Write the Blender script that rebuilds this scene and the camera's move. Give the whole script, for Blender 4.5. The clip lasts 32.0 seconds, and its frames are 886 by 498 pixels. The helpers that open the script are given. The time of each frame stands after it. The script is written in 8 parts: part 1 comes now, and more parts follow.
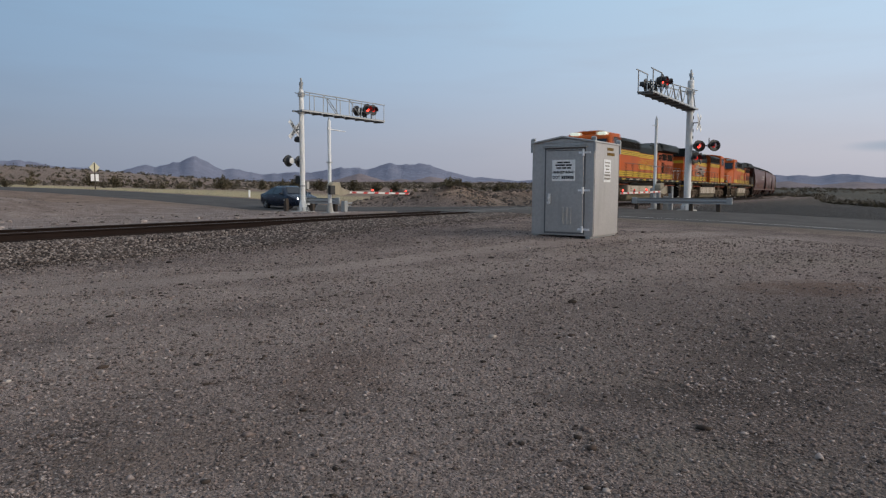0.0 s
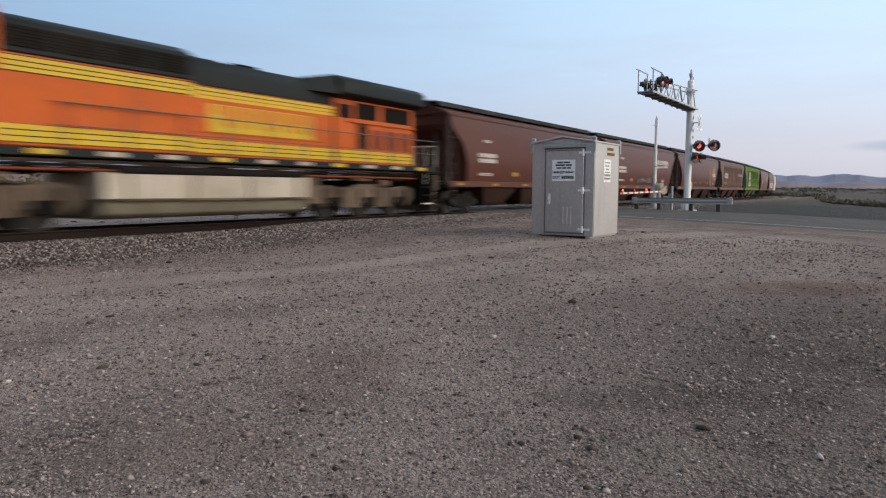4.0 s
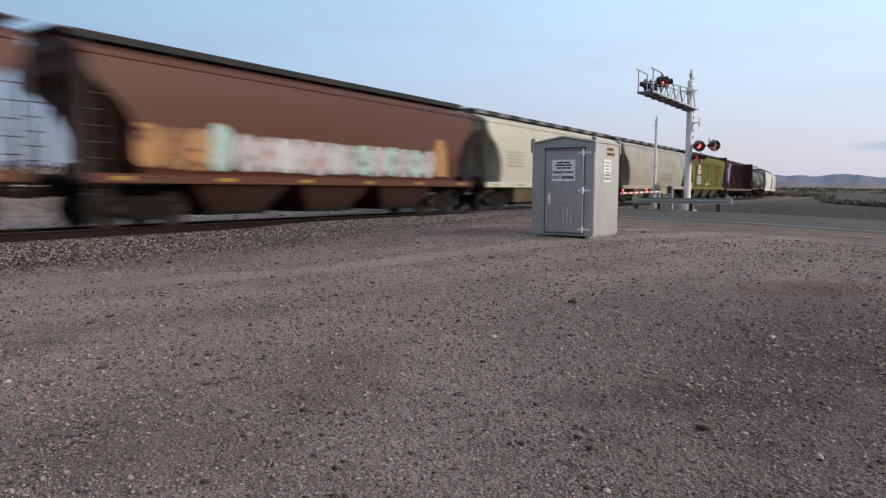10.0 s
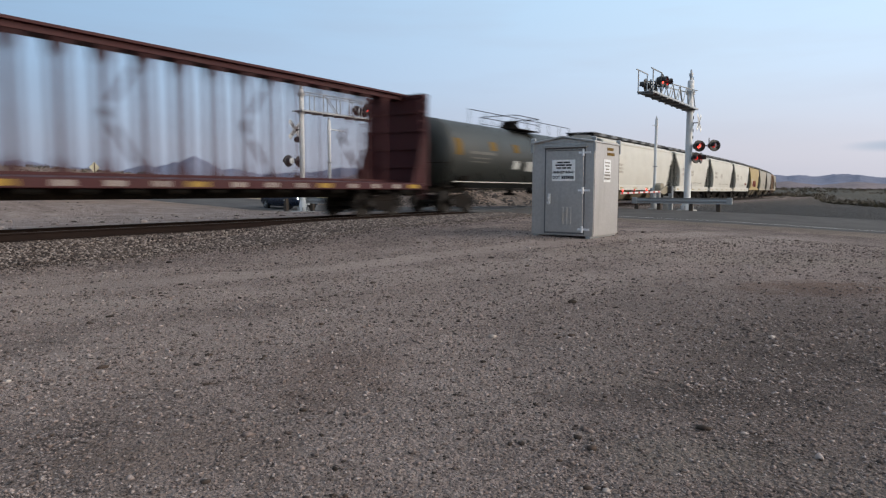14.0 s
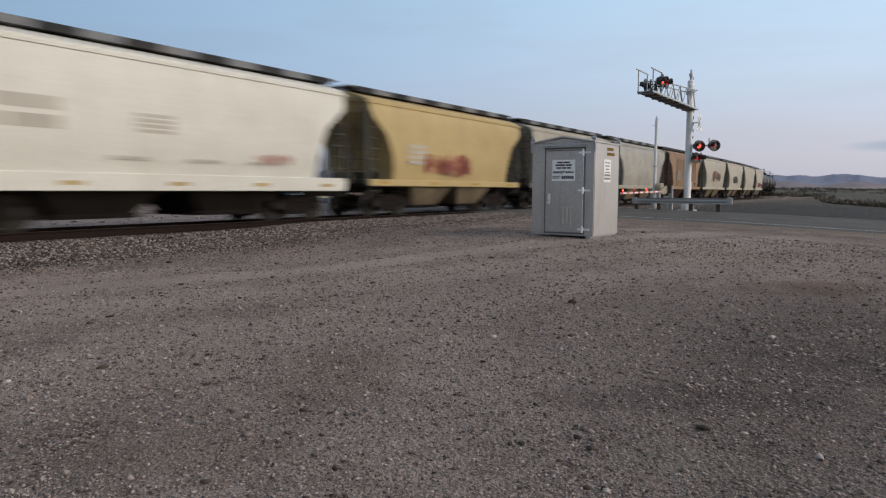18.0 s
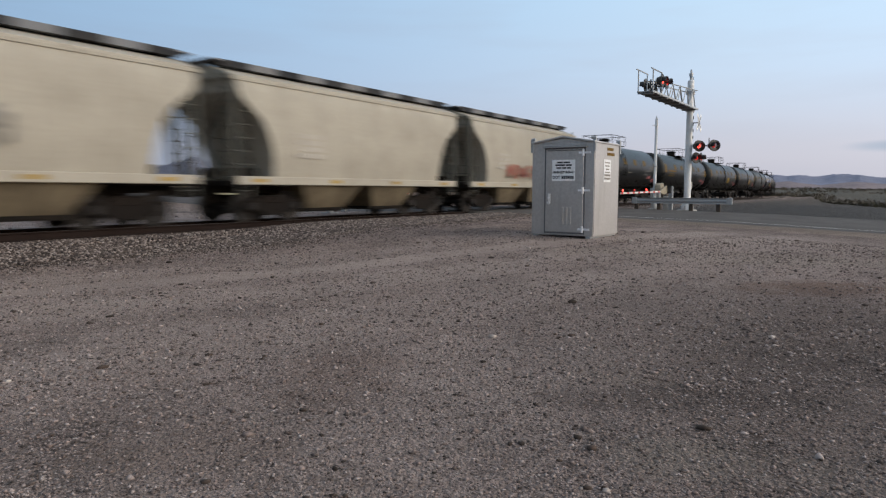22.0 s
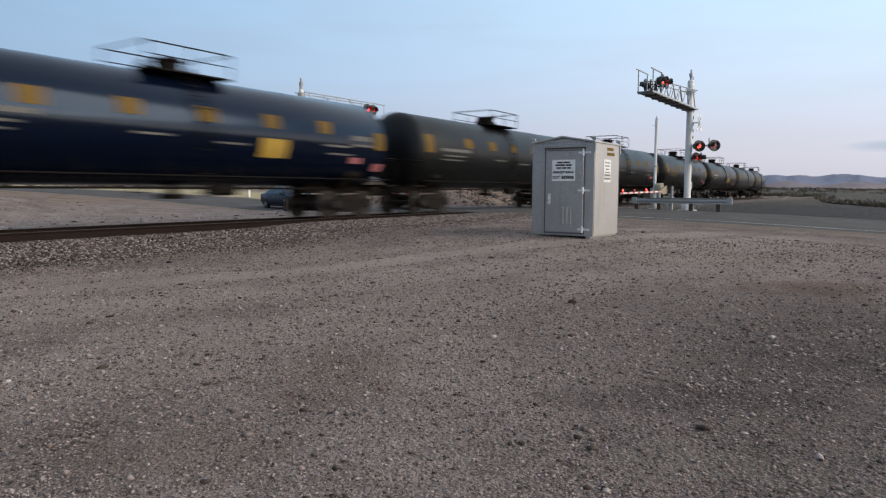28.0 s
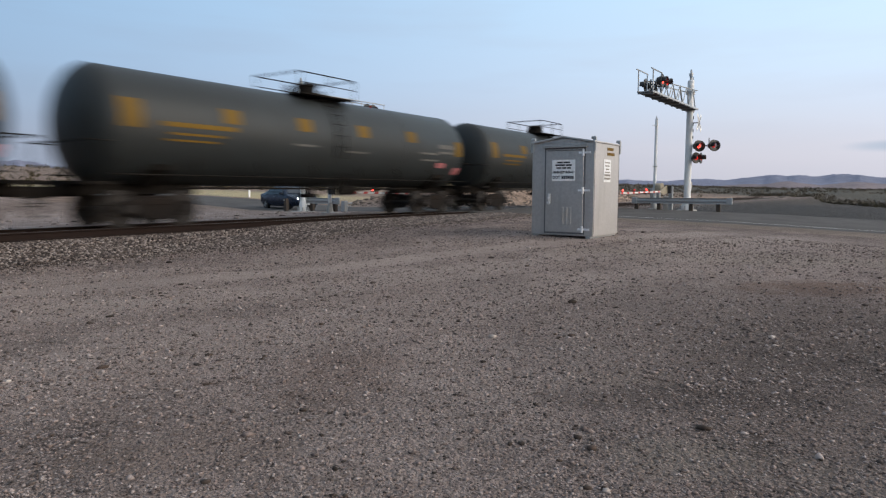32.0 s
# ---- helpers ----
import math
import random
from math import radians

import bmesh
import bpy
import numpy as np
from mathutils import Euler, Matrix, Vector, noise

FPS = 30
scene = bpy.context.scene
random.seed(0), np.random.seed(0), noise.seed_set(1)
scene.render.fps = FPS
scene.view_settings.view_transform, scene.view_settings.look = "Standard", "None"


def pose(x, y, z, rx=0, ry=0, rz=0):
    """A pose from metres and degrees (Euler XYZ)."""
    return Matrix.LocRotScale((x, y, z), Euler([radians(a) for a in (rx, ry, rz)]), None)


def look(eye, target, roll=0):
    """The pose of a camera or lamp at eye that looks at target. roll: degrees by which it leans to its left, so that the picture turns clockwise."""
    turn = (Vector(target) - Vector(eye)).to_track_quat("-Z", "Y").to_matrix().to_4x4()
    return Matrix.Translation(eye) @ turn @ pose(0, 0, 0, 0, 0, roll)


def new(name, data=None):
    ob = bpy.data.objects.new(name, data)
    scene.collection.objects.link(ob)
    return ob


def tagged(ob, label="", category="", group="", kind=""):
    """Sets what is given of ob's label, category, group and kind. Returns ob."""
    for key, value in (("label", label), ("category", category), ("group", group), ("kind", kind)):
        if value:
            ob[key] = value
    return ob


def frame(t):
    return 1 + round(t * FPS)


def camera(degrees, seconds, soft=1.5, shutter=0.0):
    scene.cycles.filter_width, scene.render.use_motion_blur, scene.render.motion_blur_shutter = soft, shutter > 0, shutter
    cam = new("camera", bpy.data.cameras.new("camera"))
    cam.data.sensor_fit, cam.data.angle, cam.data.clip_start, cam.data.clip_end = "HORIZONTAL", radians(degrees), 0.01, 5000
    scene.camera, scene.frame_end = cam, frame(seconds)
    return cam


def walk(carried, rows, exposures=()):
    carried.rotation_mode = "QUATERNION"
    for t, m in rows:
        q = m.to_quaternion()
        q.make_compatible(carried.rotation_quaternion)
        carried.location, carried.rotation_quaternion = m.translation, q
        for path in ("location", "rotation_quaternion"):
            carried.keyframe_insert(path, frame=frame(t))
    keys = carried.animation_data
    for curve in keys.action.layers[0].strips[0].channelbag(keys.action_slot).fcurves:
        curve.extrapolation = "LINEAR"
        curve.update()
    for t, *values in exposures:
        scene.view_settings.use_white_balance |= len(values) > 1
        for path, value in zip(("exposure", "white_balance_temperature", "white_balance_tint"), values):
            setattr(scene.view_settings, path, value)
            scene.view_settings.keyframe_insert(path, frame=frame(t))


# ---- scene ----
# ---------------------------------------------------------------- camera
CAM_Z = 0.968
PITCH = 0.0875
cam = camera(66.716, 32.0, soft=1.25, shutter=0.85)
EYE = (0.0, 0.0, CAM_Z)
AIM = (0.0, math.cos(PITCH), CAM_Z - math.sin(PITCH))
walk(cam, [(0.0, look(EYE, AIM, 0.184)), (32.0, look(EYE, AIM, 0.184))],
     exposures=[(0.0, 0.0), (1.0, 0.10), (2.0, 0.34), (3.5, 0.42), (10.0, 0.42), (11.0, 0.32), (12.0, 0.25), (13.0, 0.36), (14.5, 0.36), (17.0, 0.17), (18.8, 0.17), (20.0, 0.32), (21.0, 0.36),
                (22.5, 0.26), (23.2, 0.27), (24.0, 0.42), (32.0, 0.42)])

# ---------------------------------------------------------------- track plan
TH = 0.9779                      # heading of the site's grid from the x axis: road and signals stand square to it
UX, UY = math.cos(TH), math.sin(TH)
NX, NY = -UY, UX
OY = 29.447
RAIL_TH, RAIL_Y = 0.98717, 30.19  # heading of the straight track, which passes (0, RAIL_Y) at s = 0
SPEED = 20.411
TRAIN_ZERO = 4.80 + 1.5 * SPEED
_ds = 0.5
_s = np.arange(-260.0, 900.0, _ds)
_k = np.interp(_s, [-260, 19.3, 58, 96.7, 135.4, 240, 270, 900], [0, 0, 0.001195, 0.00100, 0.00129, 0.00145, 0, 0])
_a = np.cumsum(_k) * _ds + RAIL_TH
_x = np.cumsum(np.cos(_a)) * _ds
_y = np.cumsum(np.sin(_a)) * _ds
_i0 = int(np.argmin(abs(_s)))
_x, _y = _x - _x[_i0], _y - _y[_i0] + RAIL_Y


def track(s, q=0.0):
    """World x, y and heading of the track at s, q metres to its left."""
    a = float(np.interp(s, _s, _a))
    return (float(np.interp(s, _s, _x)) - q * math.sin(a),
            float(np.interp(s, _s, _y)) + q * math.cos(a), a)


def sq(s, q):
    """World x, y of a place by the straight track."""
    return s * UX + q * NX, OY + s * UY + q * NY


def rail_sq(s, q):
    """The same by the straight rails themselves."""
    return s * math.cos(RAIL_TH) - q * math.sin(RAIL_TH), RAIL_Y + s * math.sin(RAIL_TH) + q * math.cos(RAIL_TH)


def to_sq(x, y):
    return x * UX + (y - OY) * UY, x * NX + (y - OY) * NY


def stand(s, q, z, turn=0.0):
    """Pose at a place by the track; local x runs along the track, y across it."""
    x, y = sq(s, q)
    return pose(x, y, z, 0, 0, math.degrees(TH) + turn)


# ---------------------------------------------------------------- sky and light
SUN_AZ = math.radians(-12)       # direction of the afterglow, from the x axis
world = bpy.data.worlds.new("dusk_sky")
scene.world = world
world.use_nodes = True
wn, wl = world.node_tree.nodes, world.node_tree.links
wn.clear()
w_out = wn.new("ShaderNodeOutputWorld")
w_bg = wn.new("ShaderNodeBackground")
w_sky = wn.new("ShaderNodeTexSky")
w_sky.sky_type = "NISHITA"
w_sky.sun_disc = False
w_sky.sun_elevation = math.radians(3.0)
w_sky.sun_rotation = math.pi / 2 - SUN_AZ
w_sky.air_density, w_sky.dust_density, w_sky.ozone_density = 1.0, 1.2, 2.0
w_tc = wn.new("ShaderNodeTexCoord")
w_sep = wn.new("ShaderNodeSeparateXYZ")
w_ramp = wn.new("ShaderNodeValToRGB")
w_ramp.color_ramp.elements[0].position = 0.0
w_ramp.color_ramp.elements[0].color = (0.42, 0.43, 0.51, 1)
w_ramp.color_ramp.elements[1].position = 1.0
w_ramp.color_ramp.elements[1].color = (0.53, 0.575, 0.66, 1)
for pos, col in ((0.06, (0.47, 0.49, 0.58, 1)), (0.16, (0.46, 0.58, 0.74, 1)), (0.34, (0.42, 0.63, 0.84, 1)), (0.55, (0.54, 0.635, 0.75, 1))):
    w_ramp.color_ramp.elements.new(pos).color = col
# brighter towards the afterglow
w_dot = wn.new("ShaderNodeVectorMath")
w_dot.operation = "DOT_PRODUCT"
w_dot.inputs[1].default_value = (math.cos(math.radians(6)), math.sin(math.radians(6)), 0.25)
w_glow = wn.new("ShaderNodeMapRange")
w_glow.inputs["From Min"].default_value = -1.0
w_glow.inputs["From Max"].default_value = 1.0
w_glow.inputs["To Min"].default_value = 0.455
w_glow.inputs["To Max"].default_value = 1.375
w_mul = wn.new("ShaderNodeVectorMath")
w_mul.operation = "SCALE"
w_addsky = wn.new("ShaderNodeMix")
w_addsky.data_type = "RGBA"
w_addsky.inputs["Factor"].default_value = 0.12
w_sc = wn.new("ShaderNodeVectorMath")
w_sc.operation = "SCALE"
w_sc.inputs["Scale"].default_value = 0.10
# thin cloud veils
w_map = wn.new("ShaderNodeMapping")
w_map.inputs["Scale"].default_value = (2.2, 2.2, 16.0)
w_noise = wn.new("ShaderNodeTexNoise")
w_noise.inputs["Scale"].default_value = 1.6
w_noise.inputs["Detail"].default_value = 5.0
w_cr = wn.new("ShaderNodeMapRange")
w_cr.inputs["From Min"].default_value = 0.48
w_cr.inputs["From Max"].default_value = 0.72
w_cr.inputs["To Min"].default_value = 0.0
w_cr.inputs["To Max"].default_value = 0.22
w_cloud = wn.new("ShaderNodeMix")
w_cloud.data_type = "RGBA"
w_cloud.inputs[7].default_value = (0.40, 0.44, 0.54, 1)
wl.new(w_tc.outputs["Generated"], w_sep.inputs[0])
wl.new(w_sep.outputs["Z"], w_ramp.inputs[0])
wl.new(w_tc.outputs["Generated"], w_dot.inputs[0])
wl.new(w_dot.outputs["Value"], w_glow.inputs["Value"])
wl.new(w_tc.outputs["Generated"], w_map.inputs[0])
wl.new(w_map.outputs[0], w_noise.inputs["Vector"])
wl.new(w_noise.outputs["Fac"], w_cr.inputs["Value"])
wl.new(w_cr.outputs[0], w_cloud.inputs["Factor"])
wl.new(w_ramp.outputs["Color"], w_cloud.inputs[6])
# colder away from the afterglow
w_tf = wn.new("ShaderNodeMapRange")
w_tf.inputs["From Min"].default_value = -0.5
w_tf.inputs["From Max"].default_value = 0.5
w_tint = wn.new("ShaderNodeMix")
w_tint.data_type = "RGBA"
w_tint.inputs[6].default_value = (0.84, 0.965, 1.09, 1)
w_tint.inputs[7].default_value = (1.03, 1.0, 0.97, 1)
w_cold = wn.new("ShaderNodeVectorMath")
w_cold.operation = "MULTIPLY"
wl.new(w_dot.outputs["Value"], w_tf.inputs["Value"])
wl.new(w_tf.outputs[0], w_tint.inputs[0])
wl.new(w_cloud.outputs[2], w_cold.inputs[0])
wl.new(w_tint.outputs[2], w_cold.inputs[1])
wl.new(w_cold.outputs[0], w_mul.inputs[0])
wl.new(w_glow.outputs[0], w_mul.inputs["Scale"])
wl.new(w_sky.outputs[0], w_sc.inputs[0])
wl.new(w_mul.outputs[0], w_addsky.inputs[6])
wl.new(w_sc.outputs[0], w_addsky.inputs[7])
# warm band low over the horizon where the sun went down
w_az = wn.new("ShaderNodeVectorMath")
w_az.operation = "DOT_PRODUCT"
w_az.inputs[1].default_value = (math.cos(SUN_AZ - 0.35), math.sin(SUN_AZ - 0.35), 0.0)
wl.new(w_tc.outputs["Generated"], w_az.inputs[0])
w_side = wn.new("ShaderNodeMapRange")
w_side.interpolation_type = "SMOOTHSTEP"
w_side.inputs["From Min"].default_value = 0.30
w_side.inputs["From Max"].default_value = 1.0
wl.new(w_az.outputs["Value"], w_side.inputs["Value"])
w_low = wn.new("ShaderNodeMapRange")
w_low.interpolation_type = "SMOOTHERSTEP"
w_low.inputs["From Min"].default_value = 0.32
w_low.inputs["From Max"].default_value = 0.0
wl.new(w_sep.outputs["Z"], w_low.inputs["Value"])
w_band = wn.new("ShaderNodeMath")
w_band.operation = "MULTIPLY"
wl.new(w_side.outputs[0], w_band.inputs[0])
wl.new(w_low.outputs[0], w_band.inputs[1])
w_warm = wn.new("ShaderNodeMix")
w_warm.data_type, w_warm.blend_type = "RGBA", "ADD"
w_warm.inputs[7].default_value = (2.2, 1.68, 1.10, 1)
wl.new(w_band.outputs[0], w_warm.inputs[0])
wl.new(w_addsky.outputs[2], w_warm.inputs[6])
# one slate-blue cloud bank low over the plain
w_cm = wn.new("ShaderNodeMapping")
w_cm.inputs["Location"].default_value = (-0.560 / 0.062, 0.0, -0.0565 / 0.0085)
w_cm.inputs["Scale"].default_value = (1 / 0.062, 0.0, 1 / 0.0085)
wl.new(w_tc.outputs["Generated"], w_cm.inputs[0])
w_cl = wn.new("ShaderNodeVectorMath")
w_cl.operation = "LENGTH"
wl.new(w_cm.outputs[0], w_cl.inputs[0])
w_cn = wn.new("ShaderNodeMath")
w_cn.operation = "ADD"
wl.new(w_cl.outputs["Value"], w_cn.inputs[0])
wl.new(w_noise.outputs["Fac"], w_cn.inputs[1])
w_cf = wn.new("ShaderNodeMapRange")
w_cf.interpolation_type = "SMOOTHSTEP"
w_cf.inputs["From Min"].default_value = 1.65
w_cf.inputs["From Max"].default_value = 0.75
w_cf.inputs["To Max"].default_value = 0.75
wl.new(w_cn.outputs[0], w_cf.inputs["Value"])
w_bank = wn.new("ShaderNodeMix")
w_bank.data_type = "RGBA"
w_bank.inputs[7].default_value = (0.34, 0.405, 0.50, 1)
wl.new(w_cf.outputs[0], w_bank.inputs[0])
wl.new(w_warm.outputs[2], w_bank.inputs[6])
wl.new(w_bank.outputs[2], w_bg.inputs["Color"])
w_bg.inputs["Strength"].default_value = 1.0
wl.new(w_bg.outputs[0], w_out.inputs["Surface"])

sun_data = bpy.data.lights.new("afterglow", "SUN")
sun_data.energy = 1.65
sun_data.angle = math.radians(42)
sun_data.color = (1.0, 0.88, 0.75)
sun = new("afterglow", sun_data)
sun.matrix_world = look((60 * math.cos(SUN_AZ), 60 * math.sin(SUN_AZ), 31), (0, 0, 0))

# ---------------------------------------------------------------- materials


def node_mat(name):
    m = bpy.data.materials.new(name)
    m.use_nodes = True
    nt = m.node_tree
    return m, nt, nt.nodes["Principled BSDF"]


def tex_noise(nt, vec, scale, detail=4.0, rough=0.6):
    n = nt.nodes.new("ShaderNodeTexNoise")
    n.inputs["Scale"].default_value = scale
    n.inputs["Detail"].default_value = detail
    n.inputs["Roughness"].default_value = rough
    nt.links.new(vec, n.inputs["Vector"])
    return n.outputs["Fac"]


def remap(nt, val, a, b, c=0.0, d=1.0):
    n = nt.nodes.new("ShaderNodeMapRange")
    for key, v in (("From Min", a), ("From Max", b), ("To Min", c), ("To Max", d)):
        n.inputs[key].default_value = v
    nt.links.new(val, n.inputs["Value"])
    return n.outputs[0]


def mixc(nt, fac, a, b):
    n = nt.nodes.new("ShaderNodeMix")
    n.data_type = "RGBA"
    if isinstance(fac, float):
        n.inputs[0].default_value = fac
    else:
        nt.links.new(fac, n.inputs[0])
    for sock, v in ((6, a), (7, b)):
        if isinstance(v, tuple):
            n.inputs[sock].default_value = (*v, 1)
        else:
            nt.links.new(v, n.inputs[sock])
    return n.outputs[2]


def math2(nt, op, a, b):
    n = nt.nodes.new("ShaderNodeMath")
    n.operation = op
    for i, v in enumerate((a, b)):
        if isinstance(v, (int, float)):
            n.inputs[i].default_value = v
        else:
            nt.links.new(v, n.inputs[i])
    return n.outputs[0]


def bump(nt, bsdf, height, strength, dist):
    n = nt.nodes.new("ShaderNodeBump")
    n.inputs["Strength"].default_value = strength
    n.inputs["Distance"].default_value = dist
    nt.links.new(height, n.inputs["Height"])
    nt.links.new(n.outputs[0], bsdf.inputs["Normal"])


def coords(nt, scale=(1, 1, 1)):
    tc = nt.nodes.new("ShaderNodeTexCoord")
    mp = nt.nodes.new("ShaderNodeMapping")
    mp.inputs["Scale"].default_value = scale
    nt.links.new(tc.outputs["Object"], mp.inputs[0])
    return mp.outputs[0]


def painted(name, col, rough=0.5, metal=0.0, dirt=(0.10, 0.08, 0.065), dirty=0.35, streak=0.35, bumpy=0.15, spec=0.5):
    """Paint or metal with fine grain, soft patches and downward streaks of grime."""
    m, nt, b = node_mat(name)
    v1, v2 = coords(nt), coords(nt, (2.2, 2.2, 0.22))
    patch = remap(nt, tex_noise(nt, v1, 0.9, 5), 0.42, 0.75)
    grain = tex_noise(nt, v1, 14, 6)
    st = remap(nt, tex_noise(nt, v2, 2.2, 5), 0.5, 0.8)
    c = mixc(nt, remap(nt, grain, 0.3, 0.7), tuple(x * 0.86 for x in col), tuple(min(1, x * 1.08) for x in col))
    c = mixc(nt, math2(nt, "MULTIPLY", patch, dirty), c, dirt)
    c = mixc(nt, math2(nt, "MULTIPLY", st, streak), c, dirt)
    nt.links.new(c, b.inputs["Base Color"])
    nt.links.new(remap(nt, grain, 0.2, 0.8, rough - 0.08, min(1, rough + 0.12)), b.inputs["Roughness"])
    b.inputs["Metallic"].default_value = metal
    b.inputs["Specular IOR Level"].default_value = spec
    if bumpy:
        bump(nt, b, tex_noise(nt, v1, 5, 6), bumpy, 0.02)
    return m


def glow(name, col, strength, base=(0.3, 0.02, 0.02)):
    m, nt, b = node_mat(name)
    b.inputs["Base Color"].default_value = (*base, 1)
    b.inputs["Emission Color"].default_value = (*col, 1)
    b.inputs["Emission Strength"].default_value = strength
    b.inputs["Roughness"].default_value = 0.2
    return m


def island(name, a, b_, c, rough=0.95, scale=30, mid=0.5):
    """Loose pieces: each island takes its own shade between three colours."""
    m, nt, b = node_mat(name)
    g = nt.nodes.new("ShaderNodeNewGeometry")
    ramp = nt.nodes.new("ShaderNodeValToRGB")
    ramp.color_ramp.elements[0].color = (*a, 1)
    ramp.color_ramp.elements[1].color = (*c, 1)
    ramp.color_ramp.elements.new(mid).color = (*b_, 1)
    nt.links.new(g.outputs["Random Per Island"], ramp.inputs[0])
    n = tex_noise(nt, coords(nt), scale, 4)
    mul = nt.nodes.new("ShaderNodeMix")
    mul.data_type, mul.blend_type = "RGBA", "MULTIPLY"
    mul.inputs[0].default_value = 0.5
    nt.links.new(ramp.outputs[0], mul.inputs[6])
    cr = nt.nodes.new("ShaderNodeCombineColor")
    for i in range(3):
        nt.links.new(remap(nt, n, 0.25, 0.75, 0.5, 1.3), cr.inputs[i])
    nt.links.new(cr.outputs[0], mul.inputs[7])
    nt.links.new(mul.outputs[2], b.inputs["Base Color"])
    b.inputs["Roughness"].default_value = rough
    b.inputs["Specular IOR Level"].default_value = 0.2
    return m


def ground_material():
    m, nt, b = node_mat("desert_ground")
    v = coords(nt)
    sep = nt.nodes.new("ShaderNodeSeparateXYZ")
    nt.links.new(v, sep.inputs[0])
    X, Y = sep.outputs[0], sep.outputs[1]
    S = math2(nt, "ADD", math2(nt, "MULTIPLY", X, UX), math2(nt, "MULTIPLY", math2(nt, "SUBTRACT", Y, OY), UY))
    Q = math2(nt, "ADD", math2(nt, "MULTIPLY", X, NX), math2(nt, "MULTIPLY", math2(nt, "SUBTRACT", Y, OY), NY))
    big = tex_noise(nt, v, 0.16, 4)
    mid = tex_noise(nt, v, 0.9, 6)
    fine = tex_noise(nt, v, 9.0, 8, 0.7)
    vor = nt.nodes.new("ShaderNodeTexVoronoi")
    vor.inputs["Scale"].default_value = 36
    nt.links.new(v, vor.inputs["Vector"])
    vor2 = nt.nodes.new("ShaderNodeTexVoronoi")
    vor2.inputs["Scale"].default_value = 85
    nt.links.new(v, vor2.inputs["Vector"])
    grit = tex_noise(nt, v, 42.0, 6, 0.75)
    dirt = mixc(nt, remap(nt, math2(nt, "ADD", math2(nt, "MULTIPLY", fine, 0.45), math2(nt, "MULTIPLY", grit, 0.55)), 0.40, 0.60), (0.235, 0.178, 0.155), (0.63, 0.500, 0.440))
    tones = []
    for cells in (vor, vor2):
        sp = nt.nodes.new("ShaderNodeSeparateColor")
        nt.links.new(cells.outputs["Color"], sp.inputs[0])
        rp = nt.nodes.new("ShaderNodeValToRGB")
        rp.color_ramp.interpolation = "CONSTANT"
        rp.color_ramp.elements[0].color = (0.034, 0.028, 0.025, 1)
        rp.color_ramp.elements[1].position = 0.20
        rp.color_ramp.elements[1].color = (0.195, 0.150, 0.132, 1)
        for pos, cc in ((0.40, (0.37, 0.286, 0.256, 1)), (0.70, (0.54, 0.430, 0.385, 1)), (0.96, (0.66, 0.56, 0.51, 1))):
            rp.color_ramp.elements.new(pos).color = cc
        nt.links.new(sp.outputs[0], rp.inputs[0])
        tones.append(mixc(nt, remap(nt, cells.outputs["Distance"], 0.28, 0.66, 0.0, 0.9), rp.outputs["Color"], (0.085, 0.068, 0.060)))
    peb = mixc(nt, remap(nt, fine, 0.42, 0.6), tones[0], tones[1])
    gravelly = remap(nt, math2(nt, "ADD", mid, math2(nt, "MULTIPLY", big, 0.6)), 0.56, 0.92, 0.20, 0.92)
    col = mixc(nt, gravelly, dirt, peb)
    # grey gravel yard beyond the road, smooth tan tracks beside the ballast
    grey = mixc(nt, remap(nt, vor2.outputs["Distance"], 0.0, 0.6), (0.135, 0.127, 0.123), (0.068, 0.065, 0.063))
    wob = math2(nt, "MULTIPLY", math2(nt, "SUBTRACT", mid, 0.5), 2.4)
    yard = math2(nt, "MULTIPLY", remap(nt, math2(nt, "ADD", S, wob), 11.0, 15.0),
                 remap(nt, math2(nt, "ADD", Q, wob), -2.0, -4.0))
    yard = math2(nt, "MULTIPLY", yard, remap(nt, S, 150.0, 190.0, 1.0, 0.0))
    col = mixc(nt, yard, col, grey)
    tan = mixc(nt, remap(nt, fine, 0.3, 0.7), (0.50, 0.40, 0.35), (0.61, 0.50, 0.44))
    lane = None
    wob2 = math2(nt, "MULTIPLY", math2(nt, "SUBTRACT", mid, 0.5), 1.5)
    for slope, centre, half, much in ((0.354, -8.75, 0.25, 0.6), (0.354, -10.6, 0.4, 0.55), (0.30, -7.3, 0.15, 0.4), (0.20, -12.6, 0.5, 0.4), (0.10, -14.6, 0.4, 0.3)):
        line = math2(nt, "ADD", math2(nt, "ADD", Q, wob2), math2(nt, "MULTIPLY", math2(nt, "ADD", S, 14.5), slope))
        d = math2(nt, "ABSOLUTE", math2(nt, "SUBTRACT", line, centre), 0)
        f = math2(nt, "MULTIPLY", remap(nt, d, half, half + 1.0, much, 0.0), remap(nt, big, 0.32, 0.5, 0.35, 1.0))
        lane = f if lane is None else math2(nt, "MAXIMUM", lane, f)
    lane = math2(nt, "MULTIPLY", lane, remap(nt, S, -2.0, -5.0))
    col = mixc(nt, lane, col, tan)
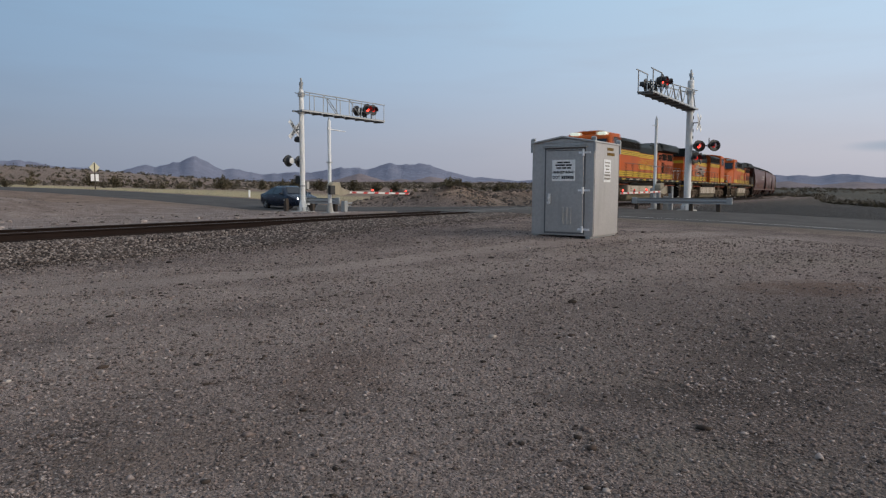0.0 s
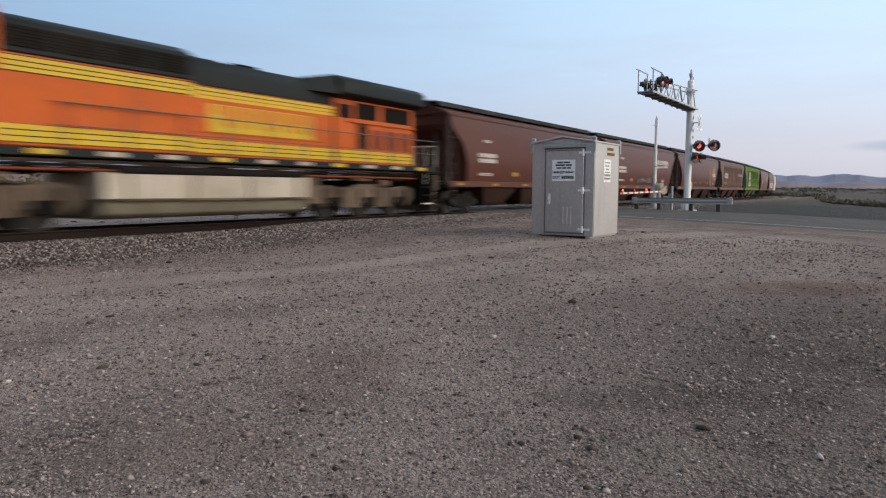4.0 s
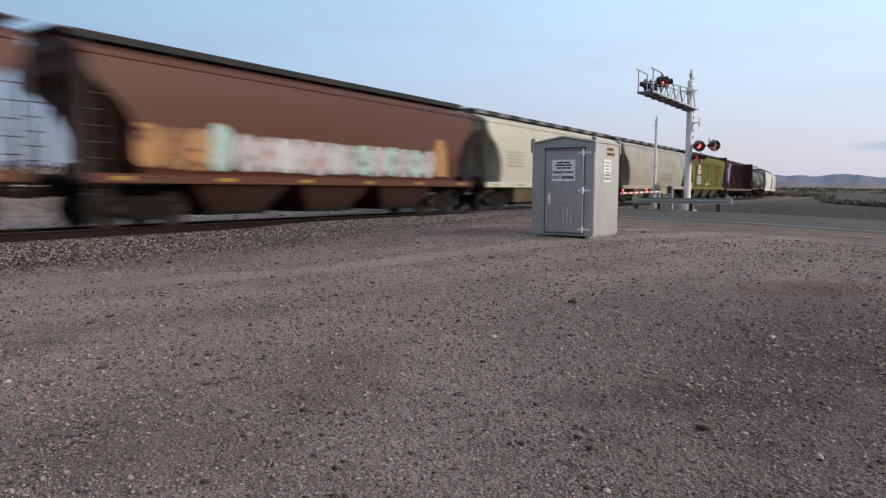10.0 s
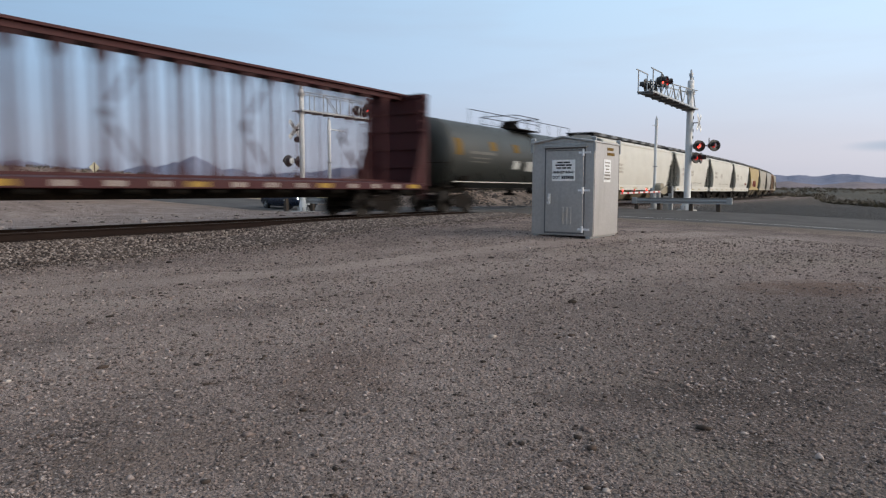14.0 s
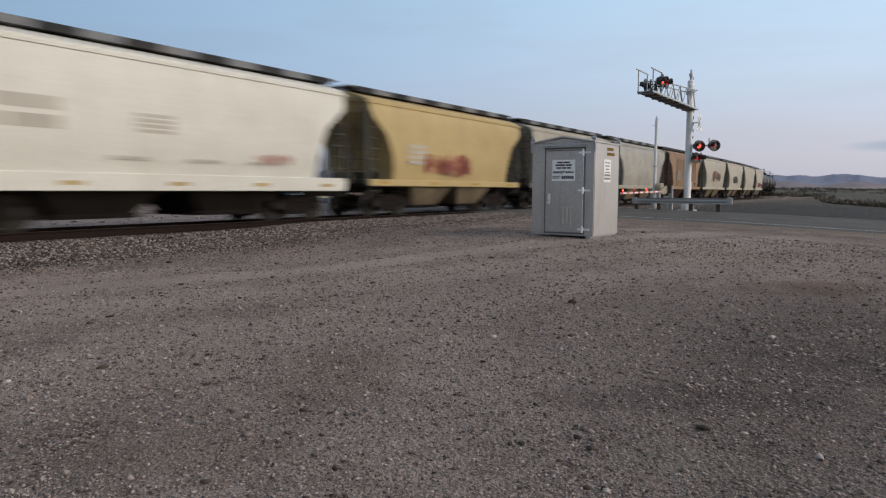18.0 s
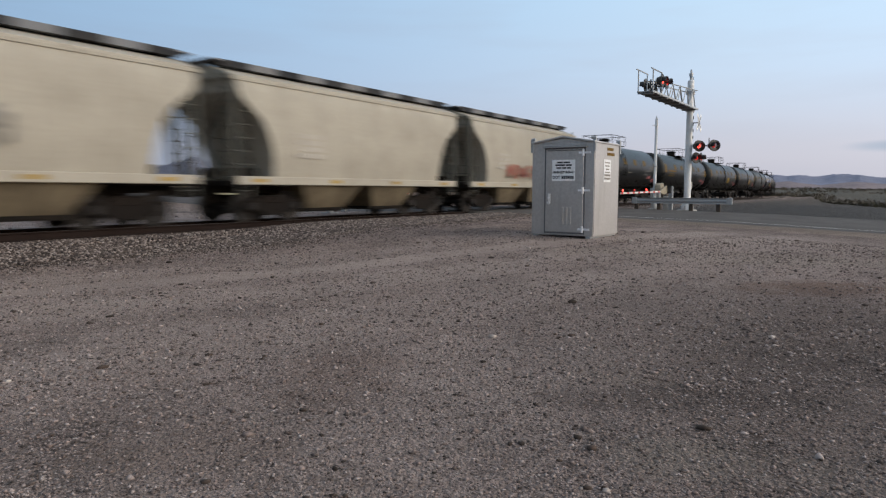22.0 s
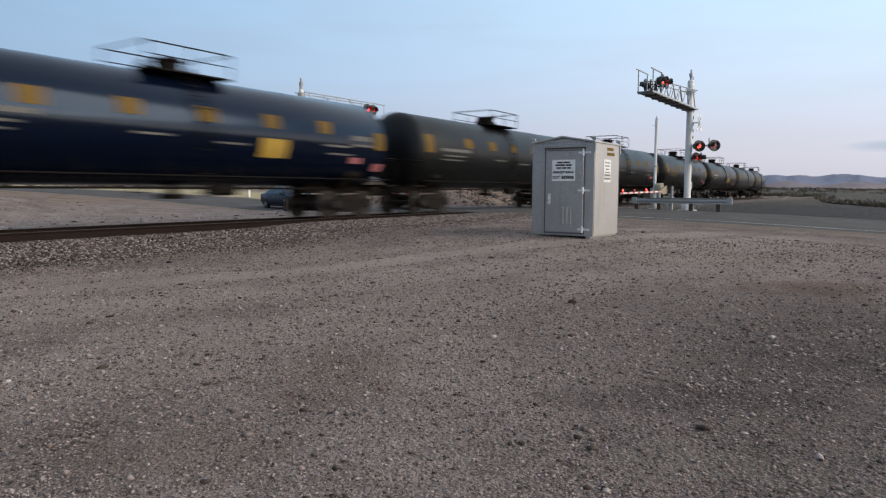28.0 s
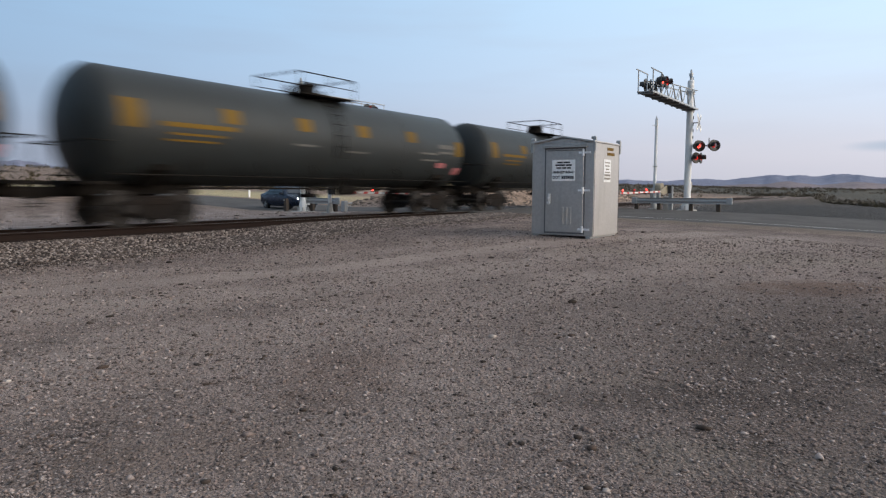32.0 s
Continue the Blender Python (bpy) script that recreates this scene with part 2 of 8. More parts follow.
    # blotches of their own: rusty soil, sandy spots, darker gravel
    for cx, cy, rx, ry, cc, much in ((5.4, 9.4, 1.3, 0.75, (0.19, 0.112, 0.080), 0.75), (-1.3, 3.5, 0.7, 0.5, (0.16, 0.115, 0.09), 0.5), (-0.75, 5.0, 0.5, 0.9, (0.22, 0.150, 0.118), 0.5),
                                     (1.35, 3.4, 0.5, 0.35, (0.36, 0.30, 0.25), 0.55), (1.3, 4.9, 0.45, 0.3, (0.34, 0.275, 0.23), 0.6), (2.1, 3.2, 0.5, 0.35, (0.34, 0.285, 0.245), 0.5),
                                     (1.6, 4.4, 1.0, 0.32, (0.085, 0.068, 0.06), 0.55), (3.2, 5.6, 1.2, 0.5, (0.10, 0.082, 0.072), 0.5), (6.5, 12.8, 3.0, 0.9, (0.36, 0.30, 0.25), 0.6), (3.3, 13.6, 1.6, 0.6, (0.35, 0.285, 0.235), 0.55)):
        ex = math2(nt, "MULTIPLY", math2(nt, "SUBTRACT", X, cx), 1 / rx)
        ey = math2(nt, "MULTIPLY", math2(nt, "SUBTRACT", Y, cy), 1 / ry)
        e2 = math2(nt, "ADD", math2(nt, "MULTIPLY", ex, ex), math2(nt, "MULTIPLY", ey, ey))
        e2 = math2(nt, "ADD", e2, math2(nt, "MULTIPLY", math2(nt, "SUBTRACT", tex_noise(nt, v, 2.2, 6, 0.65), 0.5), 3.4))
        col = mixc(nt, math2(nt, "MULTIPLY", remap(nt, e2, 0.1, 1.3, much, 0.0), remap(nt, grit, 0.3, 0.6, 0.55, 1.0)), col, cc)
    # shoulder of the road
    sh = math2(nt, "MULTIPLY", remap(nt, math2(nt, "ADD", S, math2(nt, "MULTIPLY", wob, 0.6)), -1.8, -0.4), remap(nt, S, 2.5, 2.2))
    col = mixc(nt, math2(nt, "MULTIPLY", sh, 0.6), col, (0.27, 0.22, 0.17))
    # pinkish packed gravel between the far rail and the road
    apron = math2(nt, "MULTIPLY", remap(nt, math2(nt, "ADD", Q, wob), 2.6, 4.0), remap(nt, math2(nt, "ADD", S, wob), 3.0, 0.5))
    pink = mixc(nt, remap(nt, math2(nt, "ADD", math2(nt, "MULTIPLY", mid, 0.5), math2(nt, "MULTIPLY", fine, 0.5)), 0.40, 0.62), (0.25, 0.195, 0.172), (0.56, 0.455, 0.41))
    col = mixc(nt, math2(nt, "MULTIPLY", apron, 0.85), col, pink)
    # far side: pale dry grass strip past the road and brown scrub soil
    soil = mixc(nt, remap(nt, mid, 0.35, 0.65), (0.25, 0.180, 0.140), (0.40, 0.295, 0.235))
    farside = remap(nt, Q, 14.0, 26.0)
    col = mixc(nt, farside, col, soil)
    grass = mixc(nt, remap(nt, fine, 0.3, 0.7), (0.55, 0.46, 0.255), (0.70, 0.59, 0.36))
    gz = math2(nt, "MULTIPLY", remap(nt, math2(nt, "ADD", S, wob), 12.0, 13.5), remap(nt, math2(nt, "ADD", S, math2(nt, "MULTIPLY", wob, 3.0)), 30.0, 21.0))
    gz = math2(nt, "MULTIPLY", gz, remap(nt, Q, 16.0, 26.0))
    col = mixc(nt, math2(nt, "MULTIPLY", gz, 0.85), col, grass)
    # bare tan cut banks beside the track past the crossing
    bare = math2(nt, "MULTIPLY", remap(nt, S, 12.5, 14.5), math2(nt, "MULTIPLY", remap(nt, Q, 3.2, 5.0), remap(nt, math2(nt, "ADD", Q, wob), 26.0, 14.0)))
    tanbank = mixc(nt, remap(nt, math2(nt, "ADD", math2(nt, "MULTIPLY", mid, 0.6), math2(nt, "MULTIPLY", fine, 0.4)), 0.40, 0.60), (0.24, 0.168, 0.126), (0.60, 0.435, 0.325))
    col = mixc(nt, bare, col, tanbank)
    plain = mixc(nt, remap(nt, tex_noise(nt, v, 0.012, 6), 0.38, 0.62), (0.185, 0.142, 0.118), (0.275, 0.212, 0.172))
    plain = mixc(nt, remap(nt, X, 30.0, 95.0), plain, mixc(nt, remap(nt, mid, 0.35, 0.65), (0.070, 0.066, 0.055), (0.105, 0.096, 0.080)))
    R = nt.nodes.new("ShaderNodeVectorMath")
    R.operation = "LENGTH"
    nt.links.new(v, R.inputs[0])
    col = mixc(nt, remap(nt, R.outputs["Value"], 90.0, 220.0), col, plain)
    blot = remap(nt, tex_noise(nt, v, 0.35, 6, 0.65), 0.56, 0.74)
    col = mixc(nt, math2(nt, "MULTIPLY", blot, 0.30), col, (0.12, 0.086, 0.066))
    # broad uneven patch of darker ground towards the near right
    dx = math2(nt, "MULTIPLY", math2(nt, "SUBTRACT", X, 4.2), 0.30)
    dy = math2(nt, "MULTIPLY", math2(nt, "SUBTRACT", Y, 5.2), 0.22)
    dist2 = math2(nt, "ADD", math2(nt, "MULTIPLY", dx, dx), math2(nt, "MULTIPLY", dy, dy))
    dark_corner = remap(nt, math2(nt, "ADD", dist2, math2(nt, "MULTIPLY", math2(nt, "SUBTRACT", mid, 0.5), 1.4)), 0.2, 1.3, 0.46, 0.0)
    col = mixc(nt, dark_corner, col, (0.085, 0.066, 0.056))
    nt.links.new(col, b.inputs["Base Color"])
    b.inputs["Roughness"].default_value = 0.97
    b.inputs["Specular IOR Level"].default_value = 0.12
    h = math2(nt, "ADD", math2(nt, "MULTIPLY", fine, 0.6), math2(nt, "MULTIPLY", vor.outputs["Distance"], -0.9))
    h = math2(nt, "ADD", h, math2(nt, "MULTIPLY", vor2.outputs["Distance"], -0.35))
    h = math2(nt, "ADD", h, math2(nt, "MULTIPLY", grit, 0.35))
    bump(nt, b, h, 1.0, 0.08)
    return m


def rough_mat(name, a, b_, scale=1.0, fine=40.0, strength=0.5, dist=0.01, rough=0.95):
    """Two-tone ground-like surface: asphalt, concrete, rock."""
    m, nt, b = node_mat(name)
    v = coords(nt)
    n1, n2 = tex_noise(nt, v, scale, 6), tex_noise(nt, v, fine, 6, 0.7)
    c = mixc(nt, remap(nt, n1, 0.35, 0.65), a, b_)
    c = mixc(nt, remap(nt, n2, 0.45, 0.8, 0.0, 0.4), c, tuple(min(1, x * 1.6) for x in b_))
    nt.links.new(c, b.inputs["Base Color"])
    b.inputs["Roughness"].default_value = rough
    b.inputs["Specular IOR Level"].default_value = 0.1
    bump(nt, b, n2, strength, dist)
    return m


M_ground = ground_material()
M_asphalt = rough_mat("asphalt", (0.064, 0.058, 0.055), (0.098, 0.090, 0.084), 0.6, 60, 0.5, 0.008)
M_line = painted("road_paint", (0.62, 0.61, 0.58), 0.8, dirty=0.5, streak=0.0, dirt=(0.2, 0.18, 0.16))
M_panel = rough_mat("crossing_panel", (0.10, 0.093, 0.088), (0.15, 0.14, 0.13), 1.2, 30)
M_ballast = rough_mat("ballast_bed", (0.035, 0.027, 0.023), (0.085, 0.068, 0.057), 9.0, 26, 1.0, 0.05)
M_stone = island("ballast_stone", (0.026, 0.021, 0.020), (0.120, 0.094, 0.082), (0.335, 0.280, 0.248), mid=0.58)
M_pebble = island("pebble", (0.060, 0.049, 0.044), (0.225, 0.172, 0.152), (0.38, 0.322, 0.295), mid=0.6)
M_rail = painted("rusty_rail", (0.019, 0.012, 0.010), 0.85, 0.05, dirt=(0.024, 0.017, 0.014), spec=0.1)
M_railtop = painted("polished_rail_head", (0.10, 0.088, 0.080), 0.6, 0.3, dirty=0.2, streak=0.0)
M_tie = rough_mat("weathered_tie", (0.07, 0.055, 0.043), (0.13, 0.105, 0.085), 3.0, 20)
M_concrete = rough_mat("concrete", (0.30, 0.29, 0.27), (0.40, 0.385, 0.36), 2.0, 30)
M_galv = painted("galvanised_steel", (0.36, 0.37, 0.375), 0.45, 0.35, dirt=(0.33, 0.32, 0.31), dirty=0.3, streak=0.3, bumpy=0.05)
M_beige = painted("beige_gate_casting", (0.33, 0.285, 0.205), 0.7, dirty=0.4, streak=0.4)
M_grate = painted("dull_steel_grating", (0.20, 0.205, 0.215), 0.7, 0.3, dirty=0.3, streak=0.2, bumpy=0.05)
M_white = painted("white_mast_paint", (0.74, 0.74, 0.73), 0.5, 0.05, dirt=(0.42, 0.38, 0.33), dirty=0.3, streak=0.35, bumpy=0.05)
M_black = painted("black_signal_paint", (0.018, 0.018, 0.019), 0.5, dirty=0.2, streak=0.2)
M_lens_on = glow("lit_red_lens", (1.0, 0.045, 0.03), 5.0)
M_lens_dim = glow("dim_red_lens", (1.0, 0.04, 0.03), 0.5)
M_lens_off = painted("dark_red_lens", (0.12, 0.010, 0.012), 0.15, dirty=0.1, streak=0)
M_wood = painted("grey_wood_post", (0.060, 0.044, 0.033), 0.9, dirt=(0.07, 0.055, 0.045), dirty=0.5, streak=0.5)
M_gate_w = painted("gate_white", (0.72, 0.71, 0.68), 0.5, dirty=0.25)
M_gate_r = painted("gate_red", (0.52, 0.035, 0.03), 0.45, dirty=0.2)
M_box = painted("brushed_aluminium", (0.485, 0.47, 0.455), 0.42, 0.7, dirt=(0.31, 0.295, 0.275), dirty=0.3, streak=0.4, bumpy=0.04)
M_signw = painted("white_sign", (0.80, 0.80, 0.79), 0.5, dirty=0.1, streak=0.1, bumpy=0)
M_ink = painted("black_ink", (0.03, 0.03, 0.033), 0.6, dirty=0, streak=0, bumpy=0)
M_sign_y = painted("pale_sign_back", (0.62, 0.585, 0.42), 0.5, dirty=0.3, streak=0.2)
M_rock = island("boulder", (0.11, 0.085, 0.07), (0.17, 0.135, 0.11), (0.24, 0.19, 0.16), scale=4)
M_leaf = island("creosote_leaf", (0.040, 0.037, 0.022), (0.085, 0.072, 0.045), (0.155, 0.125, 0.08), scale=6)
M_leaf_dry = island("dry_brush", (0.085, 0.068, 0.042), (0.145, 0.12, 0.072), (0.23, 0.19, 0.12), scale=6)
M_far_scrub = island("far_scrub_leaf", (0.060, 0.051, 0.040), (0.110, 0.092, 0.070), (0.18, 0.150, 0.112), scale=6)
M_stem = painted("bush_stem", (0.10, 0.075, 0.055), 0.9)
# distance haze put into the colours: blue for mountains, purplish for foothills
M_mountain = rough_mat("haze_blue_mountain", (0.155, 0.170, 0.230), (0.205, 0.213, 0.275), 0.004, 0.03, 0.6, 20.0)
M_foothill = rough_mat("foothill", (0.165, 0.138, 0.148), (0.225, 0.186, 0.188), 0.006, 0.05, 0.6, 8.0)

# ---------------------------------------------------------------- mesh tools


class Shape:
    """Collects verts and faces for one part."""

    def __init__(self):
        self.v, self.f = [], []

    def add(self, verts, faces):
        n = len(self.v)
        self.v += [tuple(p) for p in verts]
        self.f += [tuple(i + n for i in fc) for fc in faces]
        return self

    def box(self, x0, x1, y0, y1, z0, z1):
        return self.add([(x0, y0, z0), (x1, y0, z0), (x1, y1, z0), (x0, y1, z0), (x0, y0, z1), (x1, y0, z1), (x1, y1, z1), (x0, y1, z1)],
                        [(0, 3, 2, 1), (4, 5, 6, 7), (0, 1, 5, 4), (1, 2, 6, 5), (2, 3, 7, 6), (3, 0, 4, 7)])

    def rod(self, a, b, r, n=8, r2=None):
        a, b = Vector(a), Vector(b)
        r2 = r if r2 is None else r2
        d = (b - a).normalized()
        e = d.orthogonal().normalized()
        g = d.cross(e)
        vs = []
        for p, rr in ((a, r), (b, r2)):
            for i in range(n):
                t = 2 * math.pi * i / n
                vs.append(p + e * (rr * math.cos(t)) + g * (rr * math.sin(t)))
        fs = [(i, (i + 1) % n, n + (i + 1) % n, n + i) for i in range(n)]
        fs += [tuple(range(n - 1, -1, -1)), tuple(range(n, 2 * n))]
        return self.add(vs, fs)

    def bar(self, a, b, w, h):
        """Square bar between two points."""
        a, b = Vector(a), Vector(b)
        d = (b - a).normalized()
        up = Vector((0, 0, 1)) if abs(d.z) < 0.95 else Vector((0, 1, 0))
        e = d.cross(up).normalized() * (w / 2)
        g = e.cross(d).normalized() * (h / 2)
        vs = [p + s1 * e + s2 * g for p in (a, b) for s1, s2 in ((-1, -1), (1, -1), (1, 1), (-1, 1))]
        return self.add(vs, [(0, 1, 5, 4), (1, 2, 6, 5), (2, 3, 7, 6), (3, 0, 4, 7), (3, 2, 1, 0), (4, 5, 6, 7)])

    def prism(self, pts, axis, lo, hi):
        """Outline of 2d points, extruded along an axis: 'x' takes (y, z), 'y' takes (x, z), 'z' takes (x, y)."""
        n = len(pts)
        make = {"x": lambda p, t: (t, p[0], p[1]), "y": lambda p, t: (p[0], t, p[1]), "z": lambda p, t: (p[0], p[1], t)}[axis]
        vs = [make(p, lo) for p in pts] + [make(p, hi) for p in pts]
        fs = [(i, (i + 1) % n, n + (i + 1) % n, n + i) for i in range(n)]
        fs += [tuple(range(n - 1, -1, -1)), tuple(range(n, 2 * n))]
        return self.add(vs, fs)

    def lathe(self, prof, n=24, axis="x"):
        """Closed body of rotation: profile of (along, radius)."""
        vs, fs = [], []
        for a, r in prof:
            for i in range(n):
                t = 2 * math.pi * i / n
                c, s_ = r * math.cos(t), r * math.sin(t)
                vs.append({"x": (a, c, s_), "y": (c, a, s_), "z": (c, s_, a)}[axis])
        for k in range(len(prof) - 1):
            for i in range(n):
                j = (i + 1) % n
                fs.append((k * n + i, k * n + j, (k + 1) * n + j, (k + 1) * n + i))
        fs.append(tuple(range(n - 1, -1, -1)))
        m = (len(prof) - 1) * n
        fs.append(tuple(range(m, m + n)))
        return self.add(vs, fs)

    def moved(self, m):
        self.v = [tuple(m @ Vector(p)) for p in self.v]
        return self

    def mesh(self, name, mat, bevel=0.0, sharp=35):
        me = bpy.data.meshes.new(name)
        me.from_pydata(self.v, [], self.f)
        bm = bmesh.new()
        bm.from_mesh(me)
        bmesh.ops.recalc_face_normals(bm, faces=bm.faces)
        if bevel:
            bmesh.ops.bevel(bm, geom=[e for e in bm.edges if e.calc_face_angle(0) > 0.5], offset=bevel, segments=1, affect="EDGES", clamp_overlap=True)
        bm.to_mesh(me)
        bm.free()
        me.materials.append(mat)
        me.shade_smooth()
        me.set_sharp_from_angle(angle=radians(sharp))
        return me


def thing(name, m, label, category, group="", kind=""):
    ob = new(name)
    ob.empty_display_size = 0.3
    ob.matrix_world = m
    return tagged(ob, label, category, group, kind)


def part(name, shape, mat, parent, label="", bevel=0.0, m=None, sharp=35):
    """One mesh object under a thing or part; shape is a Shape or a finished mesh."""
    me = shape if isinstance(shape, bpy.types.Mesh) else shape.mesh(name, mat, bevel, sharp)
    ob = new(name, me)
    ob.parent = parent
    if m is not None:
        ob.matrix_basis = m
    if label:
        tagged(ob, label)
    return ob


def solo(name, shape, mat, label, category, group="", kind="", m=None, bevel=0.0, sharp=35):
    ob = new(name, shape if isinstance(shape, bpy.types.Mesh) else shape.mesh(name, mat, bevel, sharp))
    if m is not None:
        ob.matrix_world = m
    return tagged(ob, label, category, group, kind)


def lettering(text, size, mat, parent, m, name="lettering", extrude=0.002):
    cu = bpy.data.curves.new(name, "FONT")
    cu.body, cu.size, cu.extrude, cu.offset = text, size, extrude, size * 0.03
    cu.align_x, cu.align_y = "CENTER", "CENTER"
    tmp = bpy.data.objects.new(name, cu)
    scene.collection.objects.link(tmp)
    me = bpy.data.meshes.new_from_object(tmp.evaluated_get(bpy.context.evaluated_depsgraph_get()))
    bpy.data.objects.remove(tmp)
    me.materials.clear()
    me.materials.append(mat)
    return part(name, me, mat, parent, m=m)


def scatter_mesh(name, templates, places, mat):
    """One mesh of many small pieces: places are rows of x, y, z, size x, y, z, turn, template."""
    vs, fs, n0 = [], [], 0
    for k, (tv, tf) in enumerate(templates):
        rows = places[places[:, 7] == k]
        if not len(rows):
            continue
        c, s_ = np.cos(rows[:, 6])[:, None], np.sin(rows[:, 6])[:, None]
        lx, ly, lz = tv[:, 0] * rows[:, 3:4], tv[:, 1] * rows[:, 4:5], tv[:, 2] * rows[:, 5:6]
        p = np.stack([lx * c - ly * s_ + rows[:, 0:1], lx * s_ + ly * c + rows[:, 1:2], lz + rows[:, 2:3]], axis=2)
        vs.append(p.reshape(-1, 3))
        f = tf[None, :, :] + (np.arange(len(rows)) * len(tv))[:, None, None] + n0
        fs.append(f.reshape(-1, 3))
        n0 += len(rows) * len(tv)
    v, f = np.concatenate(vs), np.concatenate(fs)
    me = bpy.data.meshes.new(name)
    me.vertices.add(len(v))
    me.vertices.foreach_set("co", v.astype(np.float32).ravel())
    me.loops.add(len(f) * 3)
    me.loops.foreach_set("vertex_index", f.astype(np.int32).ravel())
    me.polygons.add(len(f))
    me.polygons.foreach_set("loop_start", np.arange(0, len(f) * 3, 3, dtype=np.int32))
    me.update(calc_edges=True)
    me.materials.append(mat)
    return me


def chip_templates(count, rng, jitter=0.3):
    """Small chips of 8 triangles."""
    base = np.array([(0.5, 0, 0), (0, 0.5, 0), (-0.5, 0, 0), (0, -0.5, 0), (0, 0, 0.5), (0, 0, -0.5)])
    tri = np.array([(0, 1, 4), (1, 2, 4), (2, 3, 4), (3, 0, 4), (1, 0, 5), (2, 1, 5), (3, 2, 5), (0, 3, 5)])
    return [(base * (1 + rng.uniform(-jitter, jitter, (6, 1))) + rng.uniform(-0.1, 0.1, (6, 3)), tri) for _ in range(count)]


def stone_templates(count, rng, jitter=0.25):
    """Faceted lumps of 20 triangles."""
    bm = bmesh.new()
    bmesh.ops.create_icosphere(bm, subdivisions=1, radius=0.5)
    base = np.array([v.co[:] for v in bm.verts])
    tri = np.array([[v.index for v in f.verts] for f in bm.faces])
    bm.free()
    return [(base * (1 + rng.uniform(-jitter, jitter, (len(base), 1))), tri) for _ in range(count)]
# ---------------------------------------------------------------- ground


def sstep(x, a, b):
    t = np.clip((np.asarray(x, float) - a) / (b - a), 0, 1)
    return t * t * (3 - 2 * t)


def road_z(q):
    return np.interp(q, [-200, -60, -25, -16, -11.6, -7.4, -2.8, 0, 2.8, 5, 9, 15, 20, 26, 38, 50, 80, 150, 300],
                     [-2.4, -1.3, -0.62, -0.38, -0.2, -0.1, -0.02, -0.01, -0.02, -0.1, -0.17, -0.28, -0.06, 0.22, 0.60, 0.90, 1.28, 1.7, 2.3])


def wave(x, y, scale, seed):
    """Cheap smooth noise from a few sines."""
    r = np.random.RandomState(seed)
    out = 0
    for i in range(7):
        a, ph = r.uniform(0, 2 * np.pi), r.uniform(0, 6.28)
        k = scale * r.uniform(0.5, 1.8)
        out = out + np.sin((x * np.cos(a) + y * np.sin(a)) * k + ph)
    return out / 7


def hump(x, y, cx, cy, rx, ry, turn=0.0):
    c, s_ = math.cos(turn), math.sin(turn)
    dx, dy = (x - cx) * c + (y - cy) * s_, -(x - cx) * s_ + (y - cy) * c
    return np.exp(-(dx / rx) ** 2 - (dy / ry) ** 2)


def ground_z(x, y):
    x, y = np.asarray(x, float), np.asarray(y, float)
    s, q = to_sq(x, y)
    r = np.hypot(x, y)
    z = road_z(q)
    # the yard where the camera stands lies lower than the road
    yard = (1 - sstep(s, -17, -9)) * (q < 0) * (1 - sstep(q, -2.6, -1.2))
    z = z * (1 - yard) + yard * np.minimum(z, -0.42)
    far_low = (1 - sstep(s, -8, 0)) * sstep(q, 1.8, 3.2) * (1 - sstep(q, 12, 22))
    z = z - 0.12 * far_low
    # past the road on the near side the ground falls away gently
    z = z - 0.011 * np.clip(s - 13, 0, 90) * sstep(-q, 2.5, 6)
    z = z - 0.16 * sstep(s, 12.0, 15.0) * sstep(-q, 2.6, 4.0)
    # under the track bed
    off_road = 1 - (sstep(s, 0, 2) * (1 - sstep(s, 11.5, 13.5)))
    z = z - 0.30 * (np.abs(q - 0.45) < 2.4) * off_road * (r < 200)
    # hill with scrub beyond the road, plain rising to the mountains
    z = z + 5.6 * hump(x, y, -135, 195, 70, 60, 0.35)
    z = z + 0.0105 * np.clip(r - 260, 0, 1200) * (1 - 0.72 * sstep(x / np.maximum(r, 1), 0.12, 0.5))
    z = z + wave(x, y, 0.09, 3) * 0.35 * sstep(q, 28, 60) * sstep(np.abs(s - 6.5), 8, 16) + wave(x, y, 0.03, 4) * 0.9 * sstep(r, 130, 300)
    # dirt banks by the crossing
    bank = 0.85 * hump(x, y, -3.2, 49.5, 2.6, 4.2, 0.5) + 0.75 * hump(x, y, 0.6, 47.5, 2.6, 3.0, -0.3)
    bx, by = sq(24.0, 8.6)
    bank = bank + 1.15 * hump(x, y, bx, by, 9.5, 2.2, TH - 0.05)
    bx, by = sq(42.0, 9.0)
    bank = bank + 1.0 * hump(x, y, bx, by, 11, 2.4, TH + 0.05)
    z = z + bank * (1 + 0.16 * wave(x, y, 1.6, 8)) * sstep(s, 11.8, 14.2)
    # berm at the far side of the yard
    bx, by = sq(-12.5, 19.0)
    z = z + 0.75 * hump(x, y, bx, by, 7.5, 3.2, TH) * (1 + 0.15 * wave(x, y, 1.5, 9))
    z = z + 0.018 * wave(x, y, 1.1, 5) * (q < -2.5) + 0.012 * wave(x, y, 3.1, 6) * (q < -2.5)
    return z


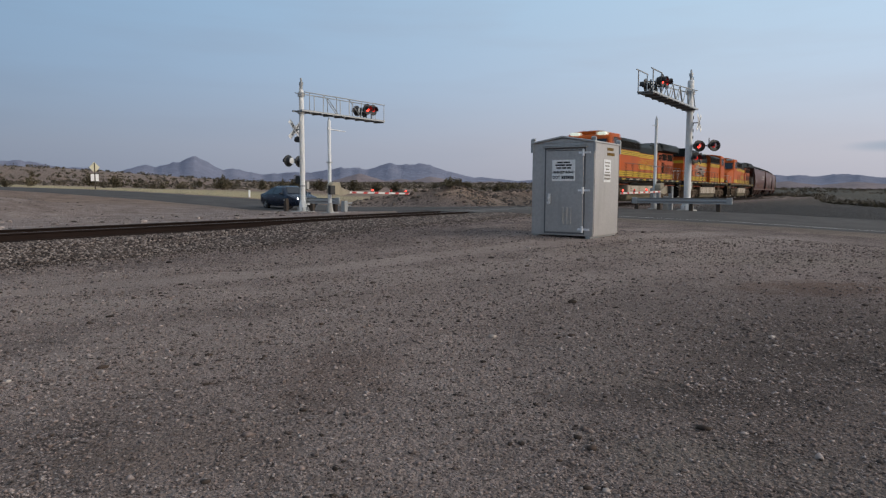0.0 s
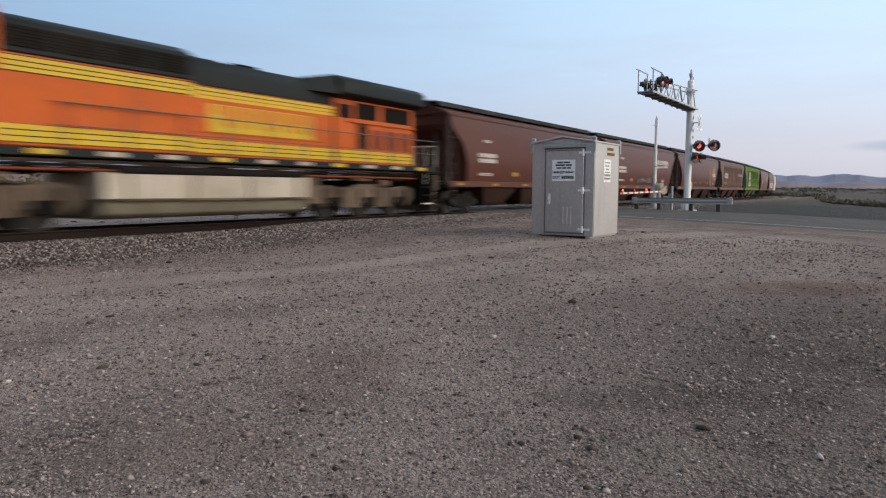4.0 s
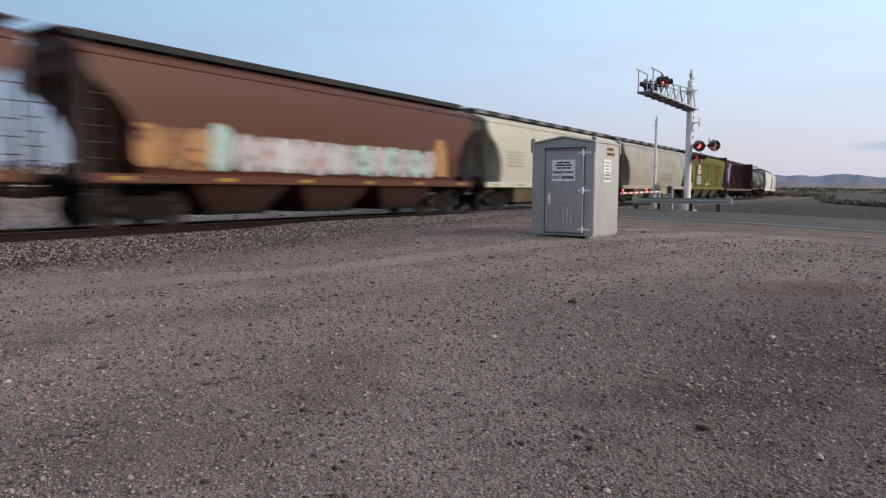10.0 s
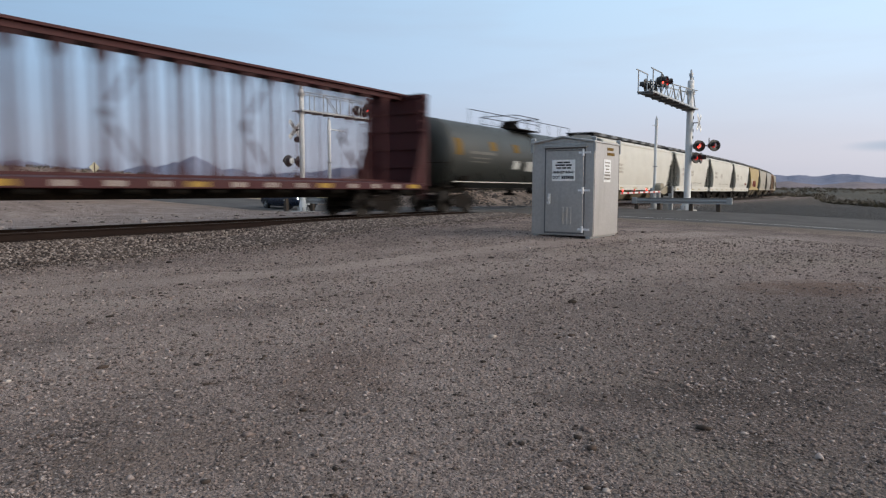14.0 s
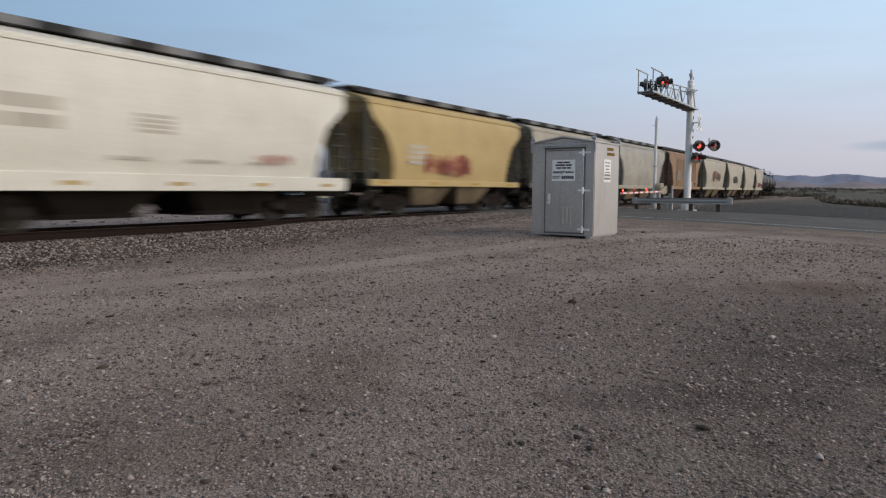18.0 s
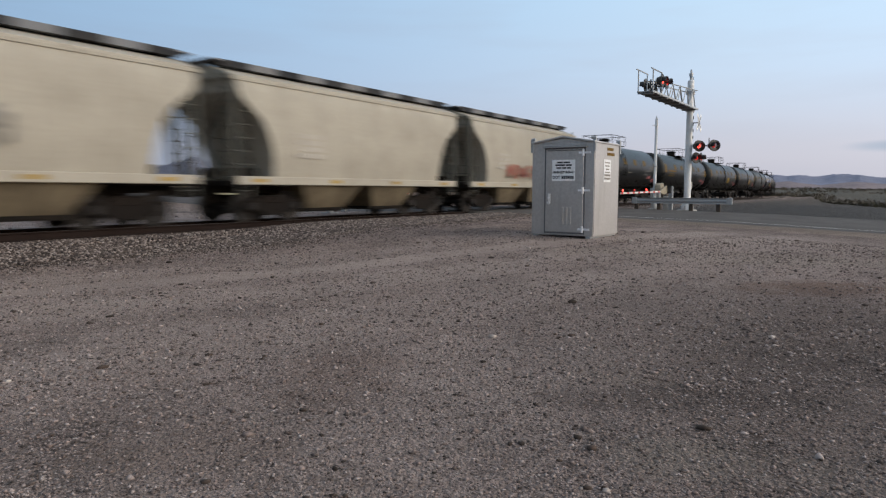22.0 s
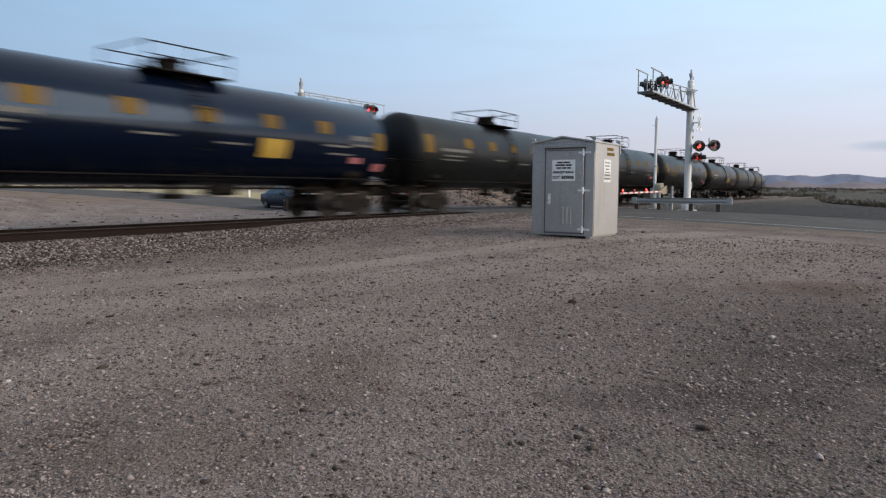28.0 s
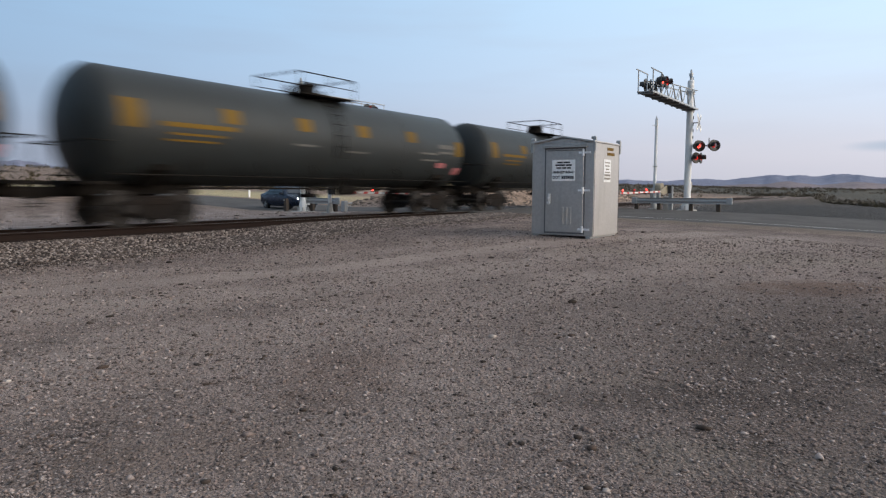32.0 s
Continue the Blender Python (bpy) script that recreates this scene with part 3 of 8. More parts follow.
def polar_sheet():
    az = np.concatenate([np.radians(np.arange(-180, -35, 6.0)),
                         np.radians(np.linspace(-35, 145, 361)), np.radians(np.arange(150, 180, 6.0))])
    rad = np.concatenate([[0.0], 0.6 * 1.0285 ** np.arange(0, 322)])
    rad = rad[rad < 4700]
    rad = np.append(rad, 4800.0)
    A, Rr = np.meshgrid(az, rad)
    X, Y = Rr * np.cos(A), Rr * np.sin(A)
    Z = ground_z(X, Y)
    m, n = X.shape
    idx = np.arange(m * n).reshape(m, n)
    a, b = idx[:-1, :], idx[1:, :]
    an, bn = np.roll(a, -1, 1), np.roll(b, -1, 1)
    quads = np.stack([a, b, bn, an], axis=2).reshape(-1, 4)
    quads = quads[n:]
    me = bpy.data.meshes.new("ground")
    v = np.stack([X, Y, Z], axis=2).reshape(-1, 3)
    tri = np.array([[idx[0, 0], idx[1, i], idx[1, (i + 1) % n]] for i in range(n)])
    me.vertices.add(len(v))
    me.vertices.foreach_set("co", v.astype(np.float32).ravel())
    me.loops.add(len(quads) * 4 + len(tri) * 3)
    me.loops.foreach_set("vertex_index", np.concatenate([quads.ravel(), tri.ravel()]).astype(np.int32))
    me.polygons.add(len(quads) + len(tri))
    me.polygons.foreach_set("loop_start", np.concatenate([np.arange(len(quads)) * 4, len(quads) * 4 + np.arange(len(tri)) * 3]).astype(np.int32))
    me.update(calc_edges=True)
    me.materials.append(M_ground)
    me.shade_smooth()
    return me


tagged(new("ground", polar_sheet()), "brown gravelly desert dirt with grey patches and faint wheel tracks", "ground", kind="structure")


def strip(name, rows, mat, thick=0.0):
    """Sheet from cross rows: each a list of points; with a skirt below it."""
    n = len(rows[0])
    v = [p for r in rows for p in r]
    f = [(i * n + j, i * n + j + 1, (i + 1) * n + j + 1, (i + 1) * n + j) for i in range(len(rows) - 1) for j in range(n - 1)]
    sh = Shape().add(v, f)
    if thick:
        for j, side in ((0, 1), (n - 1, -1)):
            lo = [(rows[i][j][0], rows[i][j][1], rows[i][j][2] - thick) for i in range(len(rows))]
            hi = [rows[i][j] for i in range(len(rows))]
            k = len(rows)
            sh.add(lo + hi, [(i, i + 1, k + i + 1, k + i) for i in range(k - 1)])
    me = bpy.data.meshes.new(name)
    me.from_pydata(sh.v, [], sh.f)
    me.materials.append(mat)
    me.shade_smooth()
    return me


def road_point(s, q, lift):
    x, y = sq(s, q)
    return (x, y, float(road_z(q)) + lift)


ROAD0, ROAD1 = 2.0, 11.4
qs = [q for q in np.concatenate([np.arange(-70, -20, 4.0), np.arange(-20, 40, 1.0), np.arange(40, 260, 6.0)])]
near_q = [q for q in qs if q <= -1.3] + [-1.25]
far_q = [2.1] + [q for q in qs if q >= 2.2]


def road_edges(q):
    """The paved width narrows away from the crossing on the far side."""
    return ROAD0 - 0.5 + 1.3 * float(sstep(q, 9, 16)), ROAD1 + 0.5 - 0.9 * float(sstep(q, 9, 16))


def road_row(q):
    a, b = road_edges(q)
    return [road_point(a - 1.4, q, -0.10)] + [road_point(s, q, 0.03) for s in np.linspace(a, b, 9)] + [road_point(b + 1.4, q, -0.10)]


for qq in (sorted(set(near_q)), sorted(set(far_q))):
    tagged(new("road", strip("road", [road_row(q) for q in qq], M_asphalt, 0.2)),
           "worn grey asphalt road crossing the railway", "road", kind="structure")
    for s0, mat, wid, nm in ((ROAD0 - 0.1, M_line, 0.085, "white edge line"),):
        if qq[0] > 0:
            continue
        rows = [[road_point(s0 - wid / 2, q, 0.041), road_point(s0 + wid / 2, q, 0.041)] for q in qq if abs(q) > 5.6]
        tagged(new("road_marking", strip("road_marking", rows, mat)), "faded " + nm + " painted on asphalt", "road marking", kind="structure")

# ---------------------------------------------------------------- track
bed = thing("track_bed", Matrix(), "grey crushed stone ballast under the railway track", "track bed", kind="structure")


# where the ballast shoulder ends, by place along the track
BED_S, BED_W = [-60, -19.6, -16, -14.5, -11, -7.5, -4, 0, 2, 12, 16, 60], [3.4, 3.6, 3.9, 4.9, 5.0, 4.8, 4.5, 3.6, 2.3, 2.3, 3.2, 3.6]


def bed_row(s):
    wide = float(np.interp(s, BED_S, BED_W))
    out = []
    for q, z in ((-wide - 0.25, -0.62), (-wide, -0.40), (-wide * 0.62 - 0.5, -0.31), (-1.75, -0.21), (-0.72, -0.20), (0, -0.21), (0.72, -0.20), (1.75, -0.21), (2.6, -0.42), (3.3, -0.8)):
        x, y, a = track(s, q)
        edge = abs(q) > 1.8
        zz = z
        if edge and q < 0:
            zz = max(z, float(ground_z(x, y)) - (0.06 if q < -wide - 0.1 else -0.015)) if q > -wide - 0.3 else z
            if q < -wide - 0.1:
                zz = float(ground_z(x, y)) - 0.08
        out.append((x, y, zz + 0.012 * math.sin(s * 3.1 + q * 5) * edge))
    return out


bed_s = [s for s in np.concatenate([np.arange(-120, -30, 5.0), np.arange(-30, 0.8, 0.5)])]
bed_s2 = [s for s in np.concatenate([np.arange(11.4, 40, 1.0), np.arange(40, 420, 5.0)])]
for rows in (bed_s, bed_s2):
    part("ballast_slope", strip("ballast_slope", [bed_row(s) for s in rows], M_ballast), M_ballast, bed)

RAIL_PROF = [(-0.070, -0.18), (0.070, -0.18), (0.070, -0.168), (0.012, -0.145), (0.009, -0.045), (0.036, -0.030), (0.037, -0.004), (0.028, 0.0),
             (-0.028, 0.0), (-0.037, -0.004), (-0.036, -0.030), (-0.009, -0.045), (-0.012, -0.145), (-0.070, -0.168)]


def rail_mesh(q0, s_list, prof, lift=0.0):
    rows = []
    for s in s_list:
        rows.append([(*track(s, q0 + a)[:2], b + lift) for a, b in prof])
    n = len(prof)
    sh = Shape().add([p for r in rows for p in r],
                     [(i * n + j, i * n + (j + 1) % n, (i + 1) * n + (j + 1) % n, (i + 1) * n + j) for i in range(len(rows) - 1) for j in range(n)])
    return sh


rail_s = list(np.arange(-200, -40, 20.0)) + list(np.arange(-40, 40, 4.0)) + list(np.arange(40, 480, 6.0))
railway = thing("railway_track", Matrix(), "rusty steel rails on weathered ties with polished heads", "railway track", kind="structure")
for q0 in (-0.7525, 0.7525):
    r_ob = part("rail", rail_mesh(q0, rail_s, RAIL_PROF), M_rail, railway, "rust-brown steel rail")
    part("rail_head", rail_mesh(q0, rail_s, [(-0.026, 0.0005), (0.026, 0.0005), (0.022, 0.0035), (-0.022, 0.0035)]), M_railtop, r_ob, "polished running surface")
tie = Shape().box(-0.115, 0.115, -1.3, 1.3, -0.33, -0.186).mesh("tie", M_tie, 0.012)
plate = Shape().box(-0.09, 0.09, -0.18, 0.18, -0.188, -0.172).mesh("tie_plate", M_rail)
s = -36.0
while s < 60:
    if not 0.9 < s < 11.4:
        x, y, a = track(s)
        t_ob = part("tie", tie, M_tie, railway, m=pose(x, y, 0, 0, 0, math.degrees(a) + random.uniform(-0.6, 0.6)))
        if s < 0.9:
            for q0 in (-0.7525, 0.7525):
                part("tie_plate", plate, M_rail, t_ob, m=pose(0, q0, 0))
    s += 0.5
# rail joints with bolted plates
for s0 in (-9.4, -18.8):
    for q0 in (-0.7525, 0.7525):
        jb = Shape()
        for side in (-1, 1):
            jb.box(-0.46, 0.46, side * 0.012, side * 0.036, -0.148, -0.05)
            for bx_ in (-0.36, -0.14, 0.14, 0.36):
                jb.rod((bx_, side * 0.034, -0.1), (bx_, side * 0.062, -0.1), 0.018, 6)
        x, y, a = track(s0, q0)
        part("joint_bar", jb, M_rail, railway, m=pose(x, y, 0, 0, 0, math.degrees(a)))
# concrete panels of the level crossing
for row, (q_lo, q_hi) in enumerate(((-1.62, -0.83), (-0.66, 0.66), (0.83, 1.62))):
    for i in range(4):
        s0 = 0.8 + i * 2.62
        pts = [rail_sq(s0 + 0.012, q_lo), rail_sq(s0 + 2.608, q_lo), rail_sq(s0 + 2.608, q_hi), rail_sq(s0 + 0.012, q_hi)]
        part("crossing_panel", Shape().prism(pts, "z", -0.25, -0.006), M_panel, railway, "worn concrete crossing panel", bevel=0.01)

# ---------------------------------------------------------------- mountains


def ridge(name, dist, depth, peaks, base, mat, seed, label):
    """A range of hills: peaks by azimuth in degrees from straight ahead, height in metres and width in degrees."""
    az = np.radians(90 - np.linspace(-62, 62, 500))
    deg = 90 - np.degrees(az)
    top = np.full_like(deg, base)
    for a, h, w in peaks:
        top = np.maximum(top, base + h * np.exp(-np.abs((deg - a) / w) ** 1.3))
    for k, amp in ((1.3, 0.012), (3.1, 0.012), (7.3, 0.010), (13.7, 0.008)):
        top = top * (1 + amp * np.sin(deg * k + seed * k) + 0.5 * amp * np.sin(deg * k * 1.7 + 2.0))
    rows = []
    for t in np.linspace(0, 1, 15):
        prof = math.sin(min(1.0, t * 1.15) * math.pi / 2) ** 1.3 if t < 0.87 else 1.0 - (t - 0.87) * 3
        gully = 1 + (0.16 * wave(deg, np.full_like(deg, t * 9), 0.9, int(seed * 10)) + 0.16 * wave(deg, np.full_like(deg, t * 5), 2.6, int(seed * 10) + 1)) * math.sin(math.pi * min(1, t * 1.1)) ** 2
        r = dist + depth * t
        zz = (top * prof * gully) - 6
        rows.append([(r * math.cos(a), r * math.sin(a), float(z)) for a, z in zip(az, zz)])
    tagged(new(name, strip(name, rows, mat)), label, "mountain", kind="structure")


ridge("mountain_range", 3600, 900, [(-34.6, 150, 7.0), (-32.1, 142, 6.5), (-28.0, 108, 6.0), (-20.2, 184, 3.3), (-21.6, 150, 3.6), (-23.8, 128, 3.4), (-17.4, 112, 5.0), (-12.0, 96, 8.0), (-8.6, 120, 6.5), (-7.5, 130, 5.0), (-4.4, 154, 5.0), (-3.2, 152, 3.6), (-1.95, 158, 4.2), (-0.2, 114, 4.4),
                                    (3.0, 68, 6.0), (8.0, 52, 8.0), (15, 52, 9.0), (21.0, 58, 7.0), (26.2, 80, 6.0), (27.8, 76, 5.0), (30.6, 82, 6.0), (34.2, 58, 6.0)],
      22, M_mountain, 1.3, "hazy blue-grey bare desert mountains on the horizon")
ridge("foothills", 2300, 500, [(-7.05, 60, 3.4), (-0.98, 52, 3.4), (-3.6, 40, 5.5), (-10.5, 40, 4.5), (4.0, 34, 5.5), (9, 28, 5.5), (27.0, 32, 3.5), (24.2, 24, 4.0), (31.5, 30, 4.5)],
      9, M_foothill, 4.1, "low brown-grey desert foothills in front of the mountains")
# ---------------------------------------------------------------- train materials
M_orange = painted("orange_locomotive_paint", (0.47, 0.090, 0.012), 0.45, spec=0.14, dirt=(0.20, 0.062, 0.024), dirty=0.45, streak=0.45, bumpy=0.05)
M_dgrey = painted("dark_locomotive_roof", (0.009, 0.013, 0.013), 0.55, dirt=(0.022, 0.021, 0.019), dirty=0.35, spec=0.12)
M_bleach, _nt, _b = node_mat("peeled_orange_paint")
_gap = remap(_nt, tex_noise(_nt, coords(_nt, (0.8, 1, 2.6)), 2.1, 6, 0.65), 0.46, 0.56)
_nt.links.new(mixc(_nt, _gap, (0.40, 0.085, 0.018), mixc(_nt, remap(_nt, tex_noise(_nt, coords(_nt), 5.0, 5), 0.35, 0.65), (0.13, 0.125, 0.11), (0.30, 0.285, 0.24))), _b.inputs["Base Color"])
_b.inputs["Roughness"].default_value = 0.65
_b.inputs["Specular IOR Level"].default_value = 0.12
M_brick = painted("stained_orange_paint", (0.22, 0.045, 0.014), 0.6, dirt=(0.05, 0.03, 0.02), dirty=0.6, streak=0.6, spec=0.12)
M_yellow = painted("yellow_stripe", (0.54, 0.36, 0.02), 0.5, spec=0.2, dirty=0.2, streak=0.2, bumpy=0)
M_under = painted("dusty_underframe", (0.010, 0.009, 0.008), 0.85, dirt=(0.028, 0.021, 0.016), dirty=0.5, streak=0.3, spec=0.06)
M_truck = painted("dusty_truck_frame", (0.060, 0.044, 0.032), 0.9, dirt=(0.27, 0.20, 0.14), spec=0.1, dirty=0.6, streak=0.2)
M_ftruck = painted("dark_freight_truck", (0.010, 0.008, 0.007), 0.9, dirt=(0.027, 0.019, 0.014), dirty=0.6, streak=0.2, spec=0.15)
M_wheel = painted("steel_wheel", (0.016, 0.013, 0.011), 0.75, 0.1, dirt=(0.030, 0.022, 0.017), dirty=0.6, streak=0.0)
M_tankgrey = painted("dusty_fuel_tank", (0.44, 0.38, 0.30), 0.8, dirt=(0.20, 0.155, 0.12), dirty=0.6, streak=0.5)
M_belly = painted("grimy_olive_grey", (0.17, 0.15, 0.105), 0.85, dirt=(0.08, 0.065, 0.05), dirty=0.6, streak=0.5, spec=0.1)
M_glass = painted("dark_cab_glass", (0.012, 0.016, 0.022), 0.08, dirty=0.05, streak=0, bumpy=0, spec=0.6)
M_rail_w = painted("white_handrail", (0.55, 0.52, 0.46), 0.5, dirty=0.3)
M_rail_b = painted("black_handrail", (0.03, 0.03, 0.03), 0.5, dirty=0.3)
M_lamp_on = glow("lit_headlamp", (1.0, 0.86, 0.60), 28.0, (0.9, 0.9, 0.8))
M_lamp_off = painted("unlit_headlamp", (0.55, 0.55, 0.50), 0.15, dirty=0.1, streak=0, bumpy=0)
M_board = glow("lit_number_board", (0.85, 0.95, 0.75), 0.55, (0.7, 0.7, 0.65))
M_mark = painted("white_car_lettering", (0.46, 0.42, 0.38), 0.6, dirt=(0.14, 0.09, 0.07), dirty=0.55, streak=0.55, bumpy=0)
M_markdark = painted("dark_car_lettering", (0.10, 0.095, 0.09), 0.6, dirty=0.3, streak=0.3, bumpy=0)
M_reflect = painted("yellow_reflector", (0.38, 0.24, 0.04), 0.5, spec=0.15, dirty=0.55, streak=0.3, bumpy=0)
M_placard = painted("pink_hazard_placard", (0.36, 0.13, 0.135), 0.6, spec=0.15, dirty=0.2, streak=0.2, bumpy=0)
M_patch = painted("amber_tank_patch", (0.155, 0.088, 0.012), 0.6, dirt=(0.05, 0.035, 0.015), spec=0.1, dirty=0.5, streak=0.3, bumpy=0)
M_hatch = painted("dark_roof_walk", (0.020, 0.022, 0.025), 0.8, dirty=0.3, spec=0.2)
M_walk = painted("galvanised_roof_walk", (0.155, 0.16, 0.17), 0.7, 0.2, dirty=0.4)
M_tan_graf = painted("ochre_spray_paint", (0.36, 0.17, 0.05), 0.6, dirty=0.3, streak=0.2, bumpy=0)
M_faint = painted("faint_stencil_paint", (0.40, 0.365, 0.31), 0.6, dirty=0.3, streak=0.4, bumpy=0)
M_tankmark = painted("dull_tank_lettering", (0.135, 0.13, 0.12), 0.65, spec=0.1, dirt=(0.03, 0.03, 0.03), dirty=0.6, streak=0.5, bumpy=0)
M_lilac_graf = painted("pale_lilac_spray_paint", (0.40, 0.355, 0.37), 0.6, dirt=(0.20, 0.15, 0.14), dirty=0.5, streak=0.3, bumpy=0)
M_ochre_graf = painted("dark_ochre_spray_paint", (0.22, 0.095, 0.030), 0.6, dirty=0.4, streak=0.3, bumpy=0)
M_teal = painted("pale_teal_spray_paint", (0.32, 0.44, 0.40), 0.6, dirty=0.3, streak=0.2, bumpy=0)
M_pale_graf = painted("pale_spray_paint", (0.45, 0.46, 0.44), 0.6, dirty=0.4, streak=0.3, bumpy=0)
M_red_graf = painted("red_spray_paint", (0.42, 0.13, 0.10), 0.6, dirty=0.4, streak=0.3, bumpy=0)
M_rust_graf = painted("rust_red_spray_paint", (0.26, 0.075, 0.045), 0.6, dirty=0.4, streak=0.3, bumpy=0)
M_sage_graf = painted("faded_sage_spray_paint", (0.27, 0.265, 0.20), 0.6, dirty=0.4, streak=0.3, bumpy=0)
M_pinkish_graf = painted("faded_orange_spray_paint", (0.46, 0.26, 0.18), 0.6, dirty=0.4, streak=0.3, bumpy=0)
M_dk_graf = painted("faded_dark_spray_paint", (0.25, 0.235, 0.21), 0.6, dirty=0.4, streak=0.3, bumpy=0)
# bay paints: grimy body colours, darkened to hold the shade under the car
M_bay = painted("grimy_shaded_brown_bay", (0.034, 0.015, 0.011), 0.8, dirt=(0.045, 0.030, 0.022), dirty=0.5, streak=0.5, spec=0.1)
M_bayo = painted("grimy_shaded_olive_bay", (0.032, 0.036, 0.008), 0.75, dirt=(0.05, 0.045, 0.025), dirty=0.6, streak=0.6)
M_bayt = painted("grimy_shaded_tan_bay", (0.150, 0.120, 0.078), 0.8, dirt=(0.035, 0.027, 0.019), dirty=0.8, streak=0.8, spec=0.15)
M_blue = painted("blue_emblem", (0.16, 0.32, 0.52), 0.5, dirty=0.2, streak=0.2, bumpy=0)

CARS = []                        # (thing, middle along the train, half the truck spacing, wheel parts, wheel radius)


# shared running gear
def wheelset_mesh(r):
    sh = Shape().rod((0, -0.95, 0), (0, 0.95, 0), 0.085, 10)
    for side in (-1, 1):
        prof = [(0.70, 0.10), (0.685, r * 0.55), (0.675, r * 0.84), (0.672, r + 0.028), (0.70, r + 0.028), (0.712, r), (0.81, r - 0.006),
                (0.812, r * 0.84), (0.775, r * 0.78), (0.765, r * 0.42), (0.83, r * 0.34), (0.83, 0.10)]
        sh.lathe([(side * a, rr) for a, rr in prof], 28, "y")
    # two lifting holes on the disc
    for t in (0.6, 0.6 + math.pi):
        sh.rod((math.cos(t) * r * 0.58, -0.79, math.sin(t) * r * 0.58), (math.cos(t) * r * 0.58, 0.79, math.sin(t) * r * 0.58), 0.05, 8)
    return sh.mesh("wheelset", M_wheel)


WHEEL_F, WHEEL_L = wheelset_mesh(0.457), wheelset_mesh(0.533)
SIDE_F = Shape().prism([(-1.12, 0.42), (-1.12, 0.60), (-0.95, 0.68), (-0.66, 0.64), (-0.42, 0.80), (0.42, 0.80), (0.66, 0.64), (0.95, 0.68), (1.12, 0.60),
                        (1.12, 0.42), (0.74, 0.40), (0.40, 0.20), (-0.40, 0.20), (-0.74, 0.40)], "y", -0.07, 0.07).mesh("side_frame", M_ftruck, 0.02)
SPRING_F = Shape().lathe([(0.28 + 0.0275 * k, 0.078 if k % 2 else 0.058) for k in range(12)], 10, "z").mesh("coil_spring", M_under)
BOLSTER_F = Shape().box(-0.2, 0.2, -1.1, 1.1, 0.56, 0.74).rod((0, 0, 0.7), (0, 0, 0.92), 0.2, 14).mesh("bolster", M_ftruck, 0.02)
CAP_F = Shape().rod((0, -0.06, 0), (0, 0.06, 0), 0.12, 12).mesh("bearing_cap", M_wheel, 0.015)


def freight_truck(parent, x, wheels):
    t_ob = part("truck", BOLSTER_F, M_ftruck, parent, "dark cast steel two-axle truck", m=pose(x, 0, 0))
    for side in (-1, 1):
        part("side_frame", SIDE_F, M_ftruck, t_ob, m=pose(0, side * 0.99, 0))
        for dx in (-0.17, 0.0, 0.17):
            part("coil_spring", SPRING_F, M_under, t_ob, m=pose(dx, side * 0.99, 0))
        for ax in (-0.89, 0.89):
            part("bearing_cap", CAP_F, M_wheel, t_ob, m=pose(ax, side * 1.09, 0.457))
    for ax in (-0.89, 0.89):
        wheels.append((part("wheelset", WHEEL_F, M_wheel, t_ob, m=pose(ax, 0, 0.457)), ax, 0.457))


COUPLER = Shape().box(-0.75, 0.10, -0.11, 0.11, 0.78, 0.98).prism([(0.05, -0.16), (0.30, -0.17), (0.36, -0.02), (0.30, 0.06), (0.22, 0.0), (0.15, 0.16), (0.05, 0.17)], "z", 0.74, 1.02).mesh("coupler", M_under, 0.015)
HOSE = Shape()
for k in range(6):
    t0, t1 = k / 6, (k + 1) / 6
    HOSE.rod((0.1 + 0.3 * t0, 0.22, 0.72 - 0.42 * math.sin(math.pi * t0 * 0.62)), (0.1 + 0.3 * t1, 0.22, 0.72 - 0.42 * math.sin(math.pi * t1 * 0.62)), 0.025, 6)
HOSE = HOSE.mesh("air_hose", M_rail_b)


def couplers(parent, half):
    for turn in (0, 180):
        c = part("coupler", COUPLER, M_under, parent, m=pose(*(pose(0, 0, 0, 0, 0, turn) @ Vector((half - 0.36, 0, 0))), 0, 0, turn))
        part("air_hose", HOSE, M_rail_b, c)


def ladder_shape(h0, h1, w, rungs, horizontal="x"):
    """Ladder standing in the plane x-z (or y-z)."""
    sh = Shape()
    P = (lambda a, z: (a, 0, z)) if horizontal == "x" else (lambda a, z: (0, a, z))
    for a in (-w / 2, w / 2):
        sh.bar(P(a, h0), P(a, h1), 0.035, 0.035)
    for i in range(rungs):
        z = h0 + (h1 - h0) * (i + 0.5) / rungs
        sh.rod(P(-w / 2, z), P(w / 2, z), 0.014, 6)
    return sh


def bars(parent, name, mat, x0, x1, z0, z1, y, rows, seed, label="", outward=0.008, tilt=0.0):
    """Writing too small to read: plain bars of its size, on the side that faces the road yard."""
    r = random.Random(seed)
    for side in (1,):
        hgt = (z1 - z0) / rows
        for k in range(rows):
            zz = z0 + k * hgt
            a = x0
            while a < x1 - 0.02:
                w = min(r.uniform(0.3, 0.8) * max(0.6, hgt / 0.25), x1 - a)
                xs = (a, a + w * 0.88)
                xs = xs if side == 1 else (-xs[1], -xs[0])
                dz = tilt * (a - x0)
                ya, yb = sorted((side * (y - 0.02), side * (y + outward)))
                part(name, Shape().box(xs[0], xs[1], ya, yb, zz + dz + hgt * 0.14, zz + dz + hgt * 0.86), mat, parent, label)
                a += w


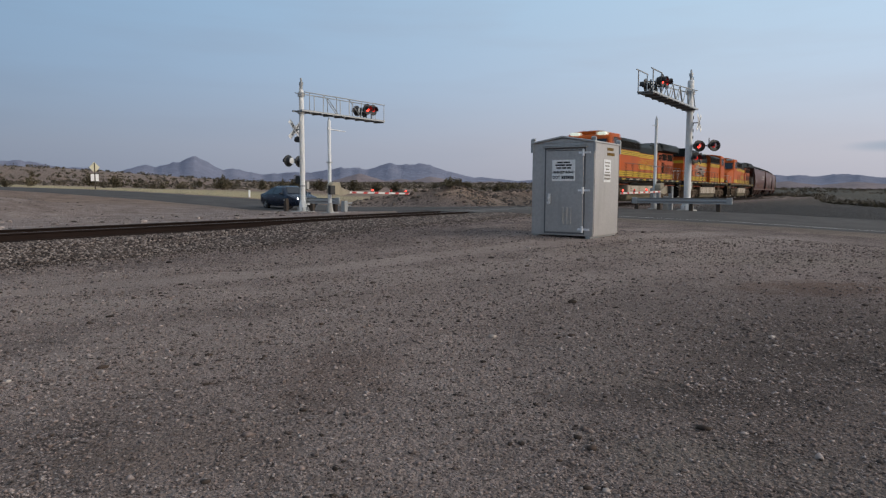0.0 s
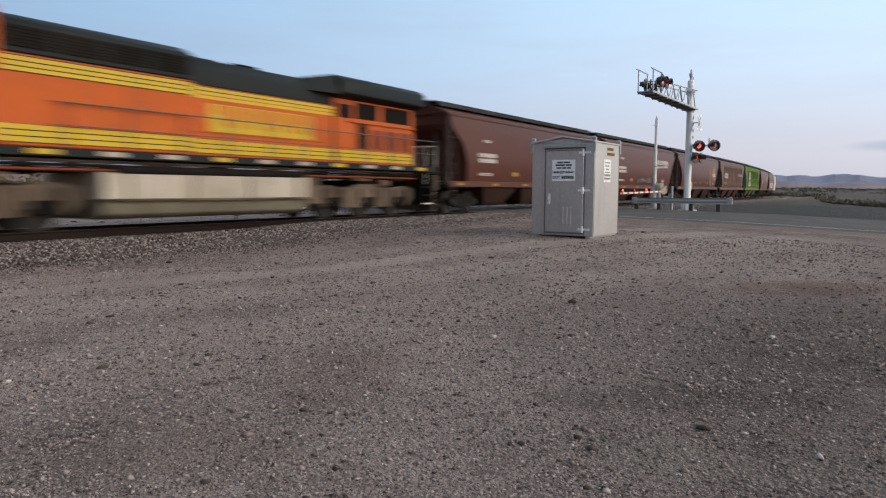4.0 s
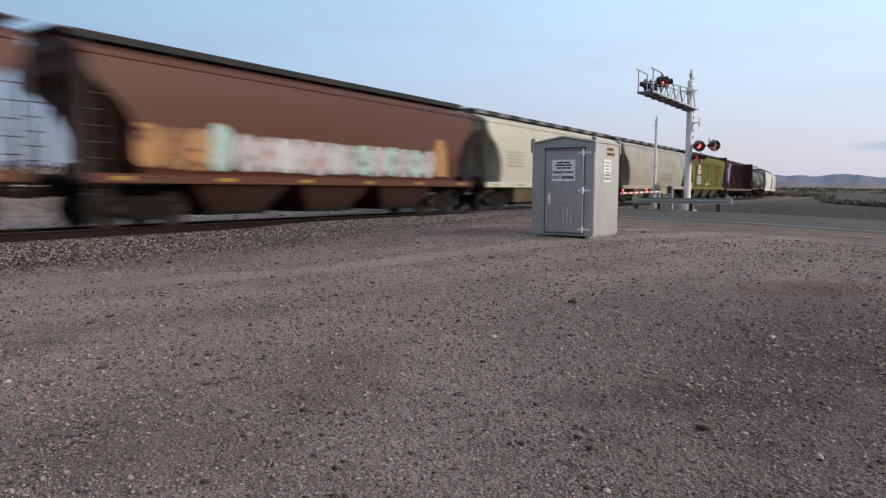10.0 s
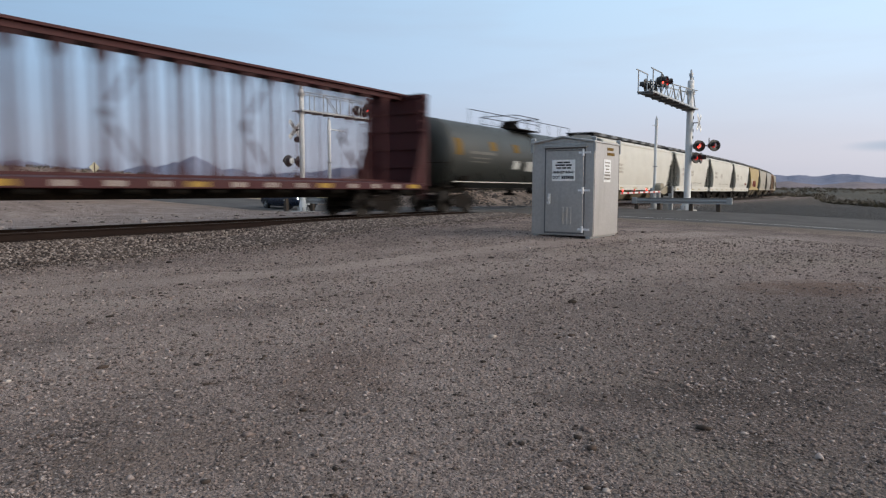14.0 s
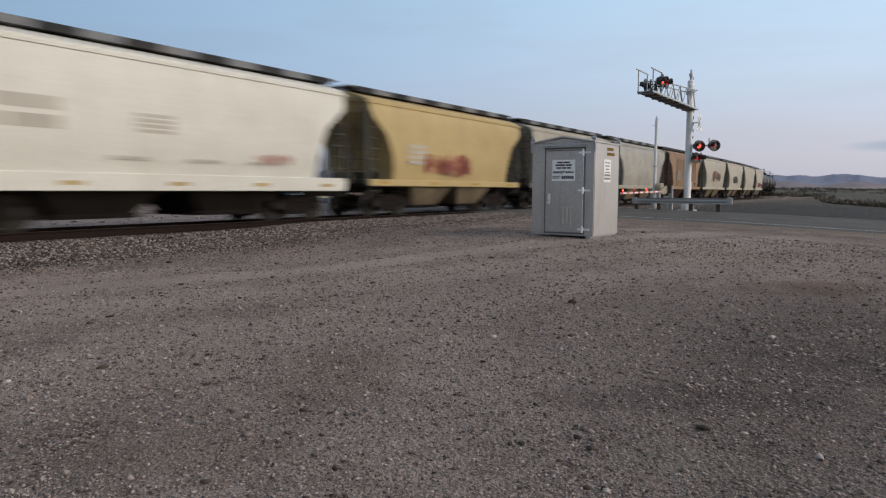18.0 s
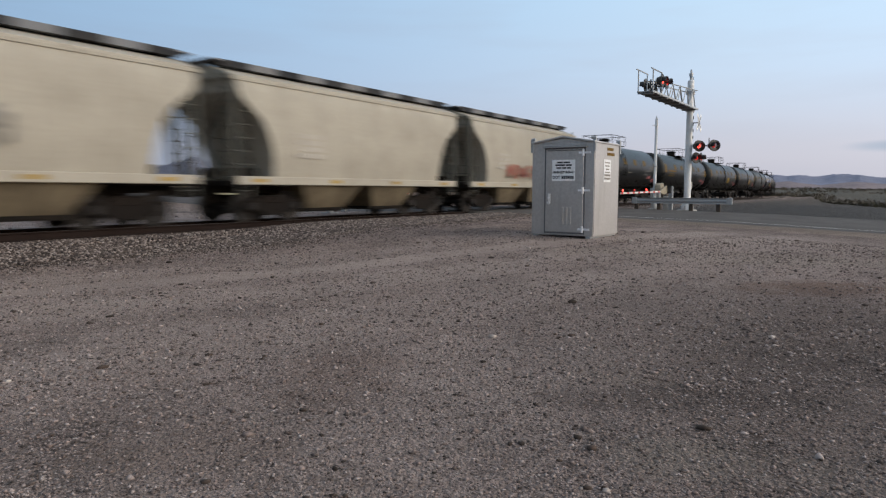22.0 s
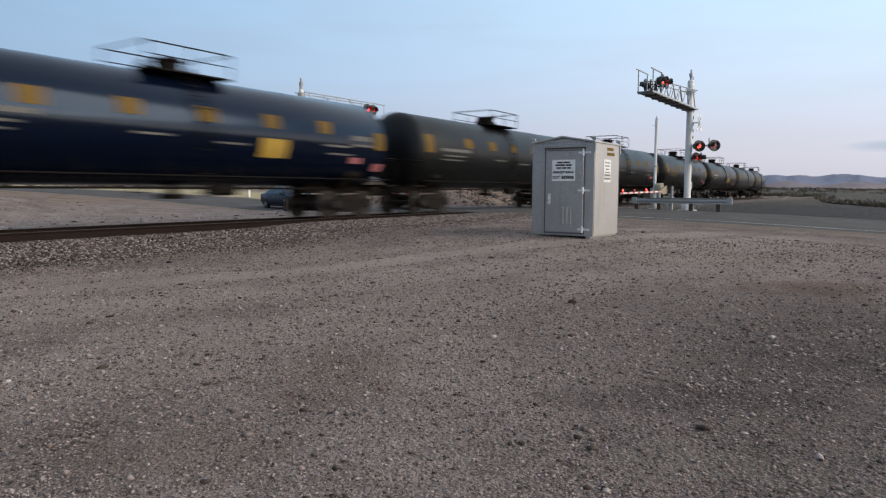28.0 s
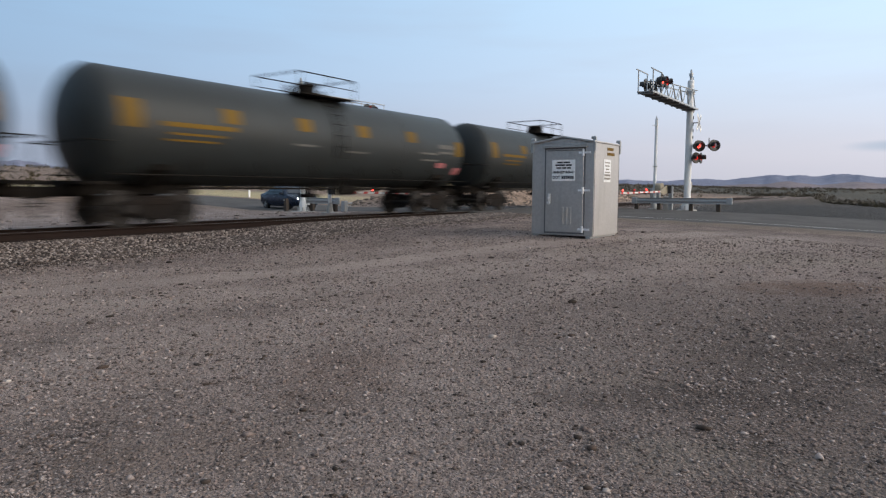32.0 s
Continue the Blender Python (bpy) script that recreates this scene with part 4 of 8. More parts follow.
def scrawl(parent, mats, x0, x1, z0, z1, y, seed, label="", weight=1.0):
    """Sprayed letters too wild to read: fat curved strokes on the side of the car."""
    r = random.Random(seed)
    for j, mat in enumerate(mats):
        lines = []
        hgt, a = z1 - z0, x0
        while a < x1:
            w = r.uniform(0.35, 0.7) * hgt
            n = r.randint(4, 6)
            pts = [(a + w * r.uniform(-0.15, 0.9), z0 + hgt * r.uniform(0.0, 1.0)) for _ in range(n)]
            lines.append((pts, hgt * r.uniform(0.07, 0.17) * weight))
            a += w * r.uniform(0.7, 1.1)
        for pts, wid in lines:
            sh, fine = Shape(), []
            for i in range(len(pts) - 1):
                p0, p1, p2, p3 = (Vector(pts[max(0, min(len(pts) - 1, i + d))]) for d in (-1, 0, 1, 2))
                for u in (0.0, 0.25, 0.5, 0.75):
                    fine.append(0.5 * (2 * p1 + (p2 - p0) * u + (2 * p0 - 5 * p1 + 4 * p2 - p3) * u * u + (3 * p1 - p0 - 3 * p2 + p3) * u ** 3))
            fine.append(Vector(pts[-1]))
            for p, q in zip(fine, fine[1:]):
                if (q - p).length > 0.01:
                    ends = [(v.x, y - 0.004 + 0.003 * j, min(z1 + 0.05, max(z0 - 0.05, v.y))) for v in (p, q)]
                    sh.bar(ends[0], ends[1], 0.02, wid)
            part("graffiti", sh, mat, parent, label)


def fat_letters(parent, fills, inner, x0, x1, z0, z1, y, seed, label=""):
    """Fat sprayed letter forms too wild to read, each with a thinner stroke and gaps inside."""
    r = random.Random(seed)
    hgt, a, k = z1 - z0, x1, 0
    while a > x0 + 0.3:
        w = min(r.uniform(0.62, 0.85) * hgt, a - x0)
        c, mz = a - w / 2, (z0 + z1) / 2
        pts = []
        for i in range(12):
            t = 2 * math.pi * i / 12
            k4 = 0.5 / max(abs(math.cos(t)), abs(math.sin(t))) ** 0.72
            pts.append((c + w * k4 * math.cos(t) * r.uniform(0.88, 1.12), mz + hgt * k4 * math.sin(t) * r.uniform(0.84, 1.06)))
        ob = part("graffiti_letter", Shape().prism(pts, "y", y - 0.02, y + 0.006 + 0.0012 * (k % 4)), fills[k % len(fills)], parent, label)
        st = Shape()
        for _ in range(2):
            p = Vector((c + w * r.uniform(-0.3, 0.1), mz + hgt * r.uniform(-0.32, 0.32)))
            for _ in range(2):
                q = p + Vector((w * r.uniform(0.05, 0.3), hgt * r.uniform(-0.3, 0.3)))
                q.y = min(z1 - 0.12, max(z0 + 0.12, q.y))
                st.bar((p.x, y + 0.008, p.y), (q.x, y + 0.008, q.y), 0.012, hgt * r.uniform(0.05, 0.11))
                p = q
        part("letter_stroke", st, inner[k % len(inner)], ob)
        a -= w * 0.96
        k += 1


def patch(parent, name, mat, x0, x1, z0, z1, y, label=""):
    part(name, Shape().box(x0, x1, y - 0.02, y + 0.008, z0, z1), mat, parent, label)


# ---------------------------------------------------------------- locomotives
def locomotive(front, label, reverse=False, lit=False, worn=False):
    """Six-axle road locomotive, 22.3 m over couplers; front is the offset of its leading end along the train."""
    t = thing("locomotive", Matrix(), label, "locomotive", "train")
    wheels = []
    H = 11.15
    part("frame", Shape().prism([(-10.75, 1.56), (-10.75, 1.86), (10.75, 1.86), (10.75, 1.56), (9.3, 1.66), (-9.3, 1.66)], "y", -1.52, 1.52), M_under, t, "black platform and side sill", bevel=0.02)
    for side in (1, -1):
        part("sill_stripe", Shape().box(-10.7, 10.7, *sorted((side * 1.51, side * 1.532)), 1.68, 1.85), M_dgrey, t)
        for k in range(13):
            xx = -9.8 + k * 1.6
            part("sill_plate", Shape().box(xx, xx + 0.55, *sorted((side * 1.53, side * 1.546)), 1.71, 1.82), M_tankgrey if k % 3 else M_yellow, t, "small reflective plate on the sill")
        r = random.Random(11)
        for zz, mt in ((1.60, M_truck), (1.50, M_under), (1.40, M_brick)):
            part("side_pipe", Shape().rod((-9.4, side * 1.30, zz), (9.4, side * 1.30, zz), 0.035, 6), mt, t)
        for k in range(9):
            xx = -8.8 + k * 2.1
            part("gear_box", Shape().box(xx, xx + r.uniform(0.5, 1.1), *sorted((side * 1.05, side * 1.27)), 1.30 + r.uniform(-0.1, 0.05), 1.64), M_truck if k % 2 else M_under, t, bevel=0.02)
    # pilots, plow and steps at both ends
    for e in (1, -1):
        part("pilot", Shape().box(*sorted((e * 10.45, e * 10.8)), -1.5, 1.5, 0.95, 1.56), M_truck, t, bevel=0.03)
        part("anticlimber", Shape().prism([(e * 10.75, -1.3), (e * 10.95, -0.9), (e * 10.95, 0.9), (e * 10.75, 1.3)], "z", 1.60, 1.84), M_truck, t, bevel=0.02)
        part("pilot_stripe", Shape().box(*sorted((e * 10.79, e * 10.815)), -1.45, 1.45, 1.36, 1.44), M_yellow, t)
        for yy in (-0.62, 0.62):
            part("pilot_hose", Shape().rod((e * 10.8, yy, 1.2), (e * 10.98, yy, 0.7), 0.03, 6).rod((e * 10.98, yy, 0.7), (e * 10.86, yy * 1.1, 0.45), 0.03, 6), M_rail_b, t)
        part("snow_plow", Shape().add([(e * 10.55, -1.5, 0.16), (e * 11.0, 0, 0.16), (e * 10.55, 1.5, 0.16), (e * 10.5, -1.5, 0.98), (e * 10.8, 0, 0.98), (e * 10.5, 1.5, 0.98),
                                       (e * 10.4, -1.5, 0.16), (e * 10.4, 1.5, 0.16), (e * 10.4, -1.5, 0.98), (e * 10.4, 1.5, 0.98)],
                                      [(0, 1, 4, 3), (1, 2, 5, 4), (6, 0, 3, 8), (2, 7, 9, 5), (3, 4, 5, 9, 8), (6, 7, 2, 1, 0), (7, 6, 8, 9)]), M_truck, t)
        for side in (1, -1):
            steps = part("step_plate", Shape().box(*sorted((e * 9.75, e * 10.35)), *sorted((side * 1.08, side * 1.11)), 0.42, 1.55), M_under, t)
            for k in range(4):
                part("step", Shape().box(*sorted((e * 9.75, e * 10.35)), *sorted((side * 1.11, side * 1.5)), 0.42 + k * 0.32, 0.46 + k * 0.32), M_under, steps)
            for xx in (9.73, 10.37):
                part("step_side", Shape().box(*sorted((e * (xx - 0.02), e * (xx + 0.02))), *sorted((side * 1.08, side * 1.5)), 0.40, 1.55), M_under, steps)
            part("step_edge", Shape().box(*sorted((e * 9.75, e * 10.35)), *sorted((side * 1.5, side * 1.515)), 0.41, 0.47), M_rail_w, steps, "white step edge")
    # nose and cab
    nose = part("nose", Shape().add([(10.1, -1.12, 1.86), (10.1, 1.12, 1.86), (8.0, 1.50, 1.86), (8.0, -1.50, 1.86),
                                     (9.85, -0.98, 3.08), (9.85, 0.98, 3.08), (8.0, 1.47, 3.52), (8.0, -1.47, 3.52)],
                                    [(0, 1, 5, 4), (1, 2, 6, 5), (3, 0, 4, 7), (4, 5, 6, 7), (2, 3, 7, 6), (0, 3, 2, 1)]), M_orange, t, bevel=0.07)
    part("nose_door", Shape().add([(10.09, -0.42, 1.92), (10.09, 0.28, 1.92), (9.88, 0.28, 3.0), (9.88, -0.42, 3.0), (10.13, -0.42, 1.92), (10.13, 0.28, 1.92), (9.92, 0.28, 3.0), (9.92, -0.42, 3.0)],
                                   [(0, 1, 2, 3), (4, 5, 6, 7), (0, 1, 5, 4), (2, 3, 7, 6), (1, 2, 6, 5), (3, 0, 4, 7)]), M_dgrey if lit else M_orange, nose)
    if lit:
        for k in range(3):
            zz = 2.05 + k * 0.17
            xf, yf = 10.1 - (zz - 1.86) * 0.205, 1.12 - (zz - 1.86) * 0.115
            part("nose_stripe", Shape().box(xf - 0.06, xf + 0.035, -yf, yf, zz, zz + 0.09), M_yellow, nose)
            for side in (1, -1):
                part("nose_stripe", Shape().add([(xf, side * (yf - 0.03), zz), (8.05, side * 1.46, zz), (8.05, side * 1.46, zz + 0.09), (xf - 0.02, side * (yf - 0.03), zz + 0.09), (xf, side * (yf + 0.025), zz), (8.05, side * 1.515, zz), (8.05, side * 1.51, zz + 0.09), (xf - 0.02, side * (yf + 0.02), zz + 0.09)],
                                                [(0, 1, 2, 3), (4, 5, 6, 7), (0, 1, 5, 4), (2, 3, 7, 6), (1, 2, 6, 5), (3, 0, 4, 7)]), M_yellow, nose)
    cab = part("cab", Shape().prism([(8.02, 1.86), (8.02, 3.50), (7.82, 4.42), (7.45, 4.66), (5.75, 4.74), (5.75, 1.86)], "y", -1.52, 1.52), M_orange, t, bevel=0.07)
    part("cab_roof", Shape().prism([(-1.50, 4.63), (-1.1, 4.80), (-0.5, 4.88), (0.5, 4.88), (1.1, 4.80), (1.50, 4.63)], "x", 5.7, 7.38), M_orange, cab, bevel=0.03)
    for y0, y1 in ((-1.34, -0.12), (0.12, 1.34)):
        part("windshield", Shape().add([(7.98, y0, 3.58), (7.98, y1, 3.58), (7.82, y1, 4.30), (7.82, y0, 4.30), (8.02, y0, 3.585), (8.02, y1, 3.585), (7.866, y1, 4.305), (7.866, y0, 4.305)],
                                       [(0, 1, 2, 3), (4, 5, 6, 7), (0, 1, 5, 4), (2, 3, 7, 6), (1, 2, 6, 5), (3, 0, 4, 7)]), M_glass, cab)
    for side in (1, -1):
        part("side_window", Shape().box(6.1, 7.15, *sorted((side * 1.51, side * 1.528)), 3.74, 4.38), M_glass, cab)
        wf = Shape()
        for a in ((6.05, 6.11, 3.68, 4.44), (7.14, 7.20, 3.68, 4.44), (6.6, 6.65, 3.7, 4.42), (6.05, 7.2, 3.66, 3.72), (6.05, 7.2, 4.40, 4.46)):
            wf.box(a[0], a[1], *sorted((side * 1.50, side * 1.545)), a[2], a[3])
        part("window_frame", wf, M_dgrey, cab)
        part("number_board", Shape().box(7.30, 7.78, *sorted((side * 0.62, side * 1.22)), 4.56, 4.76), M_board if lit else M_lamp_off, cab, "lit number board with unreadable digits", bevel=0.02)
        part("cab_door", Shape().box(5.74, 5.765, *sorted((side * 0.7, side * 1.35)), 1.95, 3.9), M_dgrey, cab)
        for z0, z1, mt in ((1.955, 2.06, M_yellow), (2.085, 2.19, M_yellow), (2.215, 2.32, M_yellow)):
            part("cab_stripe", Shape().box(5.76, 7.98, *sorted((side * 1.515, side * 1.528)), z0, z1), mt, cab)
    lamp = part("headlight", Shape().box(9.66, 9.92, -0.17, 0.17, 2.98, 3.44), M_dgrey, nose, bevel=0.03)
    bulb = M_lamp_on if lit else M_lamp_off
    for zz in (3.10, 3.33):
        part("headlamp", Shape().lathe([(9.91, 0.095), (9.945, 0.095), (9.96, 0.05)], 14).moved(pose(0, 0, zz)), bulb, nose)
    for side in (1, -1):
        part("ditch_light", Shape().rod((10.5, side * 1.12, 2.06), (10.78, side * 1.12, 2.06), 0.13, 12), M_dgrey, t)
        part("ditch_lamp", Shape().lathe([(10.78, 0.09), (10.80, 0.09), (10.815, 0.05)], 14).moved(pose(0, side * 1.12, 2.06)), bulb, t)
    # hood: auxiliary cab, engine hood, radiators
    hood = part("auxiliary_hood", Shape().prism([(-1.38, 1.86), (-1.38, 3.72), (-1.40, 3.9), (-1.40, 4.42), (-1.0, 4.60), (1.0, 4.60), (1.40, 4.42), (1.40, 3.9), (1.38, 3.72), (1.38, 1.86)], "x", 0.9, 5.75), M_orange, t, bevel=0.03)
    part("auxiliary_roof", Shape().prism([(-1.43, 3.78), (-1.43, 4.44), (-1.02, 4.63), (1.02, 4.63), (1.43, 4.44), (1.43, 3.78)], "x", 0.9, 5.72), M_dgrey, t, bevel=0.03)
    for side in (1, -1):
        for k in range(4):
            gr = Shape().box(1.0 + k * 1.18, 2.05 + k * 1.18, *sorted((side * 1.42, side * 1.445)), 3.9, 4.34)
            for j in range(6):
                gr.box(1.0 + k * 1.18, 2.05 + k * 1.18, *sorted((side * 1.445, side * 1.46)), 3.92 + j * 0.07, 3.95 + j * 0.07)
            part("intake_grille", gr, M_under, t, "dark louvred intake grille")
    eng = part("engine_hood", Shape().prism([(-1.02, 1.86), (-1.02, 4.15), (-0.82, 4.47), (0.82, 4.47), (1.02, 4.15), (1.02, 1.86)], "x", -5.0, 0.9), M_orange, t, bevel=0.03)
    part("engine_roof", Shape().prism([(-1.045, 3.76), (-1.045, 4.17), (-0.84, 4.495), (0.84, 4.495), (1.045, 4.17), (1.045, 3.76)], "x", -5.0, 0.9), M_dgrey, t, bevel=0.02)
    part("exhaust_outlet", Shape().box(-2.4, -1.4, -0.35, 0.35, 4.48, 4.68), M_under, t, bevel=0.04)
    part("roof_hatch", Shape().box(-0.6, 0.5, -0.6, 0.6, 4.48, 4.58), M_dgrey, t, bevel=0.03)
    for k in range(8):
        for side in (1, -1):
            xx = -4.75 + k * 0.69
            part("hood_door", Shape().box(xx, xx + 0.63, *sorted((side * 1.015, side * 1.04)), 2.5, 3.55), M_orange, eng, bevel=0.008)
    for side in (1, -1):
        for a, b_, y in ((-5.0, 0.9, 1.03), (0.9, 5.73, 1.39), (-9.5, -5.0, 1.11)):
            part("stripe_edge", Shape().box(a, b_, *sorted((side * (y - 0.01), side * (y + 0.008))), 1.94, 2.33), M_dgrey, t, "dark pinstripes between yellow bands")
            if a > -5.5 and y < 1.4:
                part("stripe_edge", Shape().box(a, b_, *sorted((side * (y - 0.01), side * (y + 0.008))), 3.40, 3.74), M_dgrey, t, "dark pinstripes between yellow bands")
            for z0, z1 in ((1.955, 2.06), (2.085, 2.19), (2.215, 2.32)):
                part("hood_stripe", Shape().box(a, b_, *sorted((side * (y - 0.01), side * (y + 0.012))), z0, z1), M_yellow, t)
            if a > -5.5:
                for z0, z1 in ((3.415, 3.50), (3.525, 3.61), (3.635, 3.72)):
                    part("upper_stripe", Shape().box(a, b_, *sorted((side * (y - 0.01), side * (y + 0.012))), z0, z1), M_yellow, t)
        part("emblem", Shape().box(-4.0, 0.1, *sorted((side * 1.03, side * 1.05)), 2.55, 3.30), M_orange if worn else M_yellow, t, "large faded yellow emblem lettering as plain block")
        if side != (-1 if reverse else 1):
            continue
        r = random.Random(3)
        xx = -3.9
        while xx < -0.3:
            w = r.uniform(0.25, 0.6)
            for a, b, z0 in ((0.0, 0.3, 2.70), (0.5, 0.8, 2.85 + 0.2 * r.random())):
                part("emblem_mark", Shape().box(xx + w * a, xx + w * b, *sorted((side * 1.05, side * 1.056)), z0, 3.28), M_dk_graf if worn else M_orange, t)
            xx += w
        if worn:
            part("worn_field", Shape().prism([(-4.6, 2.42), (-0.7, 2.40), (-0.2, 2.9), (-0.9, 3.38), (-3.2, 3.50), (-4.5, 3.62)], "y", *sorted((side * 1.045, side * 1.0545))), M_bleach, t, "bleached grey field where the paint has peeled")
            for j in range(16):
                xx, zz, ww = r.uniform(-5.4, -0.6), r.uniform(2.36, 3.32), r.uniform(0.5, 1.9)
                part("worn_patch", Shape().prism([(xx, zz), (xx + ww * 0.5, zz - 0.03), (xx + ww, zz + 0.02), (xx + ww * 0.9, zz + 0.10), (xx + 0.1, zz + 0.08)], "y", *sorted((side * 1.05, side * (1.058 + 0.0004 * j)))), M_dk_graf if j % 3 else M_under, t, "peeled grey streak in the paint")
    rad = part("radiator_cab", Shape().box(-9.62, -5.0, -1.10, 1.10, 1.86, 4.05), M_orange, t, bevel=0.03)
    part("wing_slope", Shape().add([(-4.9, -1.48, 4.10), (-4.9, 1.48, 4.10), (-4.9, 1.2, 4.75), (-4.9, -1.2, 4.75), (-3.7, -1.05, 4.12), (-3.7, 1.05, 4.12), (-3.7, 0.85, 4.53), (-3.7, -0.85, 4.53)],
                                   [(0, 1, 2, 3), (4, 7, 6, 5), (0, 3, 7, 4), (1, 5, 6, 2), (3, 2, 6, 7), (0, 4, 5, 1)]), M_dgrey, t)
    part("radiator_wing", Shape().prism([(-1.12, 4.02), (-1.50, 4.14), (-1.50, 4.58), (-1.2, 4.76), (1.2, 4.76), (1.50, 4.58), (1.50, 4.14), (1.12, 4.02)], "x", -9.85, -4.9), M_dgrey, t, "dark overhanging radiator housing", bevel=0.04)
    for side in (1, -1):
        for a, b in ((-9.35, -7.65), (-7.35, -6.1)):
            gr = Shape().box(a, b, *sorted((side * 1.095, side * 1.115)), 3.42, 3.96)
            for j in range(6):
                gr.box(a, b, *sorted((side * 1.115, side * 1.13)), 3.45 + j * 0.085, 3.48 + j * 0.085)
            part("radiator_grille", gr, M_under, rad, "dark louvred radiator grille")
        part("grille_ledge", Shape().box(-9.6, -5.7, *sorted((side * 1.09, side * 1.17)), 3.27, 3.36), M_orange, rad)
        part("radiator_door", Shape().box(-6.75, -6.2, *sorted((side * 1.095, side * 1.12)), 2.40, 3.26), M_under, rad, "dark equipment door", bevel=0.01)
        for k in range(3):
            part("radiator_door", Shape().box(-9.4 + k * 0.86, -8.72 + k * 0.86, *sorted((side * 1.095, side * 1.115)), 2.42, 3.10), M_brick, rad, "rust-stained hood door", bevel=0.01)
        part("filter_panel", Shape().box(-5.9, -5.15, *sorted((side * 1.095, side * 1.115)), 3.40, 3.85), M_under, rad)
    part("rear_headlight", Shape().box(-9.68, -9.61, -0.17, 0.17, 3.3, 3.6), M_dgrey, rad, bevel=0.01)
    part("rear_stripe", Shape().box(-9.64, -9.625, -1.08, 1.08, 3.45, 3.68), M_yellow, rad)
    # walkway rails
    for side in (1, -1):
        posts = [-10.6, -9.2, -7.7, -6.2, -4.7, -3.2, -1.7, -0.2, 1.3, 2.8, 4.3]
        for xx in posts:
            part("rail_post", Shape().rod((xx, side * 1.48, 1.86), (xx, side * 1.48, 2.86), 0.02, 6), M_rail_b, t)
        part("handrail", Shape().rod((-10.6, side * 1.48, 2.86), (4.6, side * 1.48, 2.86), 0.019, 6).rod((-10.6, side * 1.48, 2.36), (4.6, side * 1.48, 2.36), 0.012, 6), M_rail_b, t)
        for e, x0 in ((1, 10.55), (-1, -10.7)):
            part("grab_rail", Shape().rod((x0, side * 1.45, 1.2), (x0, side * 1.45, 2.7), 0.02, 6).rod((x0 - e * 0.75, side * 1.45, 1.2), (x0 - e * 0.75, side * 1.45, 2.7), 0.02, 6), M_rail_w, t, "white grab rail")
    for e in (1, -1):
        part("end_rail", Shape().rod((e * 10.65, -1.4, 2.7), (e * 10.65, 1.4, 2.7), 0.019, 6).rod((e * 10.65, -0.5, 1.86), (e * 10.65, -0.5, 2.7), 0.018, 6).rod((e * 10.65, 0.5, 1.86), (e * 10.65, 0.5, 2.7), 0.018, 6), M_rail_w, t)
    part("horn", Shape().rod((4.2, -0.4, 4.66), (4.2, 0.4, 4.66), 0.02, 6).rod((4.2, 0.25, 4.72), (4.65, 0.25, 4.74), 0.03, 8, 0.08).rod((4.2, -0.25, 4.72), (4.65, -0.25, 4.74), 0.03, 8, 0.08).rod((4.2, 0.0, 4.62), (4.2, 0.0, 4.75), 0.03, 6), M_under, t)
    part("antenna_dome", Shape().lathe([(4.66, 0.2), (4.74, 0.19), (4.80, 0.1)], 14, "z").moved(pose(6.2, 0.3, 0.2)), M_rail_w, cab)
    # tank, trucks
    part("fuel_tank", Shape().prism([(-1.42, 0.70), (-1.42, 1.36), (1.42, 1.36), (1.42, 0.70)], "x", -3.4, 3.5), M_tankgrey, t, "dusty pale fuel tank", bevel=0.04)
    part("tank_belly", Shape().prism([(-1.34, 0.36), (-1.34, 0.70), (1.34, 0.70), (1.34, 0.36), (1.1, 0.24), (-1.1, 0.24)], "x", -3.4, 3.5), M_belly, t, "olive-grey lower step of the fuel tank", bevel=0.03)
    for side in (1, -1):
        part("tank_ledge", Shape().box(-3.42, 3.52, *sorted((side * 1.40, side * 1.46)), 0.68, 0.73), M_truck, t, "dusty ledge along the fuel tank")
        for k in range(4):
            part("tank_strap", Shape().box(-2.9 + k * 1.9, -2.82 + k * 1.9, *sorted((side * 1.41, side * 1.435)), 0.73, 1.34), M_truck, t)
        part("tank_bracket", Shape().box(-3.9, -3.45, *sorted((side * 0.8, side * 1.4)), 0.5, 1.35), M_truck, t, bevel=0.04)
        part("air_reservoir", Shape().rod((-3.2, side * 1.36, 1.42), (3.2, side * 1.36, 1.42), 0.11, 10), M_under, t)
    for cx in (6.65, -6.65):
        tk = part("truck", Shape().box(-0.5, 0.5, -1.1, 1.1, 0.72, 1.3).box(-2.6, 2.6, -0.5, 0.5, 0.78, 1.02), M_under, t, "dusty three-axle truck", m=pose(cx, 0, 0))
        for side in (1, -1):
            low = [(2.75, 0.62)]
            for ax in (1.88, 0.0, -1.88):
                low += [(ax + 0.46, 0.34), (ax + 0.34, 0.70), (ax - 0.34, 0.70), (ax - 0.46, 0.34)]
            top = [(-2.75, 0.62), (-2.75, 1.0), (-2.2, 1.12), (-1.2, 1.02), (-0.5, 1.16), (0.5, 1.16), (1.2, 1.02), (2.2, 1.12), (2.75, 1.0)]
            part("side_frame", Shape().prism(top + low, "y", *sorted((side * 1.02, side * 1.2))), M_truck, tk, bevel=0.02)
            for ax in (-1.88, 0.0, 1.88):
                part("journal_box", Shape().box(ax - 0.17, ax + 0.17, *sorted((side * 1.10, side * 1.26)), 0.38, 0.70), M_under, tk, bevel=0.04)
                for dx in (-0.42, 0.42):
                    part("coil_spring", Shape().rod((ax + dx, side * 1.22, 0.52), (ax + dx, side * 1.22, 0.98), 0.10, 10), M_truck, tk)
